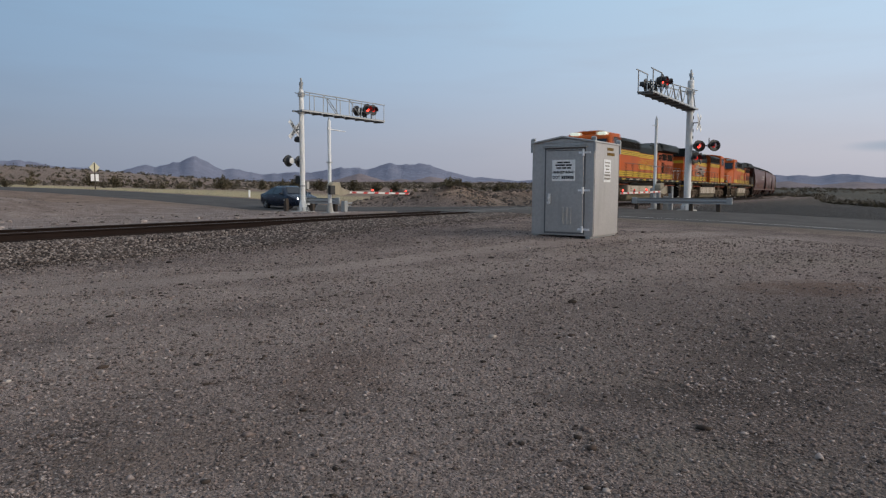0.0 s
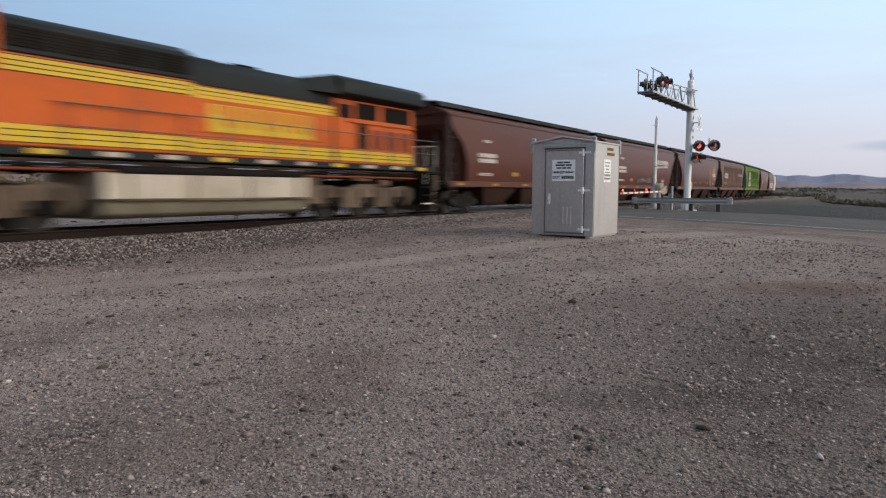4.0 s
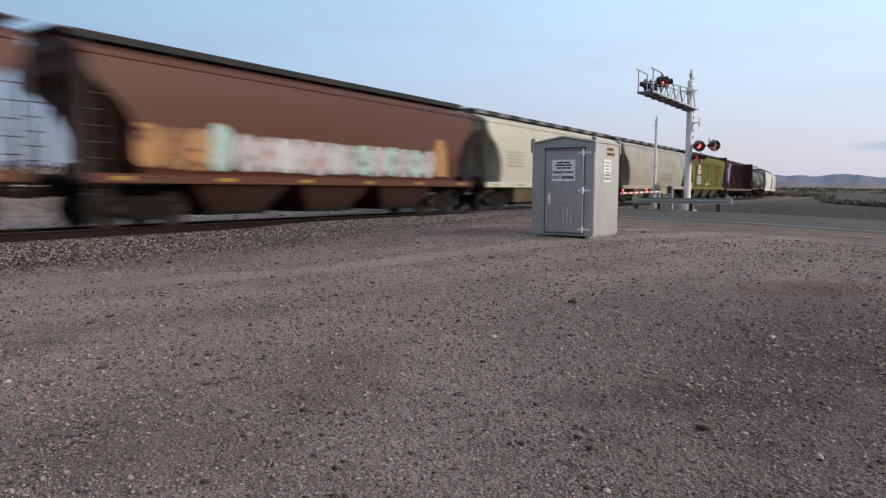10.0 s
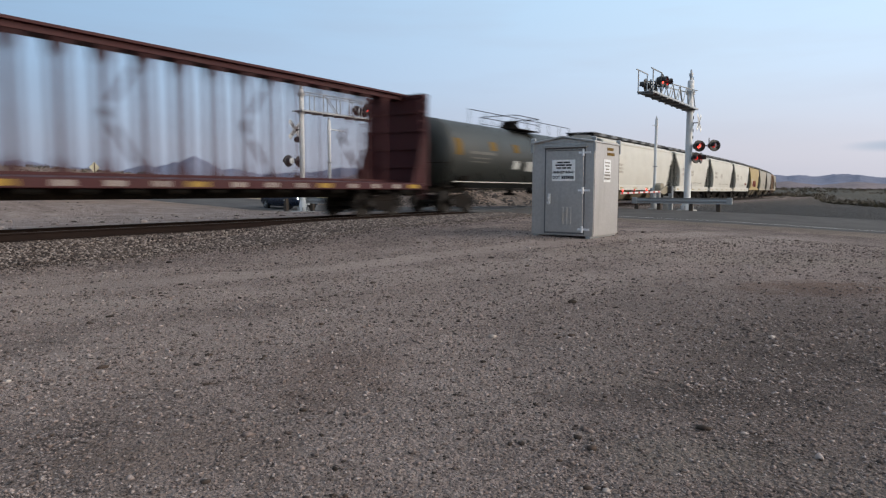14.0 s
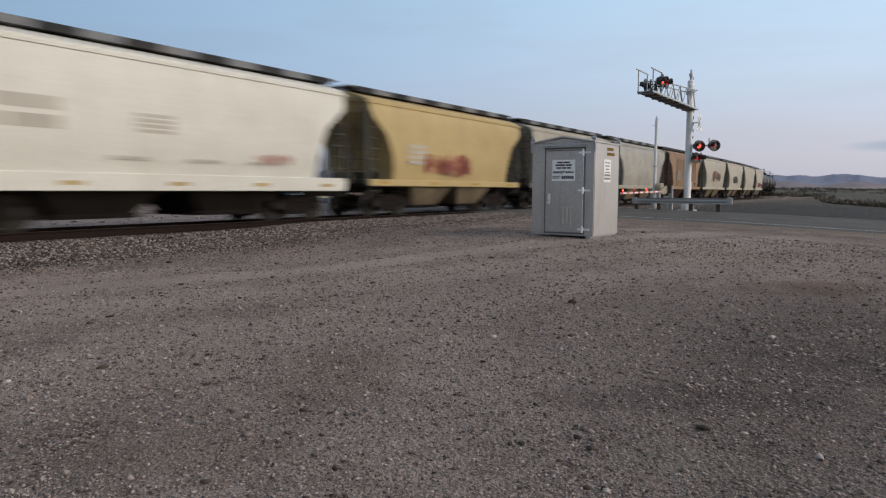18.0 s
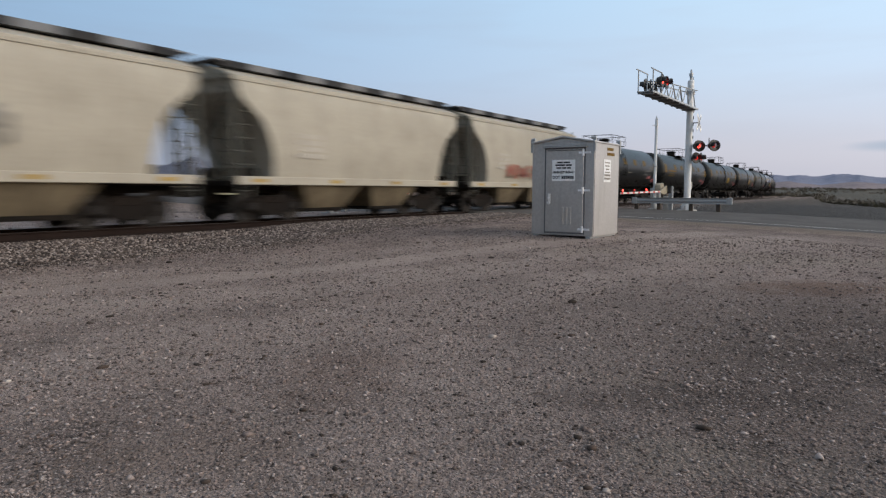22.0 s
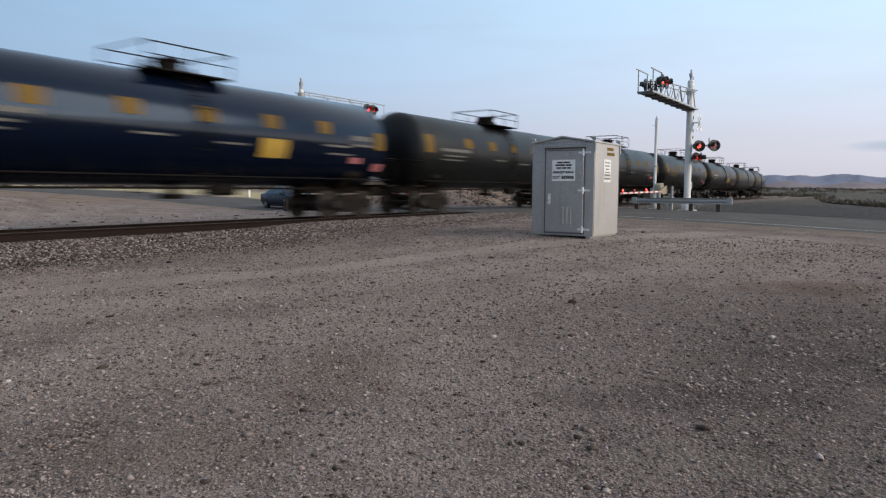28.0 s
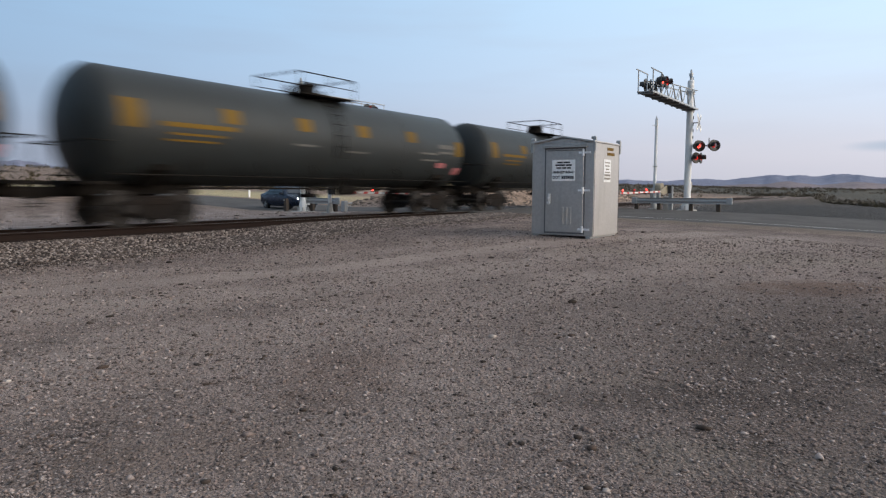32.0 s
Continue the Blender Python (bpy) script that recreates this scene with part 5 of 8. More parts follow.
            part("brake_cylinder", Shape().rod((-1.1, side * 1.2, 1.2), (-0.6, side * 1.2, 1.2), 0.13, 10), M_truck, tk)
            part("sand_pipe", Shape().rod((2.62, side * 1.1, 1.1), (2.62, side * 0.8, 0.2), 0.025, 6), M_under, tk)
        for ax in (-1.88, 0.0, 1.88):
            wheels.append((part("wheelset", WHEEL_L, M_wheel, tk, m=pose(ax, 0, 0.533)), ax, 0.533))
    couplers(t, H)
    t.scale = (0.966, 1, 1)
    CARS.append((t, front + 10.75, 6.4, wheels, reverse))
    return t


# ---------------------------------------------------------------- covered hoppers
def hopper_car(front, length, mat, label, bays=3, ribs=0, tall=4.50, sill=0.20, deep=False, hatch=M_hatch, roof=None, sill_mat=None, end_mat=None, under=None, curved=True):
    """Covered hopper with sloped ends, roof walk, hatches, bays and two trucks."""
    t = thing("covered_hopper", Matrix(), label, "hopper car", "train")
    wheels = []
    half = length / 2
    roof, sill_mat, end_mat = roof or mat, sill_mat or mat, end_mat or M_under
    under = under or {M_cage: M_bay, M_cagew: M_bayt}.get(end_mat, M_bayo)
    he = half - 0.55                        # roof end
    zt = tall - 0.35
    bulge = 1.60 if curved else 1.53
    prof = [(1.48, 1.30), (1.55, 1.75), (bulge, 2.2), (bulge, 2.6), (bulge, 2.95), (bulge - 0.01, 3.25), (bulge - 0.02, 3.5), (1.56 if curved else 1.53, 3.7), (1.50, zt - 0.12), (1.40, zt)]

    def end_x(z):
        return float(np.interp(z, [1.25, 1.8, 2.4, 2.95, 3.4, 3.62], [he - 1.45, he - 1.42, he - 1.28, he - 0.95, he - 0.35, he - 0.12]))
    ring = [(y, z) for y, z in prof] + [(-y, z) for y, z in reversed(prof)]
    xs = [None] + [(-1 + 2 * k / 8) * (he - 2.0) for k in range(9)] + [None]
    rows = []
    for k, x in enumerate(xs):
        sgn = -1 if k == 0 else 1
        rows.append([((sgn * end_x(z)) if x is None else x, y, z) for y, z in ring])
    n = len(ring)
    sh = Shape().add([p for r in rows for p in r],
                     [(i * n + j, i * n + (j + 1) % n, (i + 1) * n + (j + 1) % n, (i + 1) * n + j) for i in range(len(rows) - 1) for j in range(n)])
    for e, i0 in ((-1, 0), (1, (len(rows) - 1) * n)):
        m0 = len(prof)
        fs = [(i0 + j, i0 + j + 1, i0 + n - 2 - j, i0 + n - 1 - j) for j in range(m0 - 1)]
        sh.f += fs
    body = part("body", sh, mat, t, sharp=28)
    # roof with its eave lip, hatch trough and running board
    part("roof", Shape().prism([(-1.44, zt - 0.05), (-1.44, zt + 0.03), (-0.75, tall - 0.08), (-0.45, tall), (0.45, tall), (0.75, tall - 0.08), (1.44, zt + 0.03), (1.44, zt - 0.05)], "x", -he, he), roof, t, bevel=0.01)
    for side in (1, -1):
        part("eave", Shape().box(-he, he, *sorted((side * 1.40, side * 1.53)), zt - 0.13, zt - 0.03), roof, t, bevel=0.01)
        nb = max(6, int(length / 1.1))
        for k in range(nb):
            a = -he + 0.1 + k * (2 * he - 0.2) / nb
            part("running_board", Shape().box(a, a + (2 * he - 0.2) / nb, *sorted((side * 0.50, side * 0.92)), tall - 0.03, tall + 0.15), M_walk if k % 2 and end_mat is M_cagew else M_hatch, t)
        for k in range(int(length / 2.2)):
            xx = -he + 0.5 + k * (2 * he - 1) / max(1, int(length / 2.2) - 1)
            part("board_bracket", Shape().bar((xx, side * 0.9, tall + 0.12), (xx, side * 0.95, zt + 0.12), 0.05, 0.02), M_hatch, t)
    nh = max(4, int(length / 1.55))
    for k in range(nh):
        a = -he + 0.45 + k * (2 * he - 0.9) / nh
        part("roof_hatch", Shape().box(a, a + (2 * he - 0.9) / nh * 0.78, -0.36, 0.36, tall - 0.02, tall + 0.17), hatch, t, bevel=0.03)
    # side sill
    z0 = 1.30 - sill
    for side in (1, -1):
        s_ob = part("side_sill", Shape().box(-he + 0.1, he - 0.1, *sorted((side * 1.36, side * (1.56 if deep else 1.53))), z0, 1.34), sill_mat, t, bevel=0.015)
        for k in range(max(4, int(length / 2.6))):
            xx = -he + 0.8 + k * (2 * he - 1.9) / max(1, int(length / 2.6) - 1)
            part("reflector", Shape().box(xx, xx + 0.42, *sorted((side * 1.53, side * (1.574 if deep else 1.544))), z0 + sill * 0.35, z0 + sill * 0.35 + 0.10), M_reflect, s_ob)
        for k in range(ribs):
            xx = -(he - 2.5) + k * 2 * (he - 2.5) / (ribs - 1)
            part("rib", Shape().prism([(side * 1.52, 1.34), (side * (bulge + 0.05), 1.6), (side * (bulge + 0.055), 3.6), (side * 1.50, zt - 0.14), (side * 1.40, zt - 0.14), (side * 1.45, 1.34)], "x", xx - 0.05, xx + 0.05), mat, body)
    # hopper bays
    span = 2 * (he - 2.75) if bays == 3 else 2 * (he - 2.5)
    w = span / bays
    for k in range(bays):
        cx = -span / 2 + w * (k + 0.5)
        top, bot = w * 0.46, w * 0.25
        zb = 0.36
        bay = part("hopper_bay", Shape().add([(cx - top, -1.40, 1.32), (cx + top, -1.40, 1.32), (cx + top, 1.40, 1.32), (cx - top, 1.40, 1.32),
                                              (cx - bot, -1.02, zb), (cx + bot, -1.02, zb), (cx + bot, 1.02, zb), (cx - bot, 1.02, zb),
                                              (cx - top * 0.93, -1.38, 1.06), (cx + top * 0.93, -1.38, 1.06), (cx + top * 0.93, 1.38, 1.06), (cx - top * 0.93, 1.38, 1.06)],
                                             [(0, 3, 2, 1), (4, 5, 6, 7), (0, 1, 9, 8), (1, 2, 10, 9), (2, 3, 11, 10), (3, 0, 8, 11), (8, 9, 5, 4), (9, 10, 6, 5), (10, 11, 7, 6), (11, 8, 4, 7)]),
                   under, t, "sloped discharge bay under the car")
        part("discharge_gate", Shape().box(cx - bot - 0.15, cx + bot + 0.15, -1.05, 1.05, zb - 0.10, zb + 0.02).rod((cx, -1.2, zb - 0.05), (cx, 1.2, zb - 0.05), 0.03, 8), M_under, bay)
    part("centre_sill", Shape().box(-half + 0.5, half - 0.5, -0.32, 0.32, 0.86, 1.22), M_under, t)
    # ends: platform, corner posts, ladders, end slope braces
    for e in (1, -1):
        xe = he - 0.02
        part("end_sill", Shape().box(*sorted((e * (he - 2.2), e * (xe + 0.08))), -1.46, 1.46, 1.06, 1.20), M_under if not deep else sill_mat, t, bevel=0.01)
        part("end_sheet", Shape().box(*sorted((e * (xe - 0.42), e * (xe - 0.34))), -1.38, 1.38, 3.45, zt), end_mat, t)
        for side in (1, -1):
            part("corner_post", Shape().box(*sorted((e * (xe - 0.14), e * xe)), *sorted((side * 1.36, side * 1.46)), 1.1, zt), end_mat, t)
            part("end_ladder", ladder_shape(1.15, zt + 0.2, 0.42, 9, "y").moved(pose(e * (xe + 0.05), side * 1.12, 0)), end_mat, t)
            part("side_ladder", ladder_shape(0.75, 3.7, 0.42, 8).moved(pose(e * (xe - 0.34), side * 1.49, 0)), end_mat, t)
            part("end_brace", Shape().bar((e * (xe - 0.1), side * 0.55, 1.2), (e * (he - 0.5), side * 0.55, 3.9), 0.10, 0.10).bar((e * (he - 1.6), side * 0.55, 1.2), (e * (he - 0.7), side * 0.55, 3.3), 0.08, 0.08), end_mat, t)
        part("brake_gear", Shape().rod((e * (he - 1.2), -0.6, 1.45), (e * (he - 0.6), -0.6, 1.45), 0.17, 10).box(*sorted((e * (he - 1.5), e * (he - 0.7))), 0.2, 0.75, 1.2, 1.6), M_under, t)
        part("roof_end_platform", Shape().box(*sorted((e * (he - 0.35), e * (he + 0.25))), -0.92, 0.92, tall + 0.10, tall + 0.135), M_walk, t)
        freight_truck(t, e * (half - 2.35), wheels)
    couplers(t, half)
    CARS.append((t, front + half, half - 2.35, wheels, False))
    return t


# ---------------------------------------------------------------- tank cars
def tank_car(front, length, mat, label, marks=M_tankmark, patches=5, shine=None, placard=True, big_mark=M_tankmark, r=1.50, streaks=0, yellow=False):
    t = thing("tank_car", Matrix(), label, "tank car", "train")
    wheels = []
    half = length / 2
    lt = half - 0.72
    zc = 2.56
    prof = [(-lt + 0.62 * (1 - math.sin(math.pi / 2 * k / 8)), max(0.02, r * math.cos(math.pi / 2 * k / 8))) for k in range(8, -1, -1)]
    prof = prof + [(-lt / 3, r), (lt / 3, r)] + [(-a, rr) for a, rr in reversed(prof)]
    part("tank", Shape().lathe(prof, 40).moved(pose(0, 0, zc)), mat, t, sharp=50)
    for x in (-lt + 0.62, -lt * 0.45, 0.02, lt * 0.45, lt - 0.62):
        part("weld_band", Shape().lathe([(x - 0.03, r + 0.006), (x + 0.03, r + 0.006)], 40).moved(pose(0, 0, zc)), mat, t)
    # dome platform with its railing and hatch
    part("manway", Shape().lathe([(zc + r - 0.08, 0.36), (zc + r + 0.32, 0.36), (zc + r + 0.36, 0.42), (zc + r + 0.42, 0.40), (zc + r + 0.47, 0.22)], 18, "z"), M_under, t)
    plat = part("platform", Shape().box(-1.3, 1.3, -1.05, -0.42, zc + r - 0.06, zc + r - 0.02).box(-1.3, 1.3, 0.42, 1.05, zc + r - 0.06, zc + r - 0.02)
                .box(-1.3, -0.6, -0.42, 0.42, zc + r - 0.06, zc + r - 0.02).box(0.6, 1.3, -0.42, 0.42, zc + r - 0.06, zc + r - 0.02), M_under, t)
    for x in (-1.28, 0.0, 1.28):
        for y in (-1.03, 1.03):
            part("railing_post", Shape().rod((x, y, zc + r - 0.06), (x, y, zc + r + 0.62), 0.02, 6), M_under, plat)
    for y in (-1.03, 1.03):
        part("railing", Shape().rod((-1.28, y, zc + r + 0.62), (1.28, y, zc + r + 0.62), 0.022, 6).rod((-1.28, y, zc + r + 0.3), (1.28, y, zc + r + 0.3), 0.016, 6), M_under, plat)
    for x in (-1.28, 1.28):
        part("railing", Shape().rod((x, -1.03, zc + r + 0.62), (x, 1.03, zc + r + 0.62), 0.022, 6), M_under, plat)
    for x in (-0.75, 0.75):
        part("valve", Shape().rod((x, 0, zc + r - 0.05), (x, 0, zc + r + 0.22), 0.11, 10).rod((x, 0, zc + r + 0.2), (x, 0, zc + r + 0.3), 0.06, 8), M_under, t)
    for side in (1, -1):
        lad = ladder_shape(0.75, 1.5, 0.45, 3).moved(pose(0.0, side * 1.55, 0))
        for k in range(7):
            a0, a1 = math.radians(-20 + k * 13), math.radians(-20 + (k + 1) * 13)
            for dx in (-0.22, 0.22):
                lad.rod((dx, side * (r + 0.1) * math.cos(a0), zc + (r + 0.1) * math.sin(a0)), (dx, side * (r + 0.1) * math.cos(a1), zc + (r + 0.1) * math.sin(a1)), 0.02, 5)
            lad.rod((-0.22, side * (r + 0.1) * math.cos(a0), zc + (r + 0.1) * math.sin(a0)), (0.22, side * (r + 0.1) * math.cos(a0), zc + (r + 0.1) * math.sin(a0)), 0.014, 5)
        part("ladder", lad, M_under, t)
        part("side_handrail", Shape().rod((-lt + 0.4, side * 1.50, 1.32), (lt - 0.4, side * 1.50, 1.32), 0.022, 6), M_rail_w if streaks else M_under, t)
        for k in range(8):
            x = -lt + 0.6 + k * (2 * lt - 1.2) / 7
            part("handrail_bracket", Shape().rod((x, side * 1.30, 1.75), (x, side * 1.50, 1.32), 0.016, 5), M_under, t)
    # saddles, stub sills, end platforms
    for e in (1, -1):
        xb = e * (half - 2.55)
        part("saddle", Shape().prism([(-1.25, 1.95), (-1.1, 1.45), (-0.6, 1.06), (0.6, 1.06), (1.1, 1.45), (1.25, 1.95)], "x", xb - 0.35, xb + 0.35), M_under, t)
        part("stub_sill", Shape().box(*sorted((e * (half - 0.45), e * (half - 4.2))), -0.3, 0.3, 0.84, 1.16), M_under, t)
        part("end_platform", Shape().box(*sorted((e * (half - 0.5), e * (half - 1.15))), -1.45, 1.45, 1.08, 1.15), M_under, t)
        for side in (1, -1):
            part("end_step", ladder_shape(0.42, 1.1, 0.4, 2).moved(pose(e * (half - 0.8), side * 1.46, 0)), M_under, t)
            part("end_handrail", Shape().rod((e * (half - 0.55), side * 1.42, 1.12), (e * (half - 0.55), side * 1.42, 2.1), 0.018, 6).rod((e * (half - 0.55), side * 1.42, 2.1), (e * (half - 1.1), side * 1.42, 2.1), 0.018, 6), M_under, t)
        part("end_crossrail", Shape().rod((e * (half - 0.55), -1.42, 2.1), (e * (half - 0.55), 1.42, 2.1), 0.018, 6), M_under, t)
        freight_truck(t, xb, wheels)
    part("bottom_outlet", Shape().rod((0, 0, 0.78), (0, 0, 1.1), 0.16, 12).box(-0.3, 0.3, -0.25, 0.25, 0.70, 0.82), M_under, t)
    part("brake_rod", Shape().rod((-half + 3.5, 0.7, 1.0), (half - 3.5, 0.7, 1.0), 0.03, 6).rod((-1.5, 0.8, 0.95), (-0.6, 0.8, 0.95), 0.16, 10), M_under, t)

    def skin(x0, x1, za, zb, material, name, note=""):
        """Plate that follows the tank's curve."""
        for side in (1,):
            sh = Shape()
            k = 4
            a = (x0, x1) if side == 1 else (-x1, -x0)
            vs = []
            for i in range(k + 1):
                z = za + (zb - za) * i / k
                y = math.sqrt(max(0.01, (r + 0.008) ** 2 - (z - zc) ** 2))
                vs += [(a[0], side * y, z), (a[1], side * y, z), (a[0], side * (y - 0.03), z), (a[1], side * (y - 0.03), z)]
            fs = []
            for i in range(k):
                o, p = i * 4, i * 4 + 4
                fs += [(o, o + 1, p + 1, p), (o + 2, p + 2, p + 3, o + 3), (o, p, p + 2, o + 2), (o + 1, o + 3, p + 3, p + 1)]
            fs += [(0, 2, 3, 1), (k * 4, k * 4 + 1, k * 4 + 3, k * 4 + 2)]
            part(name, sh.add(vs, fs), material, t, note)
    # x positive is the leading end
    skin(lt - 1.15, lt - 0.62, 2.45, 3.15, M_patch if patches else marks, "panel", "amber reflective panel near the tank head")
    skin(-lt + 0.62, -lt + 1.1, 2.35, 2.95, M_patch if patches else marks, "panel", "amber reflective panel near the tank head")
    for k in range(patches):
        x = lt - 3.6 - k * (2 * lt - 5.2) / max(1, patches)
        skin(x - 0.55, x, 2.75, 3.15, M_patch, "square_panel", "small amber square panel")
    for j, (x0, x1, z0, z1) in enumerate(((lt - 4.0, lt - 1.7, 2.54, 2.66), (lt - 3.6, lt - 1.9, 2.34, 2.40), (lt - 3.4, lt - 1.8, 2.18, 2.23))):
        skin(x0, x1, z0, z1, big_mark, "lettering_bar", "line of unreadable car lettering")
    for j, (x0, x1, z0, z1) in enumerate(((lt - 7.2, lt - 6.2, 2.30, 2.36), (lt - 9.6, lt - 8.6, 2.2, 2.26), (-lt + 3.6, -lt + 2.4, 2.35, 2.42), (-lt + 3.4, -lt + 2.2, 2.1, 2.16), (-lt + 2.3, -lt + 1.3, 2.62, 2.78), (-lt + 2.3, -lt + 1.3, 2.42, 2.5))):
        skin(min(x0, x1), max(x0, x1), z0, z1, marks, "lettering_bar")
    if placard:
        skin(-lt + 2.3, -lt + 1.75, 1.85, 2.05, M_placard, "placard", "pinkish hazard placard")
        skin(-lt + 1.0, -lt + 0.5, 1.62, 1.88, M_placard, "placard", "pinkish hazard placard")
    if yellow:
        skin(-lt + 6.2, -lt + 5.2, 1.9, 2.45, M_reflect, "yellow_panel", "bright yellow panel with unreadable writing")
    for k in range(streaks):
        rr = random.Random(k + 40)
        x = rr.uniform(-lt + 2, lt - 2)
        skin(x, x + rr.uniform(0.6, 1.6), 1.9 + rr.random() * 0.3, 2.3 + rr.random() * 0.3, M_pale_graf, "graffiti", "pale sprayed scrawl")
    couplers(t, half)
    CARS.append((t, front + half, half - 2.55, wheels, False))
    return t


# ---------------------------------------------------------------- centrebeam flat car
M_beam = painted("oxide_red_flat_car", (0.055, 0.016, 0.018), 0.6, dirt=(0.06, 0.030, 0.026), spec=0.2, dirty=0.4, streak=0.4)


def centrebeam_car(front, length):
    t = thing("centrebeam_flatcar", Matrix(), "empty oxide-red centre-beam lumber car with tall end bulkheads", "flat car", "train")
    wheels = []
    half = length / 2
    he = half - 0.75
    part("deck", Shape().prism([(-1.45, 0.98), (-1.45, 1.22), (0, 1.30), (1.45, 1.22), (1.45, 0.98)], "x", -he, he), M_beam, t, bevel=0.015)
    part("centre_sill", Shape().prism([(-half + 0.4, 0.82), (-half + 0.4, 1.05), (half - 0.4, 1.05), (half - 0.4, 0.82), (half - 5, 0.70), (-half + 5, 0.70)], "y", -0.33, 0.33), M_under, t)
    beam = part("top_beam", Shape().box(-he, he, -0.30, 0.30, 4.50, 4.72).box(-he, he, -0.42, 0.42, 4.66, 4.74), M_beam, t, bevel=0.01)
    n = 19
    for k in range(n):
        x = -he + 1.1 + k * (2 * he - 2.2) / (n - 1)
        for y in (-0.24, 0.24):
            part("post", Shape().prism([(x - 0.13, 1.25), (x + 0.13, 1.25), (x + 0.055, 1.8), (x + 0.055, 4.0), (x + 0.15, 4.52), (x - 0.15, 4.52), (x - 0.055, 4.0), (x - 0.055, 1.8)], "y", y - 0.03, y + 0.03), M_beam, t)
    for k in range(n - 1):
        if k % 4 == 1:
            x = -he + 1.1 + k * (2 * he - 2.2) / (n - 1)
            x2 = x + (2 * he - 2.2) / (n - 1)
            part("diagonal_brace", Shape().bar((x, 0, 1.3), (x2, 0, 2.9), 0.06, 0.07).bar((x2, 0, 2.9), (x, 0, 4.5), 0.06, 0.07), M_beam, t)
    part("lower_beam", Shape().box(-he, he, -0.22, 0.22, 1.24, 1.36), M_beam, t)
    for e in (1, -1):
        b = part("bulkhead", Shape().box(*sorted((e * (he - 0.08), e * he)), -1.42, 1.42, 1.2, 4.70), M_beam, t, "tall riveted end bulkhead")
        for y in (-1.36, -0.7, 0.0, 0.7, 1.36):
            part("stiffener", Shape().box(*sorted((e * he, e * (he + 0.14))), y - 0.06, y + 0.06, 1.1, 4.68), M_beam, b)
        for z in (1.9, 2.6, 3.3, 4.0, 4.6):
            part("cross_rib", Shape().box(*sorted((e * (he - 0.18), e * (he - 0.07))), -1.4, 1.4, z - 0.05, z + 0.05), M_beam, b)
        for side in (1, -1):
            part("ladder", ladder_shape(0.6, 4.5, 0.4, 11).moved(pose(e * (he - 0.3), side * 1.47, 0)), M_beam, t)
            part("gusset", Shape().prism([(e * (he - 0.05), 1.2), (e * (he - 0.9), 1.2), (e * (he - 0.05), 3.4)], "y", *sorted((side * 1.38, side * 1.43))), M_beam, b)
        freight_truck(t, e * (half - 2.9), wheels)
    for side in (1, -1):
        for k in range(18):
            x = -he + 0.6 + k * (2 * he - 1.6) / 17
            part("side_marker", Shape().box(x, x + (0.55 if k % 4 == 0 else 0.25), *sorted((side * 1.445, side * 1.462)), 1.03, 1.17), M_reflect if k % 4 == 0 else M_mark, t)
            part("winch", Shape().rod((x + 0.7, side * 1.40, 0.9), (x + 0.95, side * 1.40, 0.9), 0.06, 8), M_under, t)
    couplers(t, half)
    CARS.append((t, front + half, half - 2.9, wheels, False))
    return t


# ---------------------------------------------------------------- the consist
M_brown = painted("boxcar_brown", (0.084, 0.026, 0.016), 0.36, dirt=(0.066, 0.036, 0.027), dirty=0.45, streak=0.5, bumpy=0.04, spec=0.18)
M_brown2 = painted("faded_boxcar_red", (0.128, 0.064, 0.044), 0.45, dirt=(0.10, 0.065, 0.05), dirty=0.4, streak=0.45, bumpy=0.04, spec=0.22)
M_green = painted("leaf_green_car_paint", (0.082, 0.150, 0.014), 0.6, dirt=(0.085, 0.105, 0.025), dirty=0.3, streak=0.35, bumpy=0.06, spec=0.2)
M_olive = painted("faded_olive_car_paint", (0.112, 0.112, 0.010), 0.6, dirt=(0.135, 0.098, 0.014), dirty=0.5, streak=0.5, bumpy=0.06, spec=0.15)
M_cream = painted("cream_car_paint", (0.50, 0.482, 0.405), 0.6, dirt=(0.30, 0.25, 0.19), dirty=0.3, streak=0.35, bumpy=0.05)
M_cream2 = painted("dusty_cream_car_paint", (0.385, 0.352, 0.288), 0.6, dirt=(0.22, 0.195, 0.155), dirty=0.5, streak=0.5, bumpy=0.05, spec=0.25)
M_greige = painted("grimy_grey_car_paint", (0.325, 0.302, 0.252), 0.45, dirt=(0.13, 0.115, 0.095), dirty=0.75, streak=0.5, bumpy=0.05)
M_wht = painted("white_car_paint", (0.585, 0.565, 0.505), 0.55, dirt=(0.32, 0.28, 0.22), dirty=0.25, streak=0.35, bumpy=0.05)
M_tancar = painted("tan_car_paint", (0.42, 0.31, 0.135), 0.65, dirt=(0.23, 0.16, 0.07), dirty=0.35, streak=0.4, bumpy=0.05)
M_rusty = painted("rust_tan_car_paint", (0.24, 0.150, 0.088), 0.7, dirt=(0.165, 0.085, 0.048), dirty=0.5, streak=0.5, bumpy=0.05)
M_tankblk = painted("black_tank_paint", (0.006, 0.007, 0.0075), 0.36, dirt=(0.013, 0.013, 0.012), dirty=0.35, streak=0.3, bumpy=0.02, spec=0.2)
M_tankblue = painted("glossy_blue_black_tank", (0.0012, 0.0036, 0.012), 0.15, dirt=(0.006, 0.007, 0.009), dirty=0.15, streak=0.15, bumpy=0.01, spec=0.32)
M_tankblue.node_tree.nodes["Principled BSDF"].inputs["Specular Tint"].default_value = (0.55, 0.74, 1.0, 1)
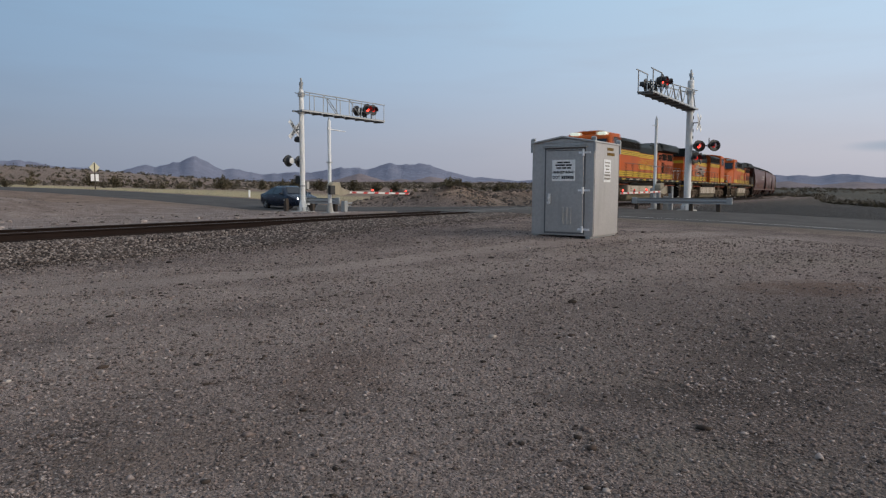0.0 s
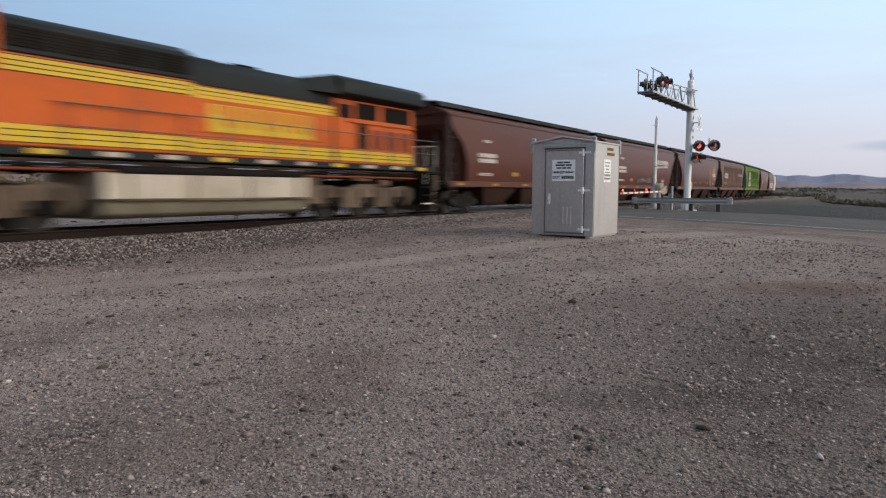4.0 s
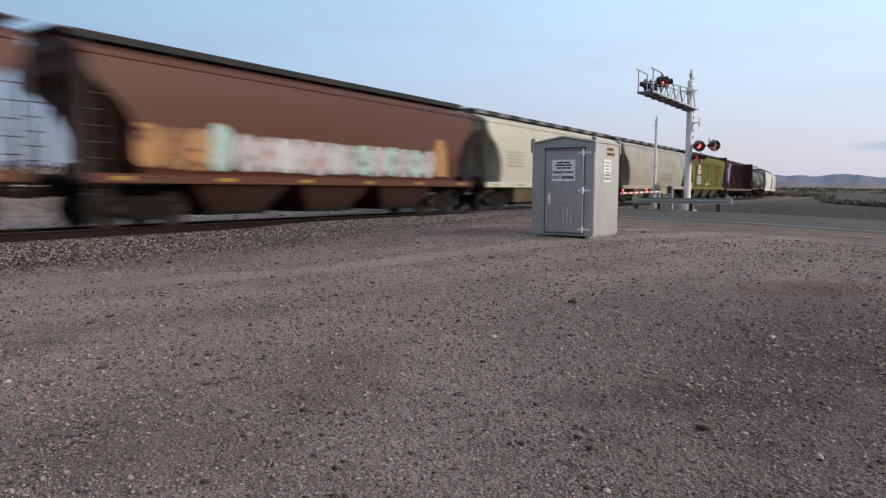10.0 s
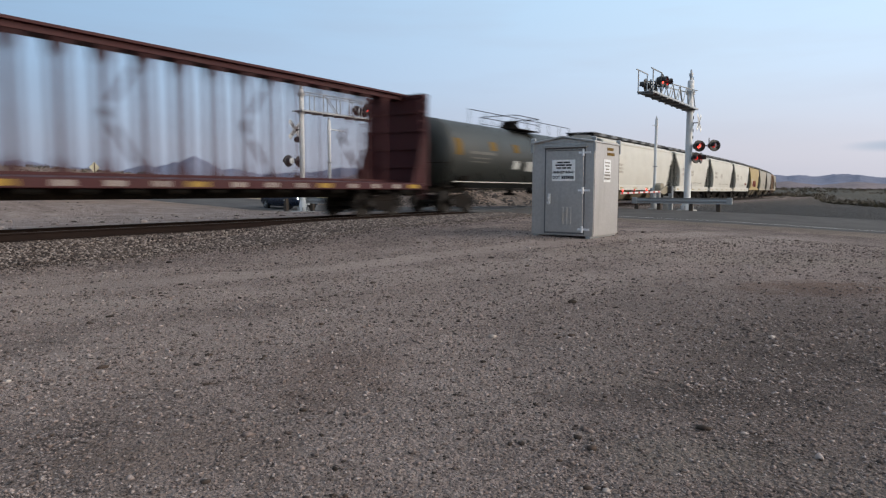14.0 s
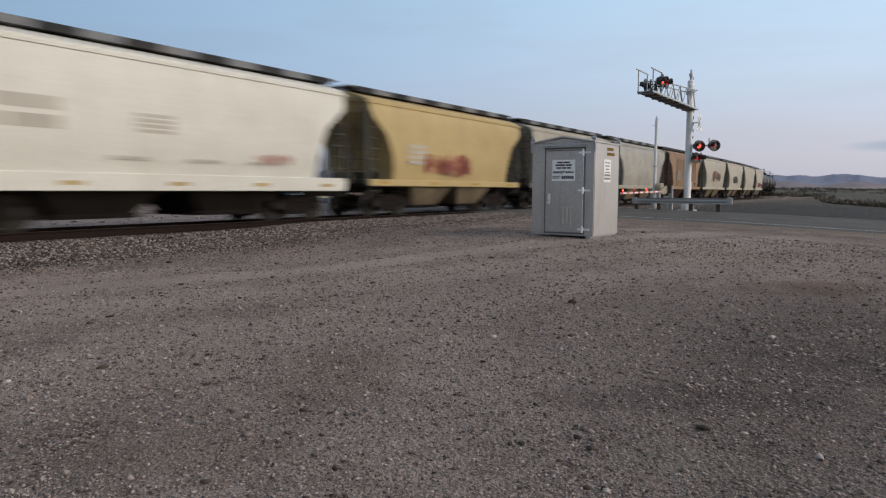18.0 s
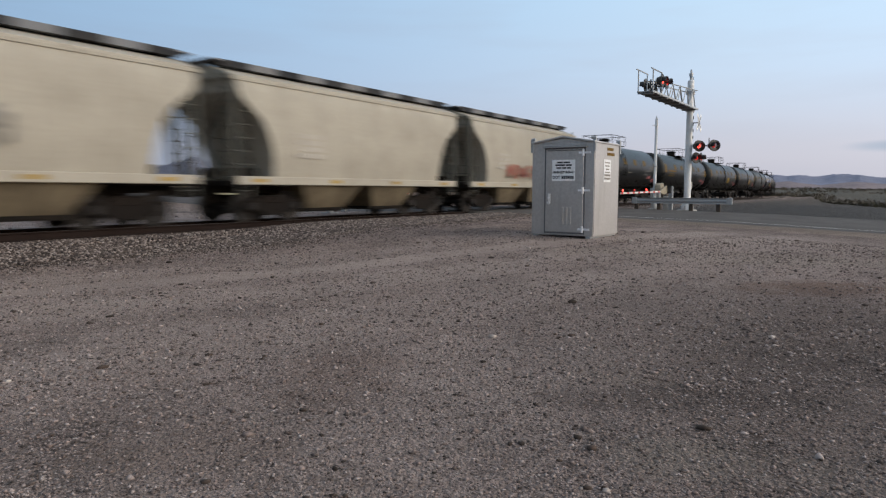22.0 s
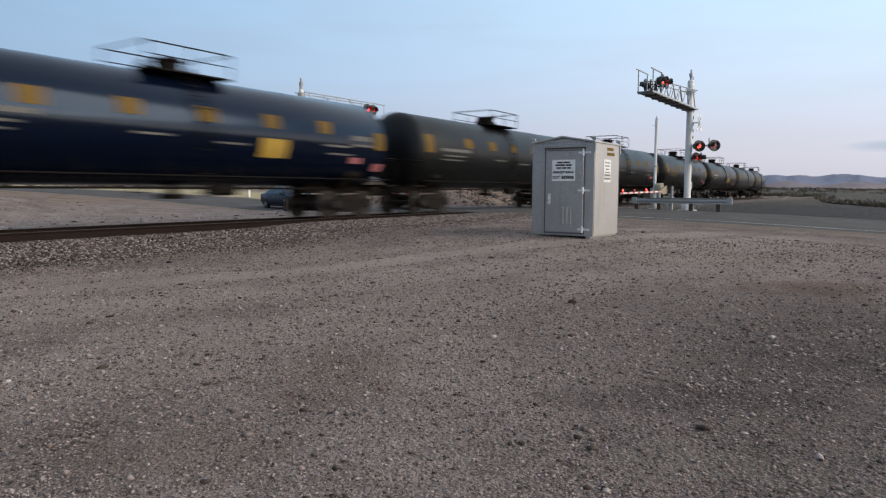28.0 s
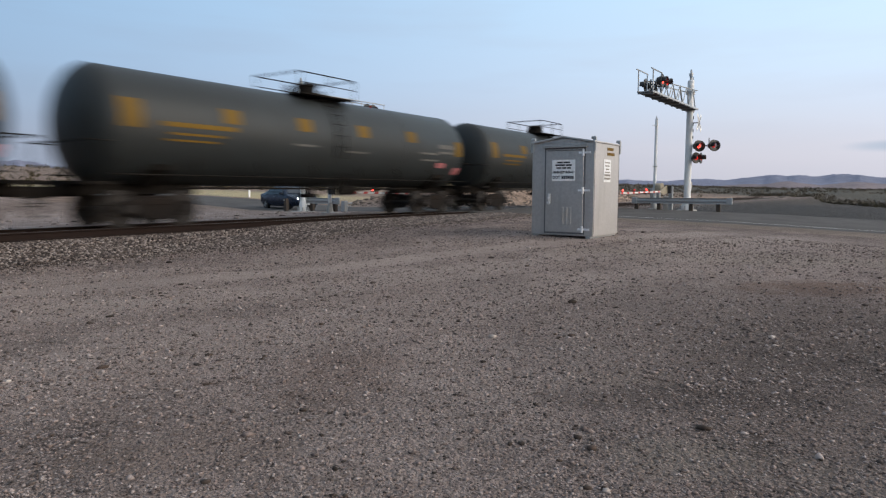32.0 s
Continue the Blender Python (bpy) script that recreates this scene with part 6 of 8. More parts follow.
M_tankgr = painted("grey_tank_paint", (0.027, 0.031, 0.032), 0.45, dirt=(0.02, 0.02, 0.018), dirty=0.5, streak=0.5, bumpy=0.03, spec=0.22)
M_tankolive = painted("grey_green_tank_paint", (0.022, 0.026, 0.024), 0.5, dirt=(0.03, 0.028, 0.025), dirty=0.4, streak=0.35, bumpy=0.04)
M_ochre = painted("ochre_faded_green_paint", (0.130, 0.100, 0.012), 0.6, dirt=(0.11, 0.095, 0.012), dirty=0.5, streak=0.6, bumpy=0.06, spec=0.15)
# end frames and sheets: colours darkened for the shade inside the car ends
M_cage = painted("grimy_shaded_end_brown", (0.026, 0.013, 0.011), 0.7, dirty=0.4)
M_cagew = painted("shaded_grey_end_frame", (0.095, 0.093, 0.080), 0.75, dirt=(0.045, 0.042, 0.034), dirty=0.6, spec=0.15)
M_greenend = painted("dark_green_end", (0.03, 0.075, 0.06), 0.6, dirty=0.3)
# maroon paint, darkened like the other bays for underside shade
M_maroon_bay = painted("maroon_bay", (0.048, 0.010, 0.008), 0.7, dirt=(0.03, 0.015, 0.012), dirty=0.5, spec=0.15)

locomotive(-21.5, "orange and dark grey diesel locomotive leading the train with lit headlights", lit=True)
locomotive(0.65, "orange diesel locomotive with weathered emblem running long hood first", reverse=True, worn=True)
locomotive(22.4, "orange diesel locomotive coupled third in the train")

M_tanemb = painted("rubbed_tan_paint", (0.27, 0.195, 0.130), 0.6, dirt=(0.10, 0.05, 0.033), dirty=0.6, streak=0.5, bumpy=0, spec=0.15)
E0 = 1.60      # side skin offset for curved bodies


def brown_marks(t, half, seed, logo=True):
    bars(t, "reporting_marks", M_mark, half - 4.7, half - 3.1, 2.15, 2.62, E0, 2, seed, "white unreadable reporting marks")
    bars(t, "small_writing", M_mark, half - 4.4, half - 3.2, 1.60, 1.74, 1.555, 2, seed + 1)
    bars(t, "small_writing", M_mark, half - 4.2, half - 3.5, 3.05, 3.2, 1.59, 1, seed + 5)
    if logo:
        for side in (1, -1):
            x0 = -half + 3.0
            flip = (lambda pp: pp) if side == 1 else (lambda pp: [(-a, b) for a, b in pp])
            ys = sorted((side * (E0 - 0.03), side * (E0 + 0.008)))
            for k in range(9):
                a0 = x0 + 0.40 * k
                part("emblem_letter", Shape().prism(flip([(a0, 2.98), (a0 + 0.33, 2.98), (a0 + 0.39, 3.30), (a0 + 0.06, 3.30)]), "y", *ys), M_mark, t, "white slanted emblem block")
            part("emblem_swoosh", Shape().prism(flip([(x0 + 0.2, 2.92), (x0 + 3.9, 2.78), (x0 + 4.0, 2.64), (x0 - 0.1, 2.80)]), "y", *ys), M_mark, t, "white slanted emblem block")
    r = random.Random(seed)
    for k in range(4):
        x = -half + 3 + k * 2.7 + r.random()
        bars(t, "stencil", M_reflect if k % 2 else M_mark, x, x + r.uniform(0.4, 0.7), 1.62, 1.82, 1.56, 3, seed + k)


def block_emblem(t, x0, x1, z0, z1, y):
    """White monogram-like mark as two leaning blocks with notches."""
    w, hh = x1 - x0, z1 - z0
    for pts in ([(0.12, 0.0), (0.80, 0.0), (1.0, 0.14), (0.94, 0.46), (0.70, 0.46), (0.58, 0.30), (0.50, 0.46), (0.05, 0.46), (0.22, 0.26)],
                [(0.0, 1.0), (0.86, 1.0), (1.0, 0.86), (0.86, 0.74), (0.98, 0.62), (0.90, 0.52), (0.16, 0.52), (0.24, 0.76)]):
        part("emblem", Shape().prism([(x1 - a * w, z0 + b * hh) for a, b in pts], "y", y - 0.02, y + 0.008), M_mark, t, "white block emblem")


h = hopper_car(43.8, 18.1, M_brown, "brown three-bay covered grain hopper with white emblem", end_mat=M_cage)
brown_marks(h, 9.35, 1)
h = hopper_car(61.9, 17.7, M_brown, "brown three-bay covered grain hopper with scrawled graffiti", end_mat=M_cage)
brown_marks(h, 9.05, 2)
scrawl(h, (M_dk_graf,), -1.5, 1.8, 1.5, 1.95, 1.57, 12, "pale sprayed scrawl")
h = hopper_car(79.6, 18.1, M_brown, "brown covered grain hopper with a round tan emblem", end_mat=M_cage)
brown_marks(h, 9.3, 3, logo=False)
for side in (1, -1):
    part("round_emblem", Shape().lathe([(side * (E0 - 0.03), 0.75), (side * (E0 + 0.008), 0.75)], 22, "y").moved(pose(-side * 6.0, 0, 2.7)), M_tanemb, h, "round tan emblem on the side")
    part("emblem_bar", Shape().box(*sorted((-side * 5.5, -side * 6.4)), *sorted((side * (E0 - 0.02), side * (E0 + 0.014))), 2.4, 2.7), M_mark, h)
part("worn_patch", Shape().prism([(-3.95, 1.5), (-4.45, 1.48), (-4.5, 2.2), (-4.75, 2.85), (-4.3, 3.05), (-3.6, 2.95), (-3.55, 2.75), (-3.95, 2.55)], "y", E0 - 0.02, E0 + 0.008), M_tanemb, h, "rubbed pale patch in the paint")
h = hopper_car(97.7, 18.2, M_brown2, "faded red ribbed covered hopper with maroon bays", ribs=14, under=M_maroon_bay, end_mat=M_cage, curved=False)
bars(h, "reporting_marks", M_mark, 4.2, 6.4, 2.35, 2.95, 1.63, 2, 31, "white unreadable reporting marks")
bars(h, "wordmark", M_mark, -6.2, -3.0, 2.72, 3.0, 1.60, 2, 32)
patch(h, "yellow_panel", M_reflect, 5.4, 6.4, 1.75, 1.95, 1.63)
h = hopper_car(115.9, 18.3, M_green, "leaf-green ribbed covered hopper with a white block emblem", ribs=14, end_mat=M_greenend, curved=False)
block_emblem(h, 3.9, 5.5, 2.45, 3.45, 1.635)
bars(h, "reporting_marks", M_mark, 3.6, 5.6, 1.55, 2.35, 1.635, 3, 33, "white unreadable reporting marks")
bars(h, "small_writing", M_mark, -7.0, -6.2, 1.5, 1.75, 1.635, 2, 34)
h = hopper_car(134.2, 17.0, M_brown, "brown covered grain hopper with white lettering blocks", end_mat=M_cage)
brown_marks(h, 8.55, 4)
h = hopper_car(151.2, 18.1, M_brown, "brown covered hopper with a long pale graffiti band", end_mat=M_cage)
fat_letters(h, (M_tan_graf, M_ochre_graf), (M_brown, M_patch), 5.2, 7.3, 1.45, 2.55, E0, 51, "ochre sprayed letter")
fat_letters(h, (M_teal,), (M_lilac_graf,), 4.35, 5.2, 1.45, 2.7, E0, 52, "pale mint sprayed letter")
fat_letters(h, (M_lilac_graf, M_lilac_graf, M_pale_graf), (M_dk_graf, M_red_graf, M_teal), -0.6, 4.3, 1.42, 2.5, E0, 53, "pale lilac sprayed letter")
fat_letters(h, (M_teal, M_lilac_graf), (M_dk_graf,), -5.5, -0.6, 1.42, 2.5, E0, 54, "pale sprayed letter")
part("graffiti_blot", Shape().prism([(-5.4, 1.5), (-5.35, 2.6), (-5.6, 2.95), (-6.0, 2.95), (-6.2, 2.55), (-6.3, 1.5)], "y", E0 - 0.02, E0 + 0.016), M_tan_graf, h, "tan sprayed blot")
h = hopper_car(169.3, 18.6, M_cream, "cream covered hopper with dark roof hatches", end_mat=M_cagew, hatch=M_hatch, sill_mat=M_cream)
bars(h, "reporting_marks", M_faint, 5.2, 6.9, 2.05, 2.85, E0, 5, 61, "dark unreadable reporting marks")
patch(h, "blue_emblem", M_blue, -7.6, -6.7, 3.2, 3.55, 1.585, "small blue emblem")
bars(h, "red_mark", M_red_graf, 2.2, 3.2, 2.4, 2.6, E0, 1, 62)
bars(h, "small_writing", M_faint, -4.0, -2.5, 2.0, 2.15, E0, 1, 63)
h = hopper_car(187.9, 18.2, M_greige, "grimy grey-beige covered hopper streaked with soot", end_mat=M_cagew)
bars(h, "reporting_marks", M_faint, 4.9, 6.6, 2.0, 2.6, E0, 4, 64)
bars(h, "faded_writing", M_dk_graf, -3.8, -1.2, 1.8, 2.4, E0, 2, 65)
h = hopper_car(206.1, 18.0, M_olive, "faded olive-green ribbed covered hopper with white block emblem", ribs=14, end_mat=M_greenend, curved=False)
block_emblem(h, 4.1, 5.7, 2.55, 3.4, 1.635)
bars(h, "reporting_marks", M_mark, 4.0, 5.8, 1.55, 2.4, 1.635, 4, 66)
patch(h, "white_panel", M_mark, 0.5, 1.6, 1.5, 1.75, 1.60)
patch(h, "repainted_panel", M_green, -1.0, 0.0, 1.42, 3.6, 1.54, "fresher green panel in the faded side")
patch(h, "faded_panel", M_ochre, -2.1, -1.05, 1.42, 3.6, 1.54, "ochre-faded panel in the side")
patch(h, "faded_panel", M_ochre, -6.3, -4.6, 1.42, 3.6, 1.54, "ochre-faded panel in the side")
centrebeam_car(224.1, 23.6)
h = tank_car(247.7, 17.9, M_tankolive, "dark grey-green tank car with sprayed scrawls and a top walk", streaks=3)
part("top_walk_rail", Shape().rod((-5.6, 0.9, 4.55), (5.6, 0.9, 4.55), 0.018, 6), M_under, h)
for k in range(9):
    part("rail_post", Shape().rod((-5.6 + k * 1.4, 0.9, 3.6), (-5.6 + k * 1.4, 0.9, 4.55), 0.016, 6), M_under, h)
h = hopper_car(265.6, 17.4, M_wht, "white covered hopper with a pale deep side sill", end_mat=M_cagew, sill_mat=M_wht, sill=0.3)
bars(h, "reporting_marks", M_faint, 4.4, 6.0, 2.1, 2.8, E0, 3, 71)
for k in range(3):
    h = hopper_car(283.0 + 13.8 * k, 13.8, M_wht, "white covered hopper with a deep side sill and black underframe", bays=2, deep=True, sill=0.38, end_mat=M_cagew, under=M_under, sill_mat=M_wht)
    bars(h, "reporting_marks", M_faint, 3.0, 4.4, 2.2, 3.0, E0, 2, 72 + k, "grey unreadable reporting marks")
    bars(h, "round_mark", M_faint, 0.2, 1.2, 2.3, 2.8, E0, 4, 75 + k)
    for x0, x1 in ((-3.4, -2.2), (-1.2, -0.2), (0.9, 1.9)):
        bars(h, "small_writing", M_faint, x0, x1, 1.64, 1.76, 1.56, 1, 78 + k)
    if k == 2:
        scrawl(h, (M_red_graf,), -3.8, -2.6, 1.7, 2.0, 1.58, 81, "faint red scrawl")
CEM = ((M_tancar, "tan two-bay cement hopper with red graffiti"), (M_cream2, "cream two-bay cement hopper with a grey stencil panel"),
       (M_greige, "grimy grey two-bay cement hopper"), (M_rusty, "rust-tan two-bay cement hopper with ribbed sides"),
       (M_cream2, "cream two-bay cement hopper with faded dark graffiti"), (M_cream2, "cream two-bay cement hopper with sprayed letters"),
       (M_cream2, "cream two-bay cement hopper"), (M_cream2, "cream two-bay cement hopper with orange scrawls"))
for k, (mt, lb) in enumerate(CEM):
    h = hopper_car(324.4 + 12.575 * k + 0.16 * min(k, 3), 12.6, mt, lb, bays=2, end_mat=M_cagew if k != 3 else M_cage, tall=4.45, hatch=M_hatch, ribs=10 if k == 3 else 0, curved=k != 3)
    bars(h, "reporting_marks", M_faint if k != 3 else M_dk_graf, 2.3, 3.5, 1.9, 2.7, E0 + (0.04 if k == 3 else 0), 4, 90 + k)
    if k == 0:
        scrawl(h, (M_red_graf, M_rust_graf, M_red_graf), -0.9, 2.1, 1.55, 2.4, E0, 100, "blurred red graffiti")
    if k == 1:
        patch(h, "stencil_panel", M_dk_graf, -1.6, -0.4, 1.7, 2.1, E0, "grey stencil panel")
    if k == 2:
        bars(h, "small_writing", M_faint, 0.2, 1.0, 2.8, 3.2, E0, 3, 101)
    if k == 4:
        scrawl(h, (M_sage_graf, M_faint, M_pinkish_graf), -2.2, 1.9, 1.9, 3.0, E0, 102, "faded green and pink graffiti", 1.3)
    if k == 5:
        scrawl(h, (M_markdark, M_dk_graf), -1.2, 1.6, 1.8, 2.7, E0, 103, "black sprayed letters")
    if k == 7:
        scrawl(h, (M_pinkish_graf, M_sage_graf, M_red_graf), -0.4, 2.6, 1.55, 2.2, E0, 104, "faded orange scrawl", 1.2)
        scrawl(h, (M_pinkish_graf, M_red_graf), -3.0, -1.4, 1.6, 2.1, E0, 105, "faded orange scrawl", 1.2)
TANKS = ((M_tankblk, "black tank car with amber squares and white lettering", {}),
         (M_tankblk, "black tank car with amber squares and orange lettering lines", {"big_mark": M_patch}),
         (M_tankblk, "black tank car with white lettering and a yellow panel", {"yellow": True}),
         (M_tankblk, "black tank car with white lettering and scattered yellow marks", {"yellow": True}),
         (M_tankgr, "grey tank car with pale markings", {}),
         (M_tankblue, "glossy blue-black tank car with a yellow warning panel", {"yellow": True}),
         (M_tankblk, "black tank car with amber squares and thin white marks", {}),
         (M_tankblk, "black tank car with orange lettering lines", {"big_mark": M_patch}),
         (M_tankblk, "black tank car with orange lettering and pink placards", {"big_mark": M_patch}),
         (M_tankblk, "black tank car with faint markings and a small yellow panel", {"big_mark": M_dk_graf, "patches": 3, "yellow": True}),
         (M_tankgr, "grey-green tank car with orange lettering and a small yellow panel", {"big_mark": M_patch, "patches": 4}),
         (M_tankgr, "grey-green tank car at the end of the train", {"big_mark": M_patch, "patches": 4}))
FRONTS = (425.1, 442.5, 459.8, 477.7, 495.6, 513.5, 531.3, 548.4, 565.6, 582.8, 600.4, 618.2, 635.8)
for k, (mt, lb, kw) in enumerate(TANKS):
    tank_car(FRONTS[k], FRONTS[k + 1] - FRONTS[k], mt, lb, **kw)

# ---------------------------------------------------------------- signal bungalow
bung = thing("signal_bungalow", stand(-9.42, -10.58, -0.17), "silver aluminium railway signal bungalow with a closed door and white signs", "equipment cabinet")
BW, BD, BH = 1.60, 1.66, 2.27
M_alu = painted("bright_zinc_fitting", (0.85, 0.85, 0.86), 0.4, 0.3, dirty=0.2, streak=0.2, bumpy=0)
M_seam = painted("shadowed_seam", (0.16, 0.16, 0.165), 0.6, 0.3, dirty=0.2)
part("shell", Shape().box(0, BD, 0, BW, 0.055, BH), M_box, bung, "brushed aluminium walls", bevel=0.012)
for y in (0.12, BW - 0.12):
    part("skid", Shape().box(-0.02, BD + 0.02, y - 0.06, y + 0.06, 0.0, 0.055), M_galv, bung, bevel=0.008)
part("roof", Shape().prism([(-0.025, BH - 0.02), (-0.025, BH + 0.02), (BW / 2, BH + 0.16), (BW + 0.025, BH + 0.02), (BW + 0.025, BH - 0.02), (BW / 2, BH + 0.115)], "x", -0.06, BD + 0.03), M_box, bung, "shallow gabled metal roof", bevel=0.008)
part("gable", Shape().prism([(0.02, BH), (BW / 2, BH + 0.1), (BW - 0.02, BH)], "x", 0.0, 0.02), M_box, bung)
door = part("door", Shape().box(-0.028, 0.004, 0.44, 1.40, 0.14, 2.12), M_box, bung, "flush aluminium door", bevel=0.008, m=pose(0, -0.18, 0))
fr = Shape()
for a in ((0.40, 0.44, 0.10, 2.16), (1.40, 1.44, 0.10, 2.16), (0.40, 1.44, 2.12, 2.16), (0.40, 1.44, 0.10, 0.14)):
    fr.box(-0.014, 0.002, *a)
part("door_frame", fr, M_seam, bung, m=pose(0, -0.18, 0))
part("drip_cap", Shape().prism([(-0.09, 2.15), (0.0, 2.20), (0.0, 2.15)], "y", 0.36, 1.48), M_box, bung, m=pose(0, -0.18, 0))
part("drip_cap", Shape().prism([(-0.05, 2.08), (0.0, 2.11), (0.0, 2.07)], "y", 0.48, 1.36), M_seam, bung, m=pose(0, -0.18, 0))
for z in (0.22, 1.14, 2.02):
    part("hinge", Shape().box(-0.045, -0.02, 0.27, 0.56, z - 0.024, z + 0.024).rod((-0.05, 0.44, z - 0.075), (-0.05, 0.44, z + 0.075), 0.03, 8), M_alu, door)
part("handle", Shape().box(-0.05, -0.025, 1.27, 1.33, 0.80, 1.06).rod((-0.06, 1.30, 0.86), (-0.09, 1.30, 0.98), 0.018, 8).rod((-0.05, 1.30, 0.84), (-0.085, 1.30, 0.84), 0.045, 10), M_alu, door, "steel latch with padlock", bevel=0.004)
for k in range(3):
    part("louvre", Shape().prism([(0.72 + k * 0.10, 0.32), (0.76 + k * 0.10, 0.32), (0.76 + k * 0.10, 0.74), (0.72 + k * 0.10, 0.74)], "x", -0.05, -0.026), M_box, door, bevel=0.01)
sgn = part("sign", Shape().box(-0.034, -0.027, 0.645, 1.235, 1.36, 1.86), M_signw, door, "white emergency contact sign", bevel=0.003)
FACE = Matrix(((0, 0, -1, 0), (-1, 0, 0, 0), (0, 1, 0, 0), (0, 0, 0, 1)))       # text plane facing local -x
for z, words in ((1.80, (0.14, 0.16)), (1.735, (0.24, 0.15)), (1.67, (0.12, 0.10, 0.09))):
    a = 0.94 + (sum(words) + 0.025 * (len(words) - 1)) / 2
    for w in words:
        part("text_bar", Shape().box(-0.037, -0.033, a - w, a, z - 0.018, z + 0.018), M_ink, sgn)
        a -= w + 0.025
lettering("HINKLEY ROAD", 0.078, M_ink, sgn, Matrix.Translation((-0.037, 0.94, 1.565)) @ FACE)
lettering("DOT", 0.088, M_ink, sgn, Matrix.Translation((-0.037, 1.12, 1.445)) @ FACE)
for a, b in ((0.68, 0.715), (0.725, 0.77), (0.78, 0.82), (0.83, 0.875), (0.885, 0.925), (0.935, 0.985)):
    part("text_bar", Shape().box(-0.037, -0.033, a, b, 1.41, 1.48), M_ink, sgn)
M_fade = painted("faded_sign_ink", (0.22, 0.20, 0.17), 0.6, dirty=0.3, streak=0.2, bumpy=0)
sgn2 = part("sign", Shape().box(0.58, 1.04, -0.010, -0.001, 1.34, 1.88), M_signw, bung, "white side sign with unreadable writing", bevel=0.003)
for k in range(6):
    w, big = (0.38, 0.05) if k < 2 else (0.22 + 0.05 * (k % 3), 0.03)
    part("text_bar", Shape().box(0.81 - w / 2, 0.81 + w / 2, -0.014, -0.009, 1.40 + k * 0.078, 1.40 + k * 0.078 + big), M_fade, sgn2)
for k in range(2):
    part("stencil", Shape().box(0.80, 1.30 - 0.08 * k, -0.006, -0.001, 1.98 + k * 0.12, 2.05 + k * 0.12), M_patch, bung, "worn tan stencilled writing")
for x, y in ((0.0, 0.03), (0.0, BW - 0.03), (BD, 0.03), (BD, BW - 0.03)):
    part("lifting_lug", Shape().box(x - 0.03, x + 0.03, y - 0.06 if y < 1 else y - 0.01, y + 0.01 if y < 1 else y + 0.06, BH - 0.22, BH + 0.09).rod((x, y - 0.05, BH + 0.09), (x, y + 0.05, BH + 0.09), 0.035, 8), M_galv, bung)
for x in (0.02, BD - 0.02):
    part("wall_seam", Shape().box(x - 0.008, x + 0.008, -0.005, 0.001, 0.12, BH - 0.06), M_seam, bung)

# ---------------------------------------------------------------- crossing signals


def flasher(parent, x, y, z, turn, lit):
    """One red light: target disc, hood and lens; faces local -y turned by so many degrees."""
    m = pose(x, y, z, 0, 0, turn)
    head = part("light_head", Shape().lathe([(-0.02, 0.30), (0.02, 0.30), (0.05, 0.22), (0.20, 0.17), (0.24, 0.08)], 22, "y"), M_black, parent, "black round signal target", m=m)
    part("back_cover", Shape().lathe([(0.235, 0.16), (0.262, 0.16), (0.28, 0.06)], 16, "y"), M_white, head)
    n = 14
    vs, fs = [], []
    for i in range(n + 1):
        a = math.pi * (-0.12 + 1.24 * i / n)
        for yy, rr in ((-0.02, 0.165), (-0.24, 0.172), (-0.24, 0.182), (-0.02, 0.178)):
            vs.append((rr * math.cos(a), yy, rr * math.sin(a)))
    for i in range(n):
        o, p = i * 4, i * 4 + 4
        fs += [(o, o + 1, p + 1, p), (o + 1, o + 2, p + 2, p + 1), (o + 2, o + 3, p + 3, p + 2)]
    part("hood", Shape().add(vs, fs), M_black, head)
    part("lens", Shape().lathe([(-0.075, 0.045), (-0.055, 0.09), (-0.02, 0.125), (-0.015, 0.125)], 18, "y"), lit, head, "glowing red lens" if lit is M_lens_on else "dark red lens")


def crossbuck(parent, x, y, z, turn):
    m = pose(x, y, z, 0, 0, turn)
    for a, word in ((45, "RAILROAD"), (-45, "CROSSING")):
        b = part("crossbuck_blade", Shape().box(-0.61, 0.61, -0.012 + (0.014 if a > 0 else 0), 0.0 + (0.014 if a > 0 else 0), -0.115, 0.115), M_signw, parent, "white crossbuck blade with black words", bevel=0.003, m=m @ pose(0, 0, 0, 0, -a, 0))
        lettering(word, 0.17, M_ink, b, pose(0, -0.016 + (0.014 if a > 0 else 0), 0, 90, 0, 0))


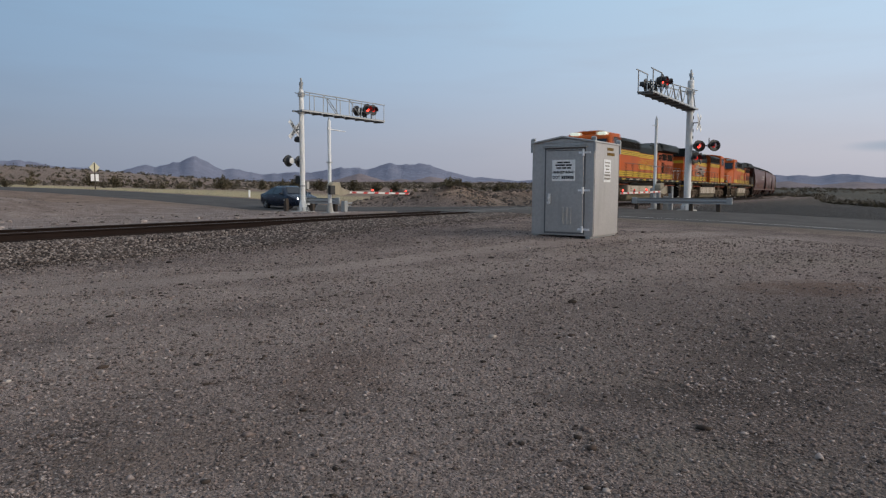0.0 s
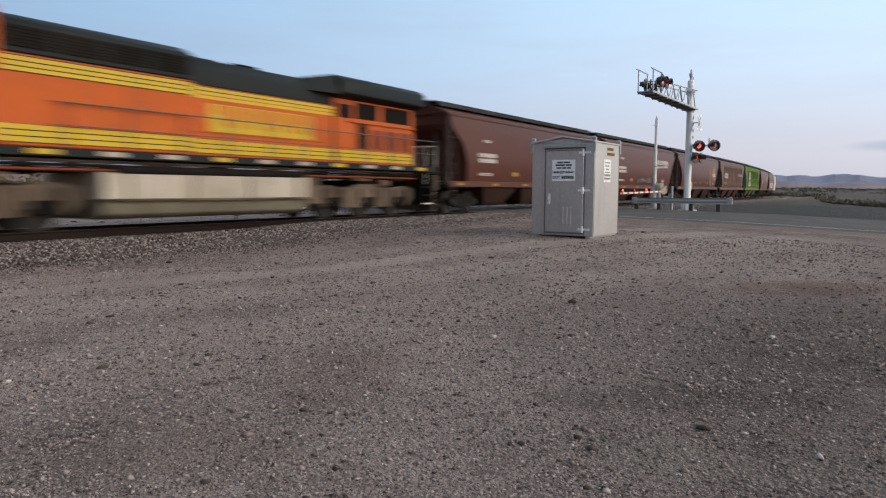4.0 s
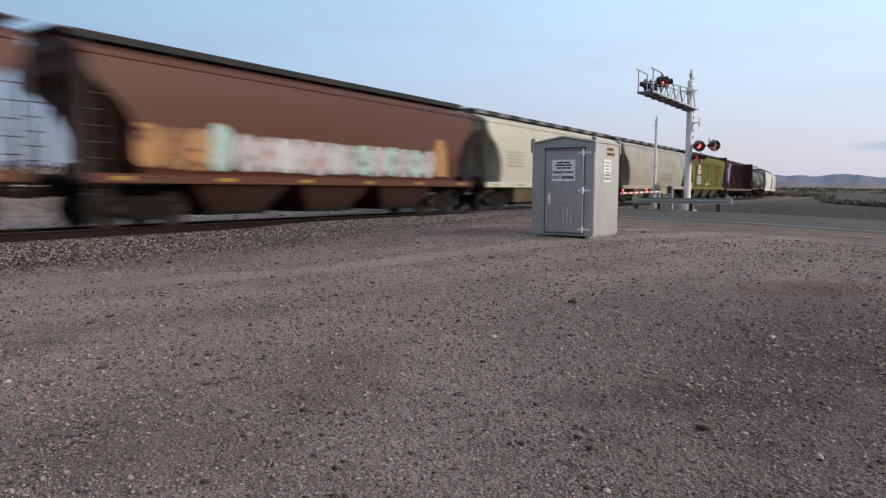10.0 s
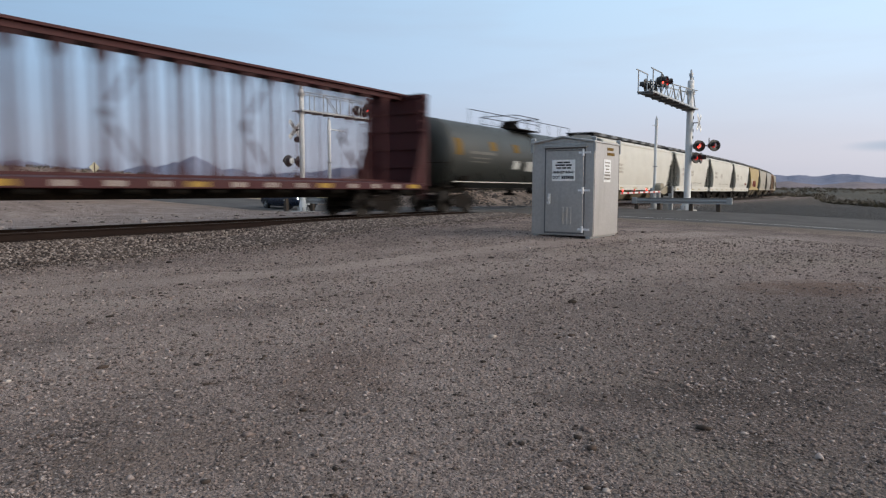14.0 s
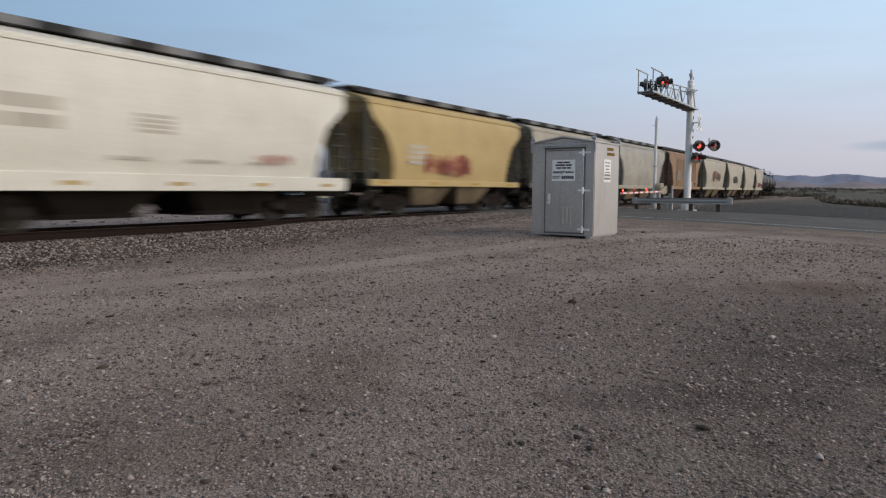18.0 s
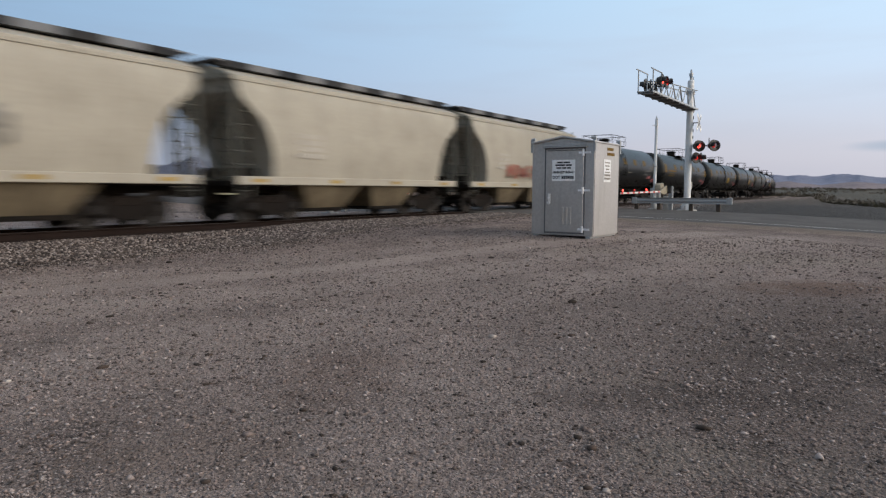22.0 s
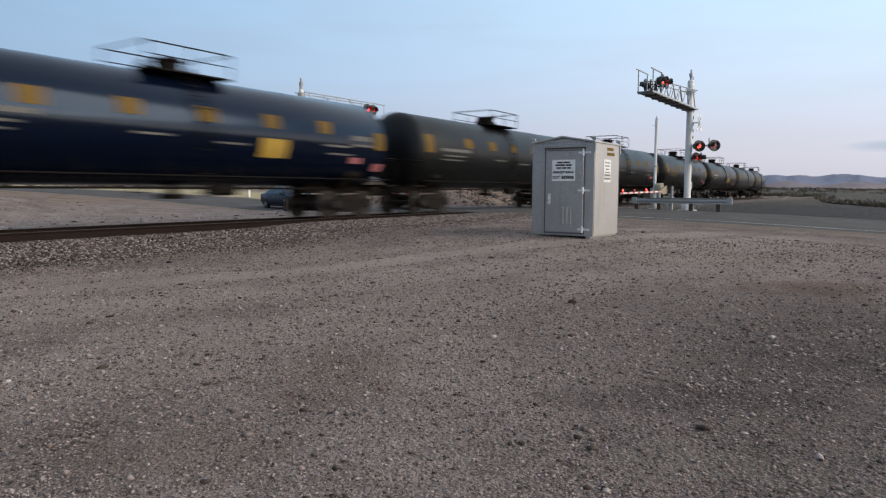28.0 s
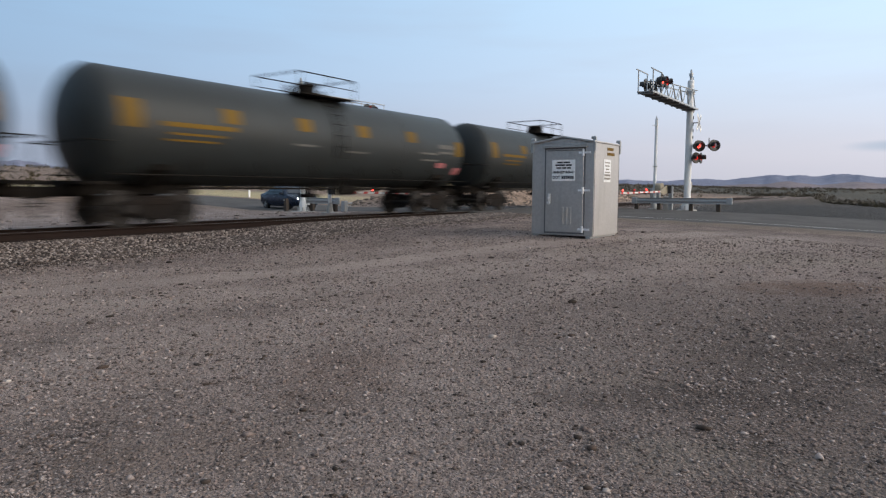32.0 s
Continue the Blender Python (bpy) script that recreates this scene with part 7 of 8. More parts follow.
def gantry(m, height, arm, z_lo, z_hi, radius, lights, label, lean=1, web="rail"):
    """Cantilever mast; the arm runs along local +x (lean 1) or -x (lean -1)."""
    g = thing("signal_gantry", m, label, "signal gantry", "crossing signals")
    base = part("foundation", Shape().box(-0.45, 0.45, -0.45, 0.45, -0.5, 0.03), M_concrete, g, bevel=0.03)
    part("base_flange", Shape().lathe([(0.03, radius * 1.7), (0.08, radius * 1.7), (0.55, radius * 1.12), (0.62, radius * 1.03)], 10, "z"), M_white, g, "flared white mast base")
    for k in range(8):
        a = k * math.pi / 4
        part("anchor_bolt", Shape().rod((radius * 1.9 * math.cos(a), radius * 1.9 * math.sin(a), 0.05), (radius * 1.9 * math.cos(a), radius * 1.9 * math.sin(a), 0.24), 0.03, 6), M_galv, base)
    part("mast", Shape().lathe([(0.1, radius), (height * 0.5, radius * 0.97), (height, radius * 0.93), (height + 0.05, radius * 0.7)], 22, "z"), M_white, g, "white tubular steel mast")
    part("mast_cap", Shape().rod((0, 0, height), (0, 0, height + 0.28), 0.075, 10).rod((0, 0, height + 0.28), (0, 0, height + 0.42), 0.11, 10).rod((0, 0, height + 0.42), (0, 0, height + 0.62), 0.05, 8), M_galv, g)
    truss = part("arm_walkway", Shape().box(*sorted((-lean * 0.2, lean * arm)), -0.33, 0.33, z_lo - 0.03, z_lo + 0.02), M_grate, g, "dark galvanised grating walkway of the arm")
    for y in (-0.33, 0.33):
        part("bottom_chord", Shape().bar((-lean * 0.3, y, z_lo), (lean * arm, y, z_lo), 0.07, 0.085), M_galv, truss)
        n = 6
        xs = [lean * (0.25 + (arm - 0.3) * k / n) for k in range(n + 1)]
        if web == "rail":
            part("top_chord", Shape().rod((-lean * 0.1, y, z_hi), (lean * arm, y, z_hi), 0.026, 8), M_galv, truss)
            for k, x in enumerate(xs):
                part("arm_post", Shape().rod((x, y, z_lo), (x, y, z_hi), 0.022, 6), M_galv, truss)
                if k in (1, 3) and y < 0 or k == 2 and y > 0:
                    part("diagonal", Shape().rod((x, y, z_hi), (xs[k + 1], y, z_lo), 0.02, 6), M_galv, truss)
        else:
            z_end = z_lo + (z_hi - z_lo) * 0.62
            part("top_chord", Shape().rod((-lean * 0.1, y, z_hi), (xs[5], y, z_end), 0.032, 8), M_galv, truss)
            for k in range(5):
                za, zb = (z_hi + (z_end - z_hi) * q / 5 for q in (k, k + 0.5))
                xm = (xs[k] + xs[k + 1]) / 2
                part("diagonal", Shape().rod((xs[k], y, z_lo), (xm, y, zb), 0.026, 6), M_galv, truss)
                part("diagonal", Shape().rod((xm, y, zb), (xs[k + 1], y, z_lo), 0.026, 6), M_galv, truss)
            for x in (xs[5], xs[6]):
                part("arm_post", Shape().rod((x, y, z_lo), (x, y, z_hi), 0.028, 6), M_galv, truss)
            part("hand_rail", Shape().rod((xs[6] + lean * 0.3, y, z_hi), (xs[5] - lean * 0.1, y, z_hi), 0.028, 6), M_galv, truss)
    for k in range(8):
        x = lean * (0.3 + (arm - 0.4) * k / 7)
        part("cross_bar", Shape().bar((x, -0.36, z_lo - 0.08), (x, 0.36, z_lo - 0.06), 0.08, 0.06), M_grate, truss)
    for z in (z_lo - 0.05, z_hi - 0.1):
        part("mast_clamp", Shape().lathe([(z - 0.09, radius + 0.05), (z + 0.09, radius + 0.05)], 18, "z"), M_galv, g)
    part("conduit", Shape().rod((-lean * (radius + 0.03), -0.06, 0.6), (-lean * (radius + 0.03), -0.06, height + 0.25), 0.022, 6), M_galv, g)
    zc = (z_lo + z_hi) / 2 + 0.05
    for x, turn, lit in lights:
        part("light_bracket", Shape().rod((lean * x, 0, z_lo), (lean * x, 0, zc + 0.1), 0.035, 8).rod((lean * x, 0, zc), (lean * x, -0.3 if turn == 0 else 0.3, zc), 0.03, 8), M_black, g)
        flasher(g, lean * x, -0.52 if turn == 0 else 0.52, zc, turn, lit)
    part("junction_box", Shape().box(radius, radius + 0.2, -0.16, 0.16, 1.15, 1.55), M_concrete, g, "small beige junction box", bevel=0.015)
    return g


left = gantry(stand(0.4, 9.0, -0.17), 6.15, 6.3, 5.12, 6.05, 0.135,
              ((4.85, 180, M_lens_off), (4.55, 0, M_lens_on), (5.5, 180, M_lens_off), (5.05, 0, M_lens_dim)), "white cantilever crossing signal with truss arm and red lights")
part("side_arm", Shape().rod((0, 0, 2.62), (0, 0.45, 2.62), 0.03, 8).rod((-0.5, 0.45, 2.62), (0.5, 0.45, 2.62), 0.03, 8), M_black, left)
flasher(left, -0.38, 0.6, 2.6, 180, M_lens_off)
flasher(left, 0.38, 0.6, 2.6, 180, M_lens_off)
part("sign_arm", Shape().rod((0, 0, 4.2), (0, 0.45, 4.2), 0.025, 8), M_black, left)
crossbuck(left, 0.0, 0.44, 4.2, 0)
part("bell", Shape().rod((0, 0.15, 3.7), (0, 0.42, 3.7), 0.14, 14).box(-0.12, 0.12, 0.12, 0.3, 3.55, 3.85), M_black, left, "black crossing bell")
part("relay_case", Shape().box(-0.15, 0.15, 0.13, 0.36, 1.45, 1.85), M_black, left, bevel=0.01)
part("tie_band", Shape().lathe([(1.28, 0.155), (1.36, 0.155)], 18, "z"), M_galv, left)

right = gantry(stand(14.0, -6.8, -0.10), 7.0, 7.9, 5.50, 6.48, 0.185,
               ((6.2, 180, M_lens_off), (7.1, 0, M_lens_on), (6.4, 0, M_lens_dim), (5.5, 180, M_lens_off)), "white cantilever crossing signal whose truss arm spans the road", lean=-1, web="truss")
part("side_arm", Shape().rod((0, 0, 3.5), (0, -1.45, 3.5), 0.03, 8).rod((0, -1.05, 3.5), (0, -1.05, 3.9), 0.025, 8), M_black, right)
for y, lit in ((-0.52, M_lens_on), (-1.30, M_lens_dim)):
    flasher(right, -0.1, y, 3.5, -30, lit)
    flasher(right, 0.2, y, 3.5, 90, M_lens_off)
part("side_arm", Shape().rod((0, 0, 2.9), (0, -0.55, 2.9), 0.03, 8), M_black, right)
flasher(right, -0.2, -0.45, 2.85, -32, M_lens_dim)
flasher(right, 0.25, -0.60, 2.85, 0, M_lens_dim)
part("sign_arm", Shape().rod((0, 0, 4.75), (0, -0.5, 4.75), 0.025, 8), M_black, right)
crossbuck(right, 0.0, -0.5, 4.75, 0)
for k in range(5):
    part("cable_clip", Shape().box(-0.02, 0.02, -0.215, -0.18, 3.9 + k * 0.35, 4.05 + k * 0.35), M_black, right)


def gate(m, height, arm, label, lean=1):
    """Crossing gate, lowered: slim mast, mechanism, counterweights and striped arm along local +x or -x."""
    g = thing("crossing_gate", m, label, "crossing gate", "crossing gates")
    part("foundation", Shape().box(-0.3, 0.3, -0.3, 0.3, -0.4, 0.08), M_concrete, g, bevel=0.02)
    part("base_casting", Shape().lathe([(0.08, 0.17), (0.14, 0.16), (0.45, 0.11), (0.5, 0.095)], 12, "z"), M_concrete, g)
    part("mast", Shape().lathe([(0.1, 0.085), (height, 0.075), (height + 0.05, 0.05)], 16, "z"), M_white, g, "slim white mast")
    part("finial", Shape().rod((0, 0, height), (0, 0, height + 0.15), 0.03, 8), M_galv, g)
    part("top_bracket", Shape().bar((0, 0, height - 0.4), (0, 0, height - 0.3), 0.2, 0.1).rod((0, 0, height - 0.38), (lean * 1.0, -0.1, height - 0.42), 0.03, 8, 0.015), M_white, g)
    part("collar", Shape().lathe([(2.35, 0.15), (2.39, 0.15)], 14, "z"), M_galv, g)
    part("mechanism", Shape().prism([(-0.34, 0.98), (-0.34, 1.34), (-0.1, 1.46), (0.26, 1.46), (0.34, 1.2), (0.26, 0.98)], "y", -0.42, -0.1), M_beige, g, "beige gate motor housing", bevel=0.03)
    za = 1.0
    part("support_arm", Shape().prism([(-lean * 0.55, za - 0.05), (-lean * 0.75, za + 0.2), (-lean * 0.35, za + 0.32), (lean * 0.15, za + 0.22), (lean * 0.75, za + 0.05), (lean * 0.75, za - 0.06), (lean * 0.1, za - 0.16)], "y", -0.56, -0.5), M_beige, g, "beige cast gate arm support")
    for k in range(3):
        part("counterweight", Shape().box(*sorted((-lean * 0.75, -lean * 0.45)), -0.66 - k * 0.05, -0.615 - k * 0.05, za - 0.1, za + 0.3), M_black, g)
    a_ob = part("gate_arm", Shape().bar((lean * 0.6, -0.53, za), (lean * arm, -0.53, za - 0.08), 0.03, 0.085), M_gate_w, g, "white gate arm with red stripes")
    n = int(arm / 0.82)
    for k in range(n):
        x0 = 0.9 + k * 0.82
        zz = za - 0.08 * x0 / arm
        part("stripe", Shape().prism([(lean * x0, zz - 0.044), (lean * (x0 + 0.30), zz - 0.044), (lean * (x0 + 0.34), zz + 0.044), (lean * (x0 + 0.04), zz + 0.044)], "y", -0.549, -0.511), M_gate_r, a_ob)
    for x0, lit in ((arm - 0.30, M_lens_on), (arm * 0.72, M_lens_dim), (arm * 0.45, M_lens_on)):
        zz = za - 0.08 * x0 / arm
        b = part("arm_light", Shape().box(lean * x0 - 0.05, lean * x0 + 0.05, -0.57, -0.49, zz + 0.05, zz + 0.10), M_black, a_ob)
        part("arm_lens", Shape().lathe([(zz + 0.10, 0.042), (zz + 0.15, 0.042), (zz + 0.18, 0.02)], 12, "z").moved(pose(lean * x0, -0.53, 0)), lit, b, "small red gate light")
    return g


gate(stand(-1.5, 5.3, -0.15), 4.25, 5.4, "lowered red-and-white crossing gate on a slim white mast", 1)
gr_ = gate(stand(13.0, -5.3, -0.08), 4.95, 7.0, "lowered red-and-white crossing gate beyond the guard rail", -1)
part("wind_bracket", Shape().box(-0.2, 0.35, 0.1, 0.18, 0.5, 1.2).bar((0.3, 0.1, 0.4), (0.7, 0.1, 1.3), 0.16, 0.05), M_galv, gr_)


def guard_rail(s, q0, q1, posts, z, label):
    g = thing("guard_rail", stand(s, 0, z), label, "guard rail", "guard rails")
    w = [(0, 0.42), (0.05, 0.45), (0.05, 0.50), (0.0, 0.545), (0.0, 0.585), (0.05, 0.63), (0.05, 0.68), (0, 0.72), (-0.012, 0.72), (0.036, 0.675), (0.036, 0.635), (-0.014, 0.59), (-0.014, 0.54), (0.036, 0.495), (0.036, 0.455), (-0.012, 0.42)]
    # profile is in the x-z plane, run across the track
    part("beam", Shape().prism([(a - 0.12, b) for a, b in w], "y", q0, q1), M_galv, g, "corrugated galvanised beam")
    for qe, e in ((q0, -1), (q1, 1)):
        part("end_shoe", Shape().box(-0.16, -0.05, *sorted((qe, qe + e * 0.28)), 0.40, 0.74), M_galv, g, bevel=0.02)
    for q in posts:
        p_ob = part("post", Shape().box(-0.06, 0.12, q - 0.1, q + 0.1, -0.5, 0.66), M_wood, g, "dark weathered wooden post", bevel=0.012)
        part("bolt", Shape().rod((-0.16, q, 0.565), (-0.05, q, 0.565), 0.02, 6), M_galv, p_ob)
    return g


guard_rail(11.85, -9.3, -4.75, (-8.9, -7.55, -5.9, -4.7), -0.13, "galvanised guard rail on dark wooden posts beside the signals")
guard_rail(0.8, 7.0, 9.0, (7.15, 8.75, 10.7), -0.17, "galvanised guard rail on wooden posts beside the waiting car")
ped = thing("cable_pedestal", stand(0.75, 6.45, -0.14), "small pale metal cable pedestal with a pipe", "pedestal")
part("case", Shape().box(-0.12, 0.12, -0.12, 0.12, 0.0, 0.55), M_galv, ped, bevel=0.02)
part("pipe", Shape().rod((0.1, 0, 0.42), (0.55, 0, 0.42), 0.045, 10).rod((0.1, 0, 0.28), (0.5, 0, 0.28), 0.03, 10), M_galv, ped)
ped2 = thing("relay_pedestal", stand(14.6, -5.0, -0.15), "cluster of small grey relay pedestals and conduits", "pedestal")
for k, (x, y, w, h_) in enumerate(((0, 0, 0.3, 1.2), (0.6, 0.4, 0.25, 0.9), (0.2, -0.7, 0.22, 1.35), (1.1, -0.2, 0.3, 0.8))):
    part("case", Shape().box(x - w / 2, x + w / 2, y - w / 2, y + w / 2, -0.1, h_), M_concrete if k % 2 else M_galv, ped2, bevel=0.02)

# ---------------------------------------------------------------- road signs
sg = thing("warning_sign", stand(13.2, 52.0, 0.98), "pale yellow diamond warning sign with a square plate on a post", "road sign")
part("post", Shape().box(-0.04, 0.04, -0.03, 0.03, -0.4, 2.65), M_wood, sg)
part("diamond", Shape().prism([(0, 1.62), (0.56, 2.18), (0, 2.74), (-0.56, 2.18)], "y", 0.03, 0.05), M_sign_y, sg, "pale yellow diamond panel")
part("plate", Shape().box(-0.42, 0.42, 0.03, 0.05, 0.78, 1.5), M_signw, sg, "square pale plate under the diamond")
mk = thing("marker_post", stand(13.4, 28.6, 0.25), "white flexible roadside marker post", "marker post")
part("blade", Shape().prism([(-0.09, 0), (0.09, 0), (0.09, 0.62), (0, 0.66), (-0.09, 0.62)], "y", -0.02, 0.02), M_signw, mk, bevel=0.005)

# ---------------------------------------------------------------- waiting car
M_car = painted("dark_blue_car_paint", (0.010, 0.019, 0.040), 0.25, 0.1, dirt=(0.06, 0.055, 0.05), dirty=0.15, streak=0.05, bumpy=0, spec=0.3)
M_tyre = painted("rubber", (0.02, 0.02, 0.02), 0.85, dirty=0.4, streak=0)
M_alloy = painted("alloy_rim", (0.42, 0.43, 0.44), 0.35, 0.7, dirty=0.2, streak=0)
M_carlamp = glow("lit_car_headlamp", (1.0, 0.93, 0.82), 14.0, (0.8, 0.8, 0.8))
M_tail = painted("red_tail_lamp", (0.30, 0.012, 0.012), 0.2, dirty=0.1, streak=0, bumpy=0)
car = thing("car", stand(4.85, 14.75, float(road_z(14.9)) + 0.03, -106), "dark blue four-door sedan waiting at the gate with headlights on", "car")


# stations from the rear (-x) to the nose (+x): x, sill z, belt z, roof z, half widths at sill, belt, roof
STN = [(-2.36, 0.42, 0.78, 0.80, 0.62, 0.68, 0.60), (-2.28, 0.28, 0.90, 0.96, 0.78, 0.82, 0.70), (-1.75, 0.22, 0.93, 1.06, 0.86, 0.89, 0.72), (-1.15, 0.20, 0.92, 1.33, 0.87, 0.90, 0.62),
       (-0.55, 0.20, 0.90, 1.44, 0.87, 0.90, 0.60), (0.15, 0.20, 0.89, 1.45, 0.87, 0.90, 0.60), (0.65, 0.20, 0.89, 1.32, 0.87, 0.90, 0.64), (1.15, 0.20, 0.88, 0.98, 0.87, 0.89, 0.74),
       (1.75, 0.22, 0.80, 0.86, 0.86, 0.87, 0.70), (2.20, 0.28, 0.68, 0.72, 0.80, 0.80, 0.62), (2.37, 0.40, 0.56, 0.58, 0.62, 0.62, 0.52)]
rows = []
for x, zs, zb, zr, ws, wb, wr in STN:
    half_ = [(0.0, zs), (ws * 0.85, zs), (ws, zs + 0.14), (wb, (zs + zb) / 2), (wb * 0.985, zb), (wr + (wb - wr) * 0.25, zb + (zr - zb) * 0.75), (wr * 0.8, zr - 0.01), (0.0, zr)]
    rows.append([(x, y, z) for y, z in half_] + [(x, -y, z) for y, z in reversed(half_[1:-1])])
n = len(rows[0])
cs = Shape().add([p for r in rows for p in r], [(i * n + j, i * n + (j + 1) % n, (i + 1) * n + (j + 1) % n, (i + 1) * n + j) for i in range(len(rows) - 1) for j in range(n)])
cs.f += [tuple(range(n)), tuple(range((len(rows) - 1) * n, len(rows) * n))]
part("body", cs, M_car, car, "glossy dark blue body", sharp=40)
for side in (1, -1):
    for nm, pts in (("side_window", [(-1.35, 0.95), (-0.42, 0.94), (-0.42, 1.34), (-0.95, 1.28)]), ("side_window", [(-0.36, 0.94), (0.95, 0.92), (0.52, 1.28), (-0.36, 1.35)])):
        vs = []
        for lift in (0.0, 0.03):
            for x, z in pts:
                k = (z - 0.93) / 0.5
                vs.append((x, side * (0.885 - 0.23 * max(0, k) + lift - 0.008), z))
        part(nm, Shape().add(vs, [(0, 1, 2, 3), (4, 5, 6, 7), (0, 1, 5, 4), (1, 2, 6, 5), (2, 3, 7, 6), (3, 0, 4, 7)]), M_glass, car)
    for x in (-1.42, 1.42):
        w = part("wheel", Shape().lathe([(-0.11, 0.20), (-0.11, 0.29), (-0.08, 0.325), (0.08, 0.325), (0.11, 0.29), (0.11, 0.20)], 24, "y"), M_tyre, car, m=pose(x, side * 0.80, 0.325))
        rim = Shape().lathe([(-0.10, 0.205), (0.10, 0.205)], 20, "y")
        for k in range(5):
            a = k * 2 * math.pi / 5
            rim.bar((0, side * 0.105, 0), (0.19 * math.cos(a), side * 0.105, 0.19 * math.sin(a)), 0.03, 0.05)
        part("rim", rim, M_alloy, w)
    part("headlamp", Shape().lathe([(2.16, 0.10), (2.25, 0.09), (2.28, 0.04)], 12).moved(pose(0, side * 0.58, 0.62)), M_carlamp, car, "lit headlamp", bevel=0.0)
    part("tail_lamp", Shape().box(-2.34, -2.22, *sorted((side * 0.50, side * 0.76)), 0.72, 0.88), M_tail, car, bevel=0.02)
    part("mirror", Shape().box(0.72, 0.86, *sorted((side * 0.90, side * 1.06)), 0.92, 1.05), M_car, car, bevel=0.03)
    part("door_handle", Shape().box(-0.3, -0.12, *sorted((side * 0.89, side * 0.915)), 0.78, 0.81), M_alloy, car)
part("windscreen", Shape().add([(1.17, -0.66, 0.98), (1.17, 0.66, 0.98), (0.62, 0.52, 1.345), (0.62, -0.52, 1.345), (1.19, -0.66, 1.0), (1.19, 0.66, 1.0), (0.64, 0.52, 1.365), (0.64, -0.52, 1.365)],
                               [(0, 1, 2, 3), (4, 5, 6, 7), (0, 1, 5, 4), (1, 2, 6, 5), (2, 3, 7, 6), (3, 0, 4, 7)]), M_glass, car)
part("rear_window", Shape().add([(-1.72, -0.6, 1.07), (-1.72, 0.6, 1.07), (-1.17, 0.5, 1.34), (-1.17, -0.5, 1.34), (-1.74, -0.6, 1.09), (-1.74, 0.6, 1.09), (-1.19, 0.5, 1.36), (-1.19, -0.5, 1.36)],
                                [(0, 1, 2, 3), (4, 5, 6, 7), (0, 1, 5, 4), (1, 2, 6, 5), (2, 3, 7, 6), (3, 0, 4, 7)]), M_glass, car)
part("grille", Shape().box(2.30, 2.385, -0.38, 0.38, 0.44, 0.54), M_black, car)
part("number_plate", Shape().box(2.37, 2.395, -0.16, 0.16, 0.33, 0.43), M_signw, car, "plate with plain bar")

# ---------------------------------------------------------------- desert plants


def bush_mesh(seed, mat, twigs=70, leaves=9, spread=1.0):
    """Open desert shrub, 1 m wide: many stems from the root, each with small leaf flakes."""
    r = random.Random(seed)
    vs, fs = [], []
    for _ in range(twigs):
        a, lean_ = r.uniform(0, 6.283), abs(r.gauss(0.0, 0.55))
        ln = r.uniform(0.35, 0.62) * (1.1 - 0.3 * min(1, lean_))
        d = Vector((math.cos(a) * math.sin(lean_) * spread, math.sin(a) * math.sin(lean_) * spread, math.cos(lean_) * 0.85)) * ln
        for k in range(leaves):
            t = r.uniform(0.35, 1.05)
            c = d * t + Vector((r.gauss(0, 0.035), r.gauss(0, 0.035), r.gauss(0, 0.03)))
            e = Vector((r.gauss(0, 1), r.gauss(0, 1), r.gauss(0, 1))).normalized() * r.uniform(0.025, 0.06)
            f = Vector((r.gauss(0, 1), r.gauss(0, 1), r.gauss(0, 1))).normalized() * r.uniform(0.02, 0.05)
            o = len(vs)
            vs += [c - e, c + f, c + e, c - f * 0.6]
            fs += [(o, o + 1, o + 2), (o, o + 2, o + 3)]
    me = bpy.data.meshes.new("foliage")
    me.from_pydata([tuple(v) for v in vs], [], fs)
    me.materials.append(mat)
    return me


def stem_mesh(seed):
    r = random.Random(seed)
    sh = Shape()
    for _ in range(12):
        a, lean_ = r.uniform(0, 6.283), abs(r.gauss(0.15, 0.5))
        p = Vector((math.cos(a) * math.sin(lean_), math.sin(a) * math.sin(lean_), math.cos(lean_))) * r.uniform(0.3, 0.45)
        sh.rod((0, 0, -0.05), p, 0.014, 5, 0.004)
    return sh.mesh("stems", M_stem)


BUSH = []
for k in range(6):
    mt = M_leaf if k % 3 else M_leaf_dry
    BUSH.append((bush_mesh(60 + k, mt, 90 if k % 2 else 70), stem_mesh(90 + k)))


def bush(x, y, size, k, label="dark olive creosote bush on bare soil", squash=1.0):
    b = thing("desert_bush", pose(x, y, float(ground_z(x, y)) - 0.03, 0, 0, random.uniform(0, 360)), label, "bush", "desert bushes")
    b.scale = (size, size, size * squash)
    part("stems", BUSH[k % 6][1], M_stem, b)
    part("foliage", BUSH[k % 6][0], M_leaf, b)
    return b


rb = random.Random(17)


def by_view(a, dist):
    """World place at so many degrees right of straight ahead."""
    return dist * math.sin(math.radians(a)), dist * math.cos(math.radians(a))


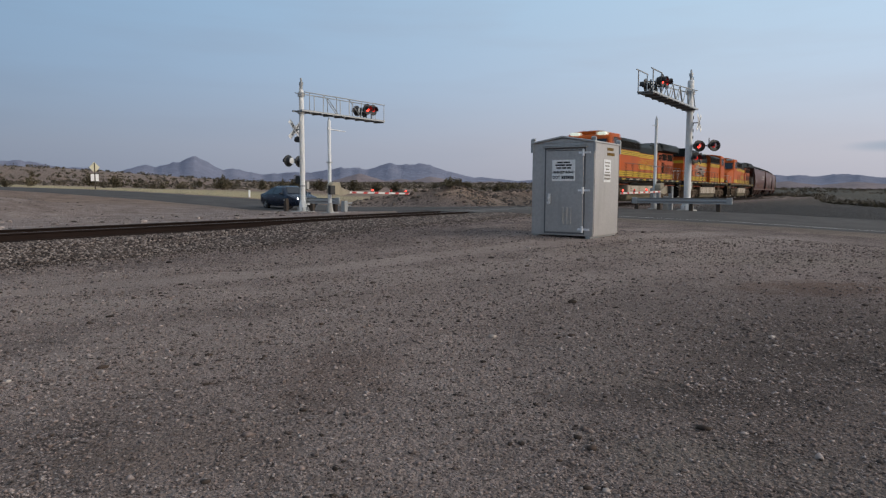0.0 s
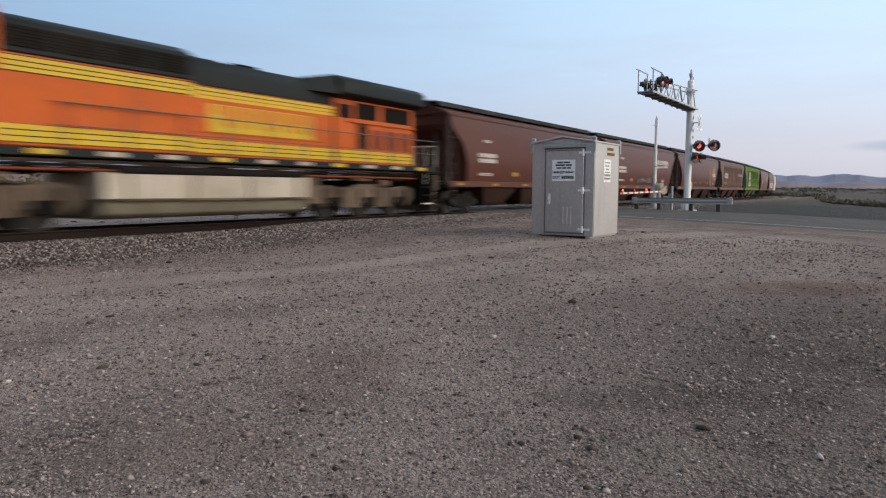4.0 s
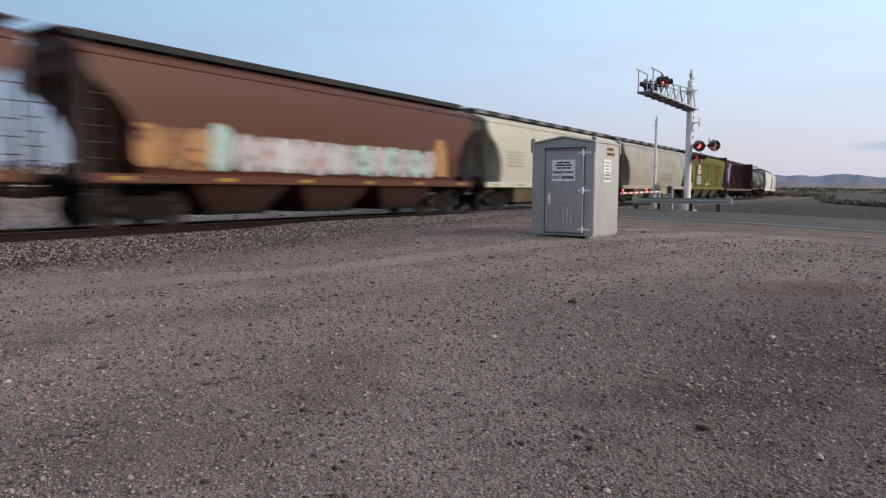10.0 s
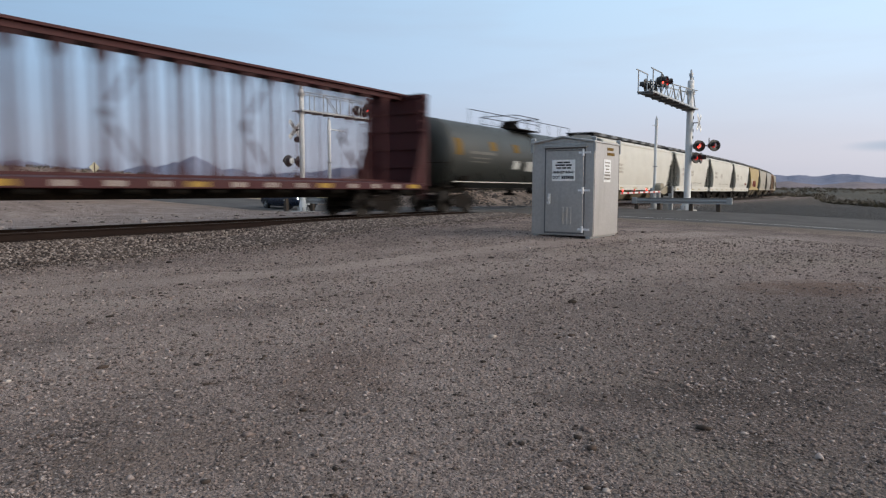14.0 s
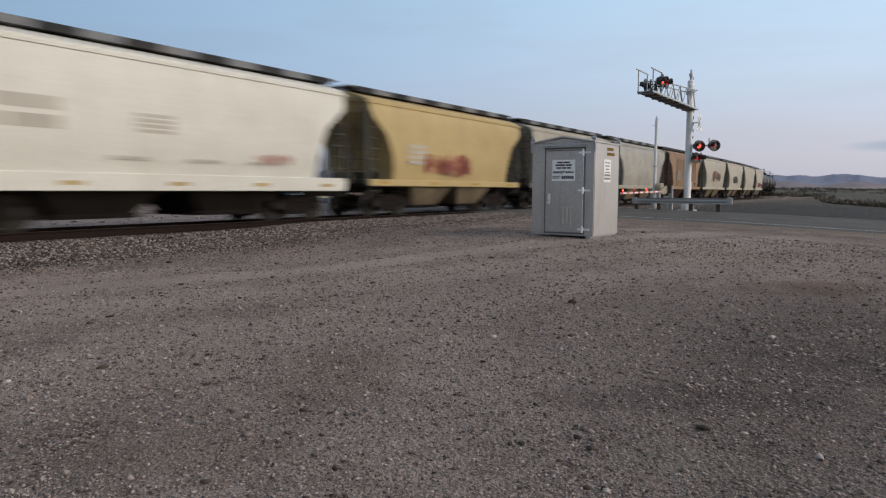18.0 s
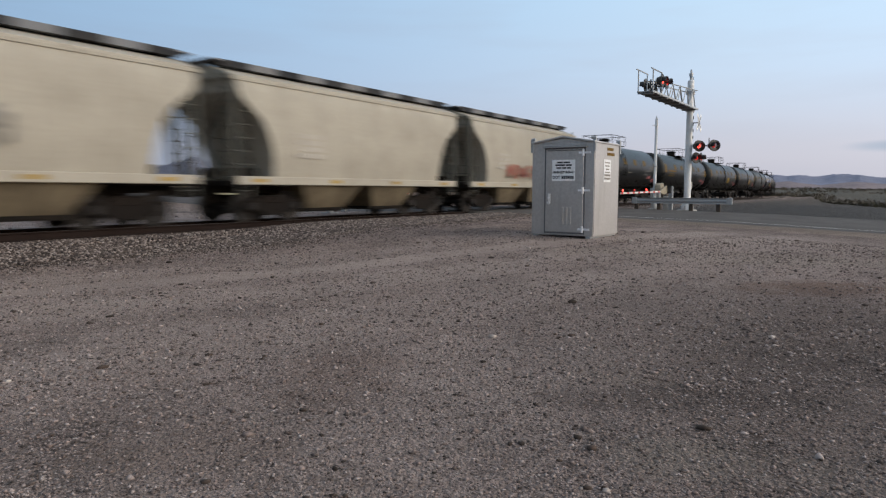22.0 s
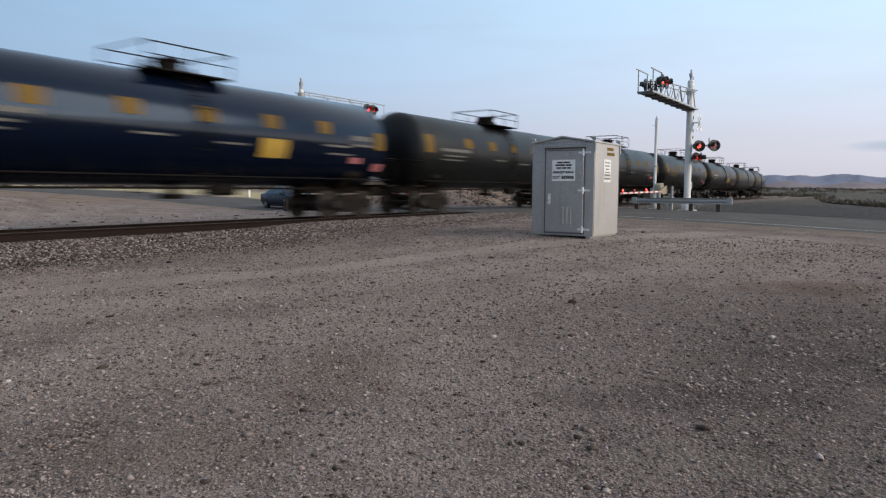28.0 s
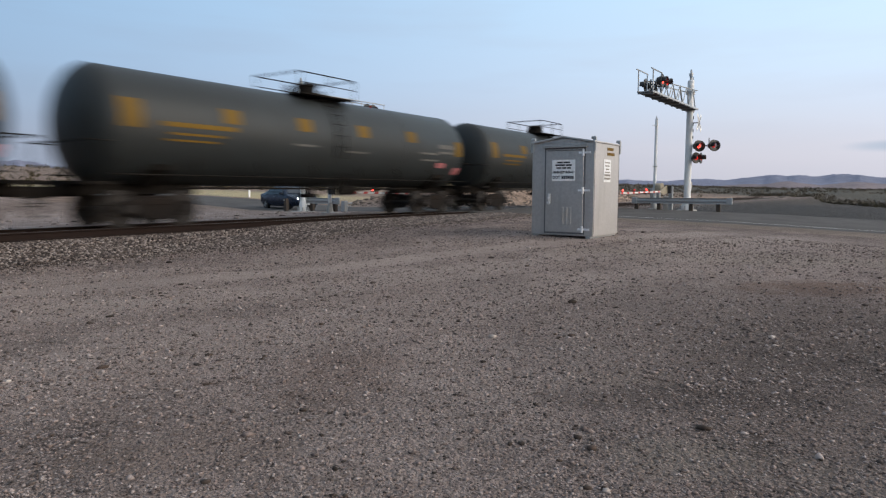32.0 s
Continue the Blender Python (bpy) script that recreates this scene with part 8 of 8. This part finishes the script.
for a, dist, size in ((-18.1, 84, 3.4), (-15.0, 88, 2.4), (-25.9, 104, 3.6), (-27.6, 112, 3.0), (-19.9, 118, 2.6), (-21.2, 96, 1.8), (-22.6, 90, 1.6), (-13.4, 78, 2.6), (-12.2, 84, 3.2), (-10.4, 92, 3.0), (-9.2, 80, 2.6),
                      (-7.5, 96, 3.4), (-5.6, 92, 2.6), (-4.0, 88, 3.0), (-3.4, 51, 0.9), (-1.6, 50.5, 1.3), (-0.6, 49, 1.4), (0.2, 48, 1.2), (-2.4, 50, 0.9), (-0.2, 50.5, 1.3), (0.9, 62, 3.2), (2.2, 78, 3.6), (3.4, 74, 3.0), (4.7, 80, 3.6), (5.8, 84, 3.8), (6.7, 76, 3.2),
                      (3.0, 56, 1.0), (4.4, 55, 1.2), (6.0, 57, 1.1), (-31.5, 100, 2.4), (-33.0, 92, 2.2)):
    x, y = by_view(a, dist)
    bush(x, y, size, rb.randrange(6), "large dark olive desert shrub" if size > 2.5 else "small brownish desert shrub", rb.uniform(0.8, 1.05))
for a, dist, size in ((0.55, 46.5, 1.7), (1.25, 47.2, 1.4), (2.0, 47.8, 1.2)):
    bush(*by_view(a, dist), size, 0, "dry grey-brown brush on the dirt bank", 0.7)
for k in range(210):
    a, dist = rb.uniform(-35, -8), rb.uniform(85, 260)
    x, y = by_view(a, dist)
    s_, q_ = to_sq(x, y)
    if s_ < 24:
        continue
    bush(x, y, rb.uniform(0.7, 1.9), rb.randrange(6), "small scrubby bush on the desert slope", rb.uniform(0.55, 0.85))
for k in range(90):
    a = rb.uniform(25.5, 35)
    dist = np.interp(a, [26, 36], [165, 92]) + rb.uniform(-4, 26)
    x, y = by_view(a, float(dist))
    bush(x, y, rb.uniform(0.7, 1.5), rb.randrange(6), "dark low brush at the edge of the gravel yard", rb.uniform(0.6, 0.9))

# far scrub that nobody could count
rng = np.random.RandomState(5)
tpl = []
for k in range(4):
    pts = rng.normal(0, 0.3, (26, 3)) * (1, 1, 0.7) + (0, 0, 0.35)
    tv, tf = [], []
    for p in pts:
        o = len(tv)
        tv += [p, p + rng.normal(0, 0.22, 3), p + rng.normal(0, 0.22, 3)]
        tf.append((o, o + 1, o + 2))
    tpl.append((np.array(tv), np.array(tf)))
N = 4600
az_ = np.radians(rng.uniform(-37, 37, N))
dd = 130 * np.exp(rng.uniform(0, 2.6, N))
px_, py_ = dd * np.sin(az_), dd * np.cos(az_)
s_, q_ = to_sq(px_, py_)
keep = ~((s_ > -2) & (s_ < 22) & (q_ > 0)) & ~((np.abs(q_) < 14) & (dd < 400)) & ~((q_ < 0) & (dd < 170)) & (np.hypot(px_ - 72, py_ - 150) > 30) & ~((az_ < -0.12) & (dd < 520) & (rng.uniform(0, 1, N) > 0.5))
px_, py_, dd = px_[keep], py_[keep], dd[keep]
sz = rng.uniform(0.7, 1.8, len(px_)) * np.clip(dd / 300, 0.8, 2.6)
# low brush on the near slope, and a thick belt along the edge of the gravel yard
n_slope, n_belt = 620, 800
az_ = np.radians(np.concatenate([rng.uniform(-36, -6, n_slope), rng.uniform(24.5, 37, n_belt)]))
dd2 = np.concatenate([95 * np.exp(rng.uniform(0, 1.05, n_slope)), np.interp(np.degrees(az_[n_slope:]), [26, 36], [168, 95]) + rng.exponential(12, n_belt)])
qx, qy = dd2 * np.sin(az_), dd2 * np.cos(az_)
s_, q_ = to_sq(qx, qy)
ok = (dd2 > 0) & ((s_ > 22) | (np.degrees(az_) > 0))
sz2 = np.concatenate([rng.uniform(0.35, 1.1, n_slope), rng.uniform(0.45, 1.15, n_belt)])
px_, py_, sz = np.concatenate([px_, qx[ok]]), np.concatenate([py_, qy[ok]]), np.concatenate([sz, sz2[ok]])
pl = np.stack([px_, py_, ground_z(px_, py_), sz, sz, sz * 0.7, rng.uniform(0, 6.28, len(px_)), rng.randint(0, 4, len(px_))], axis=1)
tagged(new("distant_scrub", scatter_mesh("distant_scrub", tpl, pl, M_far_scrub)), "scattered dark scrub covering the far desert plain", "scrub", kind="stuff")

# ---------------------------------------------------------------- loose stones
stones = stone_templates(8, rng)
# ballast beside and between the rails
S_, Q_, D_ = [], [], []
for s0, s1, q0, q1, cnt in ((-24, -16, -5.2, -0.86, 15500), (-16, 0.8, -6.4, -0.86, 42000), (-24, 0.8, -0.64, 0.64, 4200), (-24, 0.8, 0.86, 2.4, 3500), (11.5, 40, -3.4, -0.86, 3000)):
    S_.append(rng.uniform(s0, s1, cnt))
    Q_.append(rng.uniform(q0, q1, cnt))
s_, q_ = np.concatenate(S_), np.concatenate(Q_)
wide_ = np.interp(s_, BED_S, BED_W)
keep = (-q_ < wide_ + rng.exponential(0.5, len(q_)))
s_, q_, wide_ = s_[keep], q_[keep], wide_[keep]
x_, y_ = rail_sq(s_, q_)
top_ = np.where(q_ > -1.75, -0.21, np.interp((-q_ - 1.75) / np.maximum(0.1, wide_ - 1.75), [0, 0.45, 1.0, 1.3], [-0.21, -0.30, -0.40, -0.43]))
z_ = np.maximum(top_, ground_z(x_, y_) + 0.005)
size_ = rng.uniform(0.028, 0.072, len(s_)) * np.where(-q_ > wide_, 0.6, 1.0)
pl = np.stack([x_, y_, z_ + size_ * 0.15, size_ * rng.uniform(0.8, 1.5, len(s_)), size_, size_ * rng.uniform(0.6, 1.0, len(s_)), rng.uniform(0, 6.28, len(s_)), rng.randint(0, 8, len(s_))], axis=1)
tagged(new("ballast_stones", scatter_mesh("ballast_stones", stones, pl, M_stone)), "loose grey and tan crushed ballast stones beside the rails", "ballast", kind="stuff")
# pebbles and clods of the yard
chips = chip_templates(8, rng)
N = 125000
rr = 1.7 * np.exp(rng.uniform(0, 2.45, N) ** 1.0)
aa = np.radians(rng.uniform(-40, 40, N))
x_, y_ = rr * np.sin(aa), rr * np.cos(aa)
s_, q_ = to_sq(x_, y_)
dens = 0.5 + 0.5 * wave(x_, y_, 0.9, 21) + 0.35 * wave(x_, y_, 2.4, 22)
lane_ = np.abs(q_ + 0.354 * (s_ + 14.5) + 8.75) < 0.45 + 0.3 * wave(x_, y_, 2.0, 31)
keep = (q_ < -3.2) & (s_ < 1.0) & (rng.uniform(0, 1, N) < np.clip(1.25 * dens + 0.12, 0.10, 1)) & ~(lane_ & (rng.uniform(0, 1, N) > 0.15))
x_, y_, rr = x_[keep], y_[keep], rr[keep]
size_ = np.clip(0.0044 * rr ** 0.64 * np.exp(rng.normal(0, 0.45, len(x_))), 0.005, 0.05)
pl = np.stack([x_, y_, ground_z(x_, y_) + size_ * 0.12, size_ * rng.uniform(0.9, 1.7, len(x_)), size_, size_ * rng.uniform(0.45, 0.9, len(x_)), rng.uniform(0, 6.28, len(x_)), rng.randint(0, 8, len(x_))], axis=1)
tagged(new("yard_gravel", scatter_mesh("yard_gravel", chips, pl, M_pebble)), "small brown, grey and pale gravel scattered over the yard", "gravel", kind="stuff")
N = 760
rr = 2.0 * np.exp(rng.uniform(0, 2.3, N))
aa = np.radians(rng.uniform(-38, 38, N))
x_, y_ = rr * np.sin(aa), rr * np.cos(aa)
s_, q_ = to_sq(x_, y_)
keep = (q_ < -3.4) & (s_ < 0.5)
x_, y_, rr = x_[keep], y_[keep], rr[keep]
size_ = np.clip(0.0085 * rr ** 0.62 * np.exp(rng.normal(0, 0.4, len(x_))), 0.015, 0.10)
pl = np.stack([x_, y_, ground_z(x_, y_) + size_ * 0.1, size_ * rng.uniform(0.9, 1.6, len(x_)), size_, size_ * rng.uniform(0.5, 0.8, len(x_)), rng.uniform(0, 6.28, len(x_)), rng.randint(0, 8, len(x_))], axis=1)
M_clod = island("clod", (0.035, 0.027, 0.022), (0.085, 0.062, 0.050), (0.52, 0.45, 0.40), scale=20, mid=0.86)
tagged(new("yard_stones", scatter_mesh("yard_stones", stones, pl, M_clod)), "larger loose stones and dark clods on the dirt yard", "stones", kind="stuff")
# scattered lumps on the apron beyond the track and on the berm
sa, qa = np.concatenate([rng.uniform(-26, 0, 420), rng.normal(-13.5, 4.0, 700)]), np.concatenate([rng.uniform(3.4, 13, 420), rng.normal(17.5, 2.6, 700)])
x_, y_ = sq(sa, qa)
size_ = np.clip(0.055 * np.exp(rng.normal(0, 0.55, len(x_))), 0.02, 0.26)
pl = np.stack([x_, y_, ground_z(x_, y_) + size_ * 0.08, size_ * rng.uniform(1.0, 2.2, len(x_)), size_, size_ * rng.uniform(0.35, 0.7, len(x_)), rng.uniform(0, 6.28, len(x_)), rng.randint(0, 8, len(x_))], axis=1)
M_lump = island("lump", (0.045, 0.034, 0.028), (0.21, 0.165, 0.145), (0.48, 0.40, 0.36), scale=12)
tagged(new("apron_stones", scatter_mesh("apron_stones", stones, pl, M_lump)), "scattered pinkish stones and dark lumps beyond the track", "stones", kind="stuff")
# rubble on the banks beyond the track
N = 1500
x_ = rng.uniform(-7, 3, N)
y_ = rng.uniform(42, 54, N)
bx, by = sq(rng.uniform(14, 52, N), rng.normal(7.6, 1.8, N))
x_, y_ = np.concatenate([x_, bx]), np.concatenate([y_, by])
s_, q_ = to_sq(x_, y_)
keep = (s_ > 12.4) & (q_ > 4)
x_, y_ = x_[keep], y_[keep]
size_ = np.exp(rng.normal(-2.2, 0.5, len(x_)))
pl = np.stack([x_, y_, ground_z(x_, y_) + size_ * 0.1, size_ * 1.2, size_, size_ * 0.8, rng.uniform(0, 6.28, len(x_)), rng.randint(0, 8, len(x_))], axis=1)
tagged(new("bank_rubble", scatter_mesh("bank_rubble", stones, pl, M_rock)), "brown rubble and clods on the dirt banks", "rubble", kind="stuff")


# ---------------------------------------------------------------- what moves
def car_pose(t, middle, spacing, reverse):
    s = middle + TRAIN_ZERO - SPEED * t
    xa, ya, _ = track(s - spacing)
    xb, yb, _ = track(s + spacing)
    turn = math.degrees(math.atan2(ya - yb, xa - xb))
    return pose((xa + xb) / 2, (ya + yb) / 2, 0, 0, 0, turn + (180 if reverse else 0))


def motions():
    times = [0.5 * k for k in range(65)]
    for t_ob, middle, spacing, wheels, reverse in CARS:
        walk(t_ob, [(t, car_pose(t, middle, spacing, reverse)) for t in times])
        # wheels roll while the car passes the camera
        t_in = (middle + TRAIN_ZERO - 50.0) / SPEED
        t_out = (middle + TRAIN_ZERO + 32.0) / SPEED
        k0, k1 = max(0, math.ceil(t_in * FPS)), min(32 * FPS, math.floor(t_out * FPS))
        if k1 - k0 < 2:
            continue
        sign = -1 if reverse else 1
        for w_ob, ax, r in wheels:
            step = math.degrees(SPEED / FPS / r) * sign
            rows = [(k / FPS, pose(ax, 0, r, 0, step * (k - k0), 0)) for k in range(k0, k1 + 1)]
            if k0 > 0:
                rows.insert(0, (0.0, pose(ax, 0, r)))
            if k1 < 32 * FPS:
                rows.append((32.0, rows[-1][1]))
            walk(w_ob, rows)


motions()
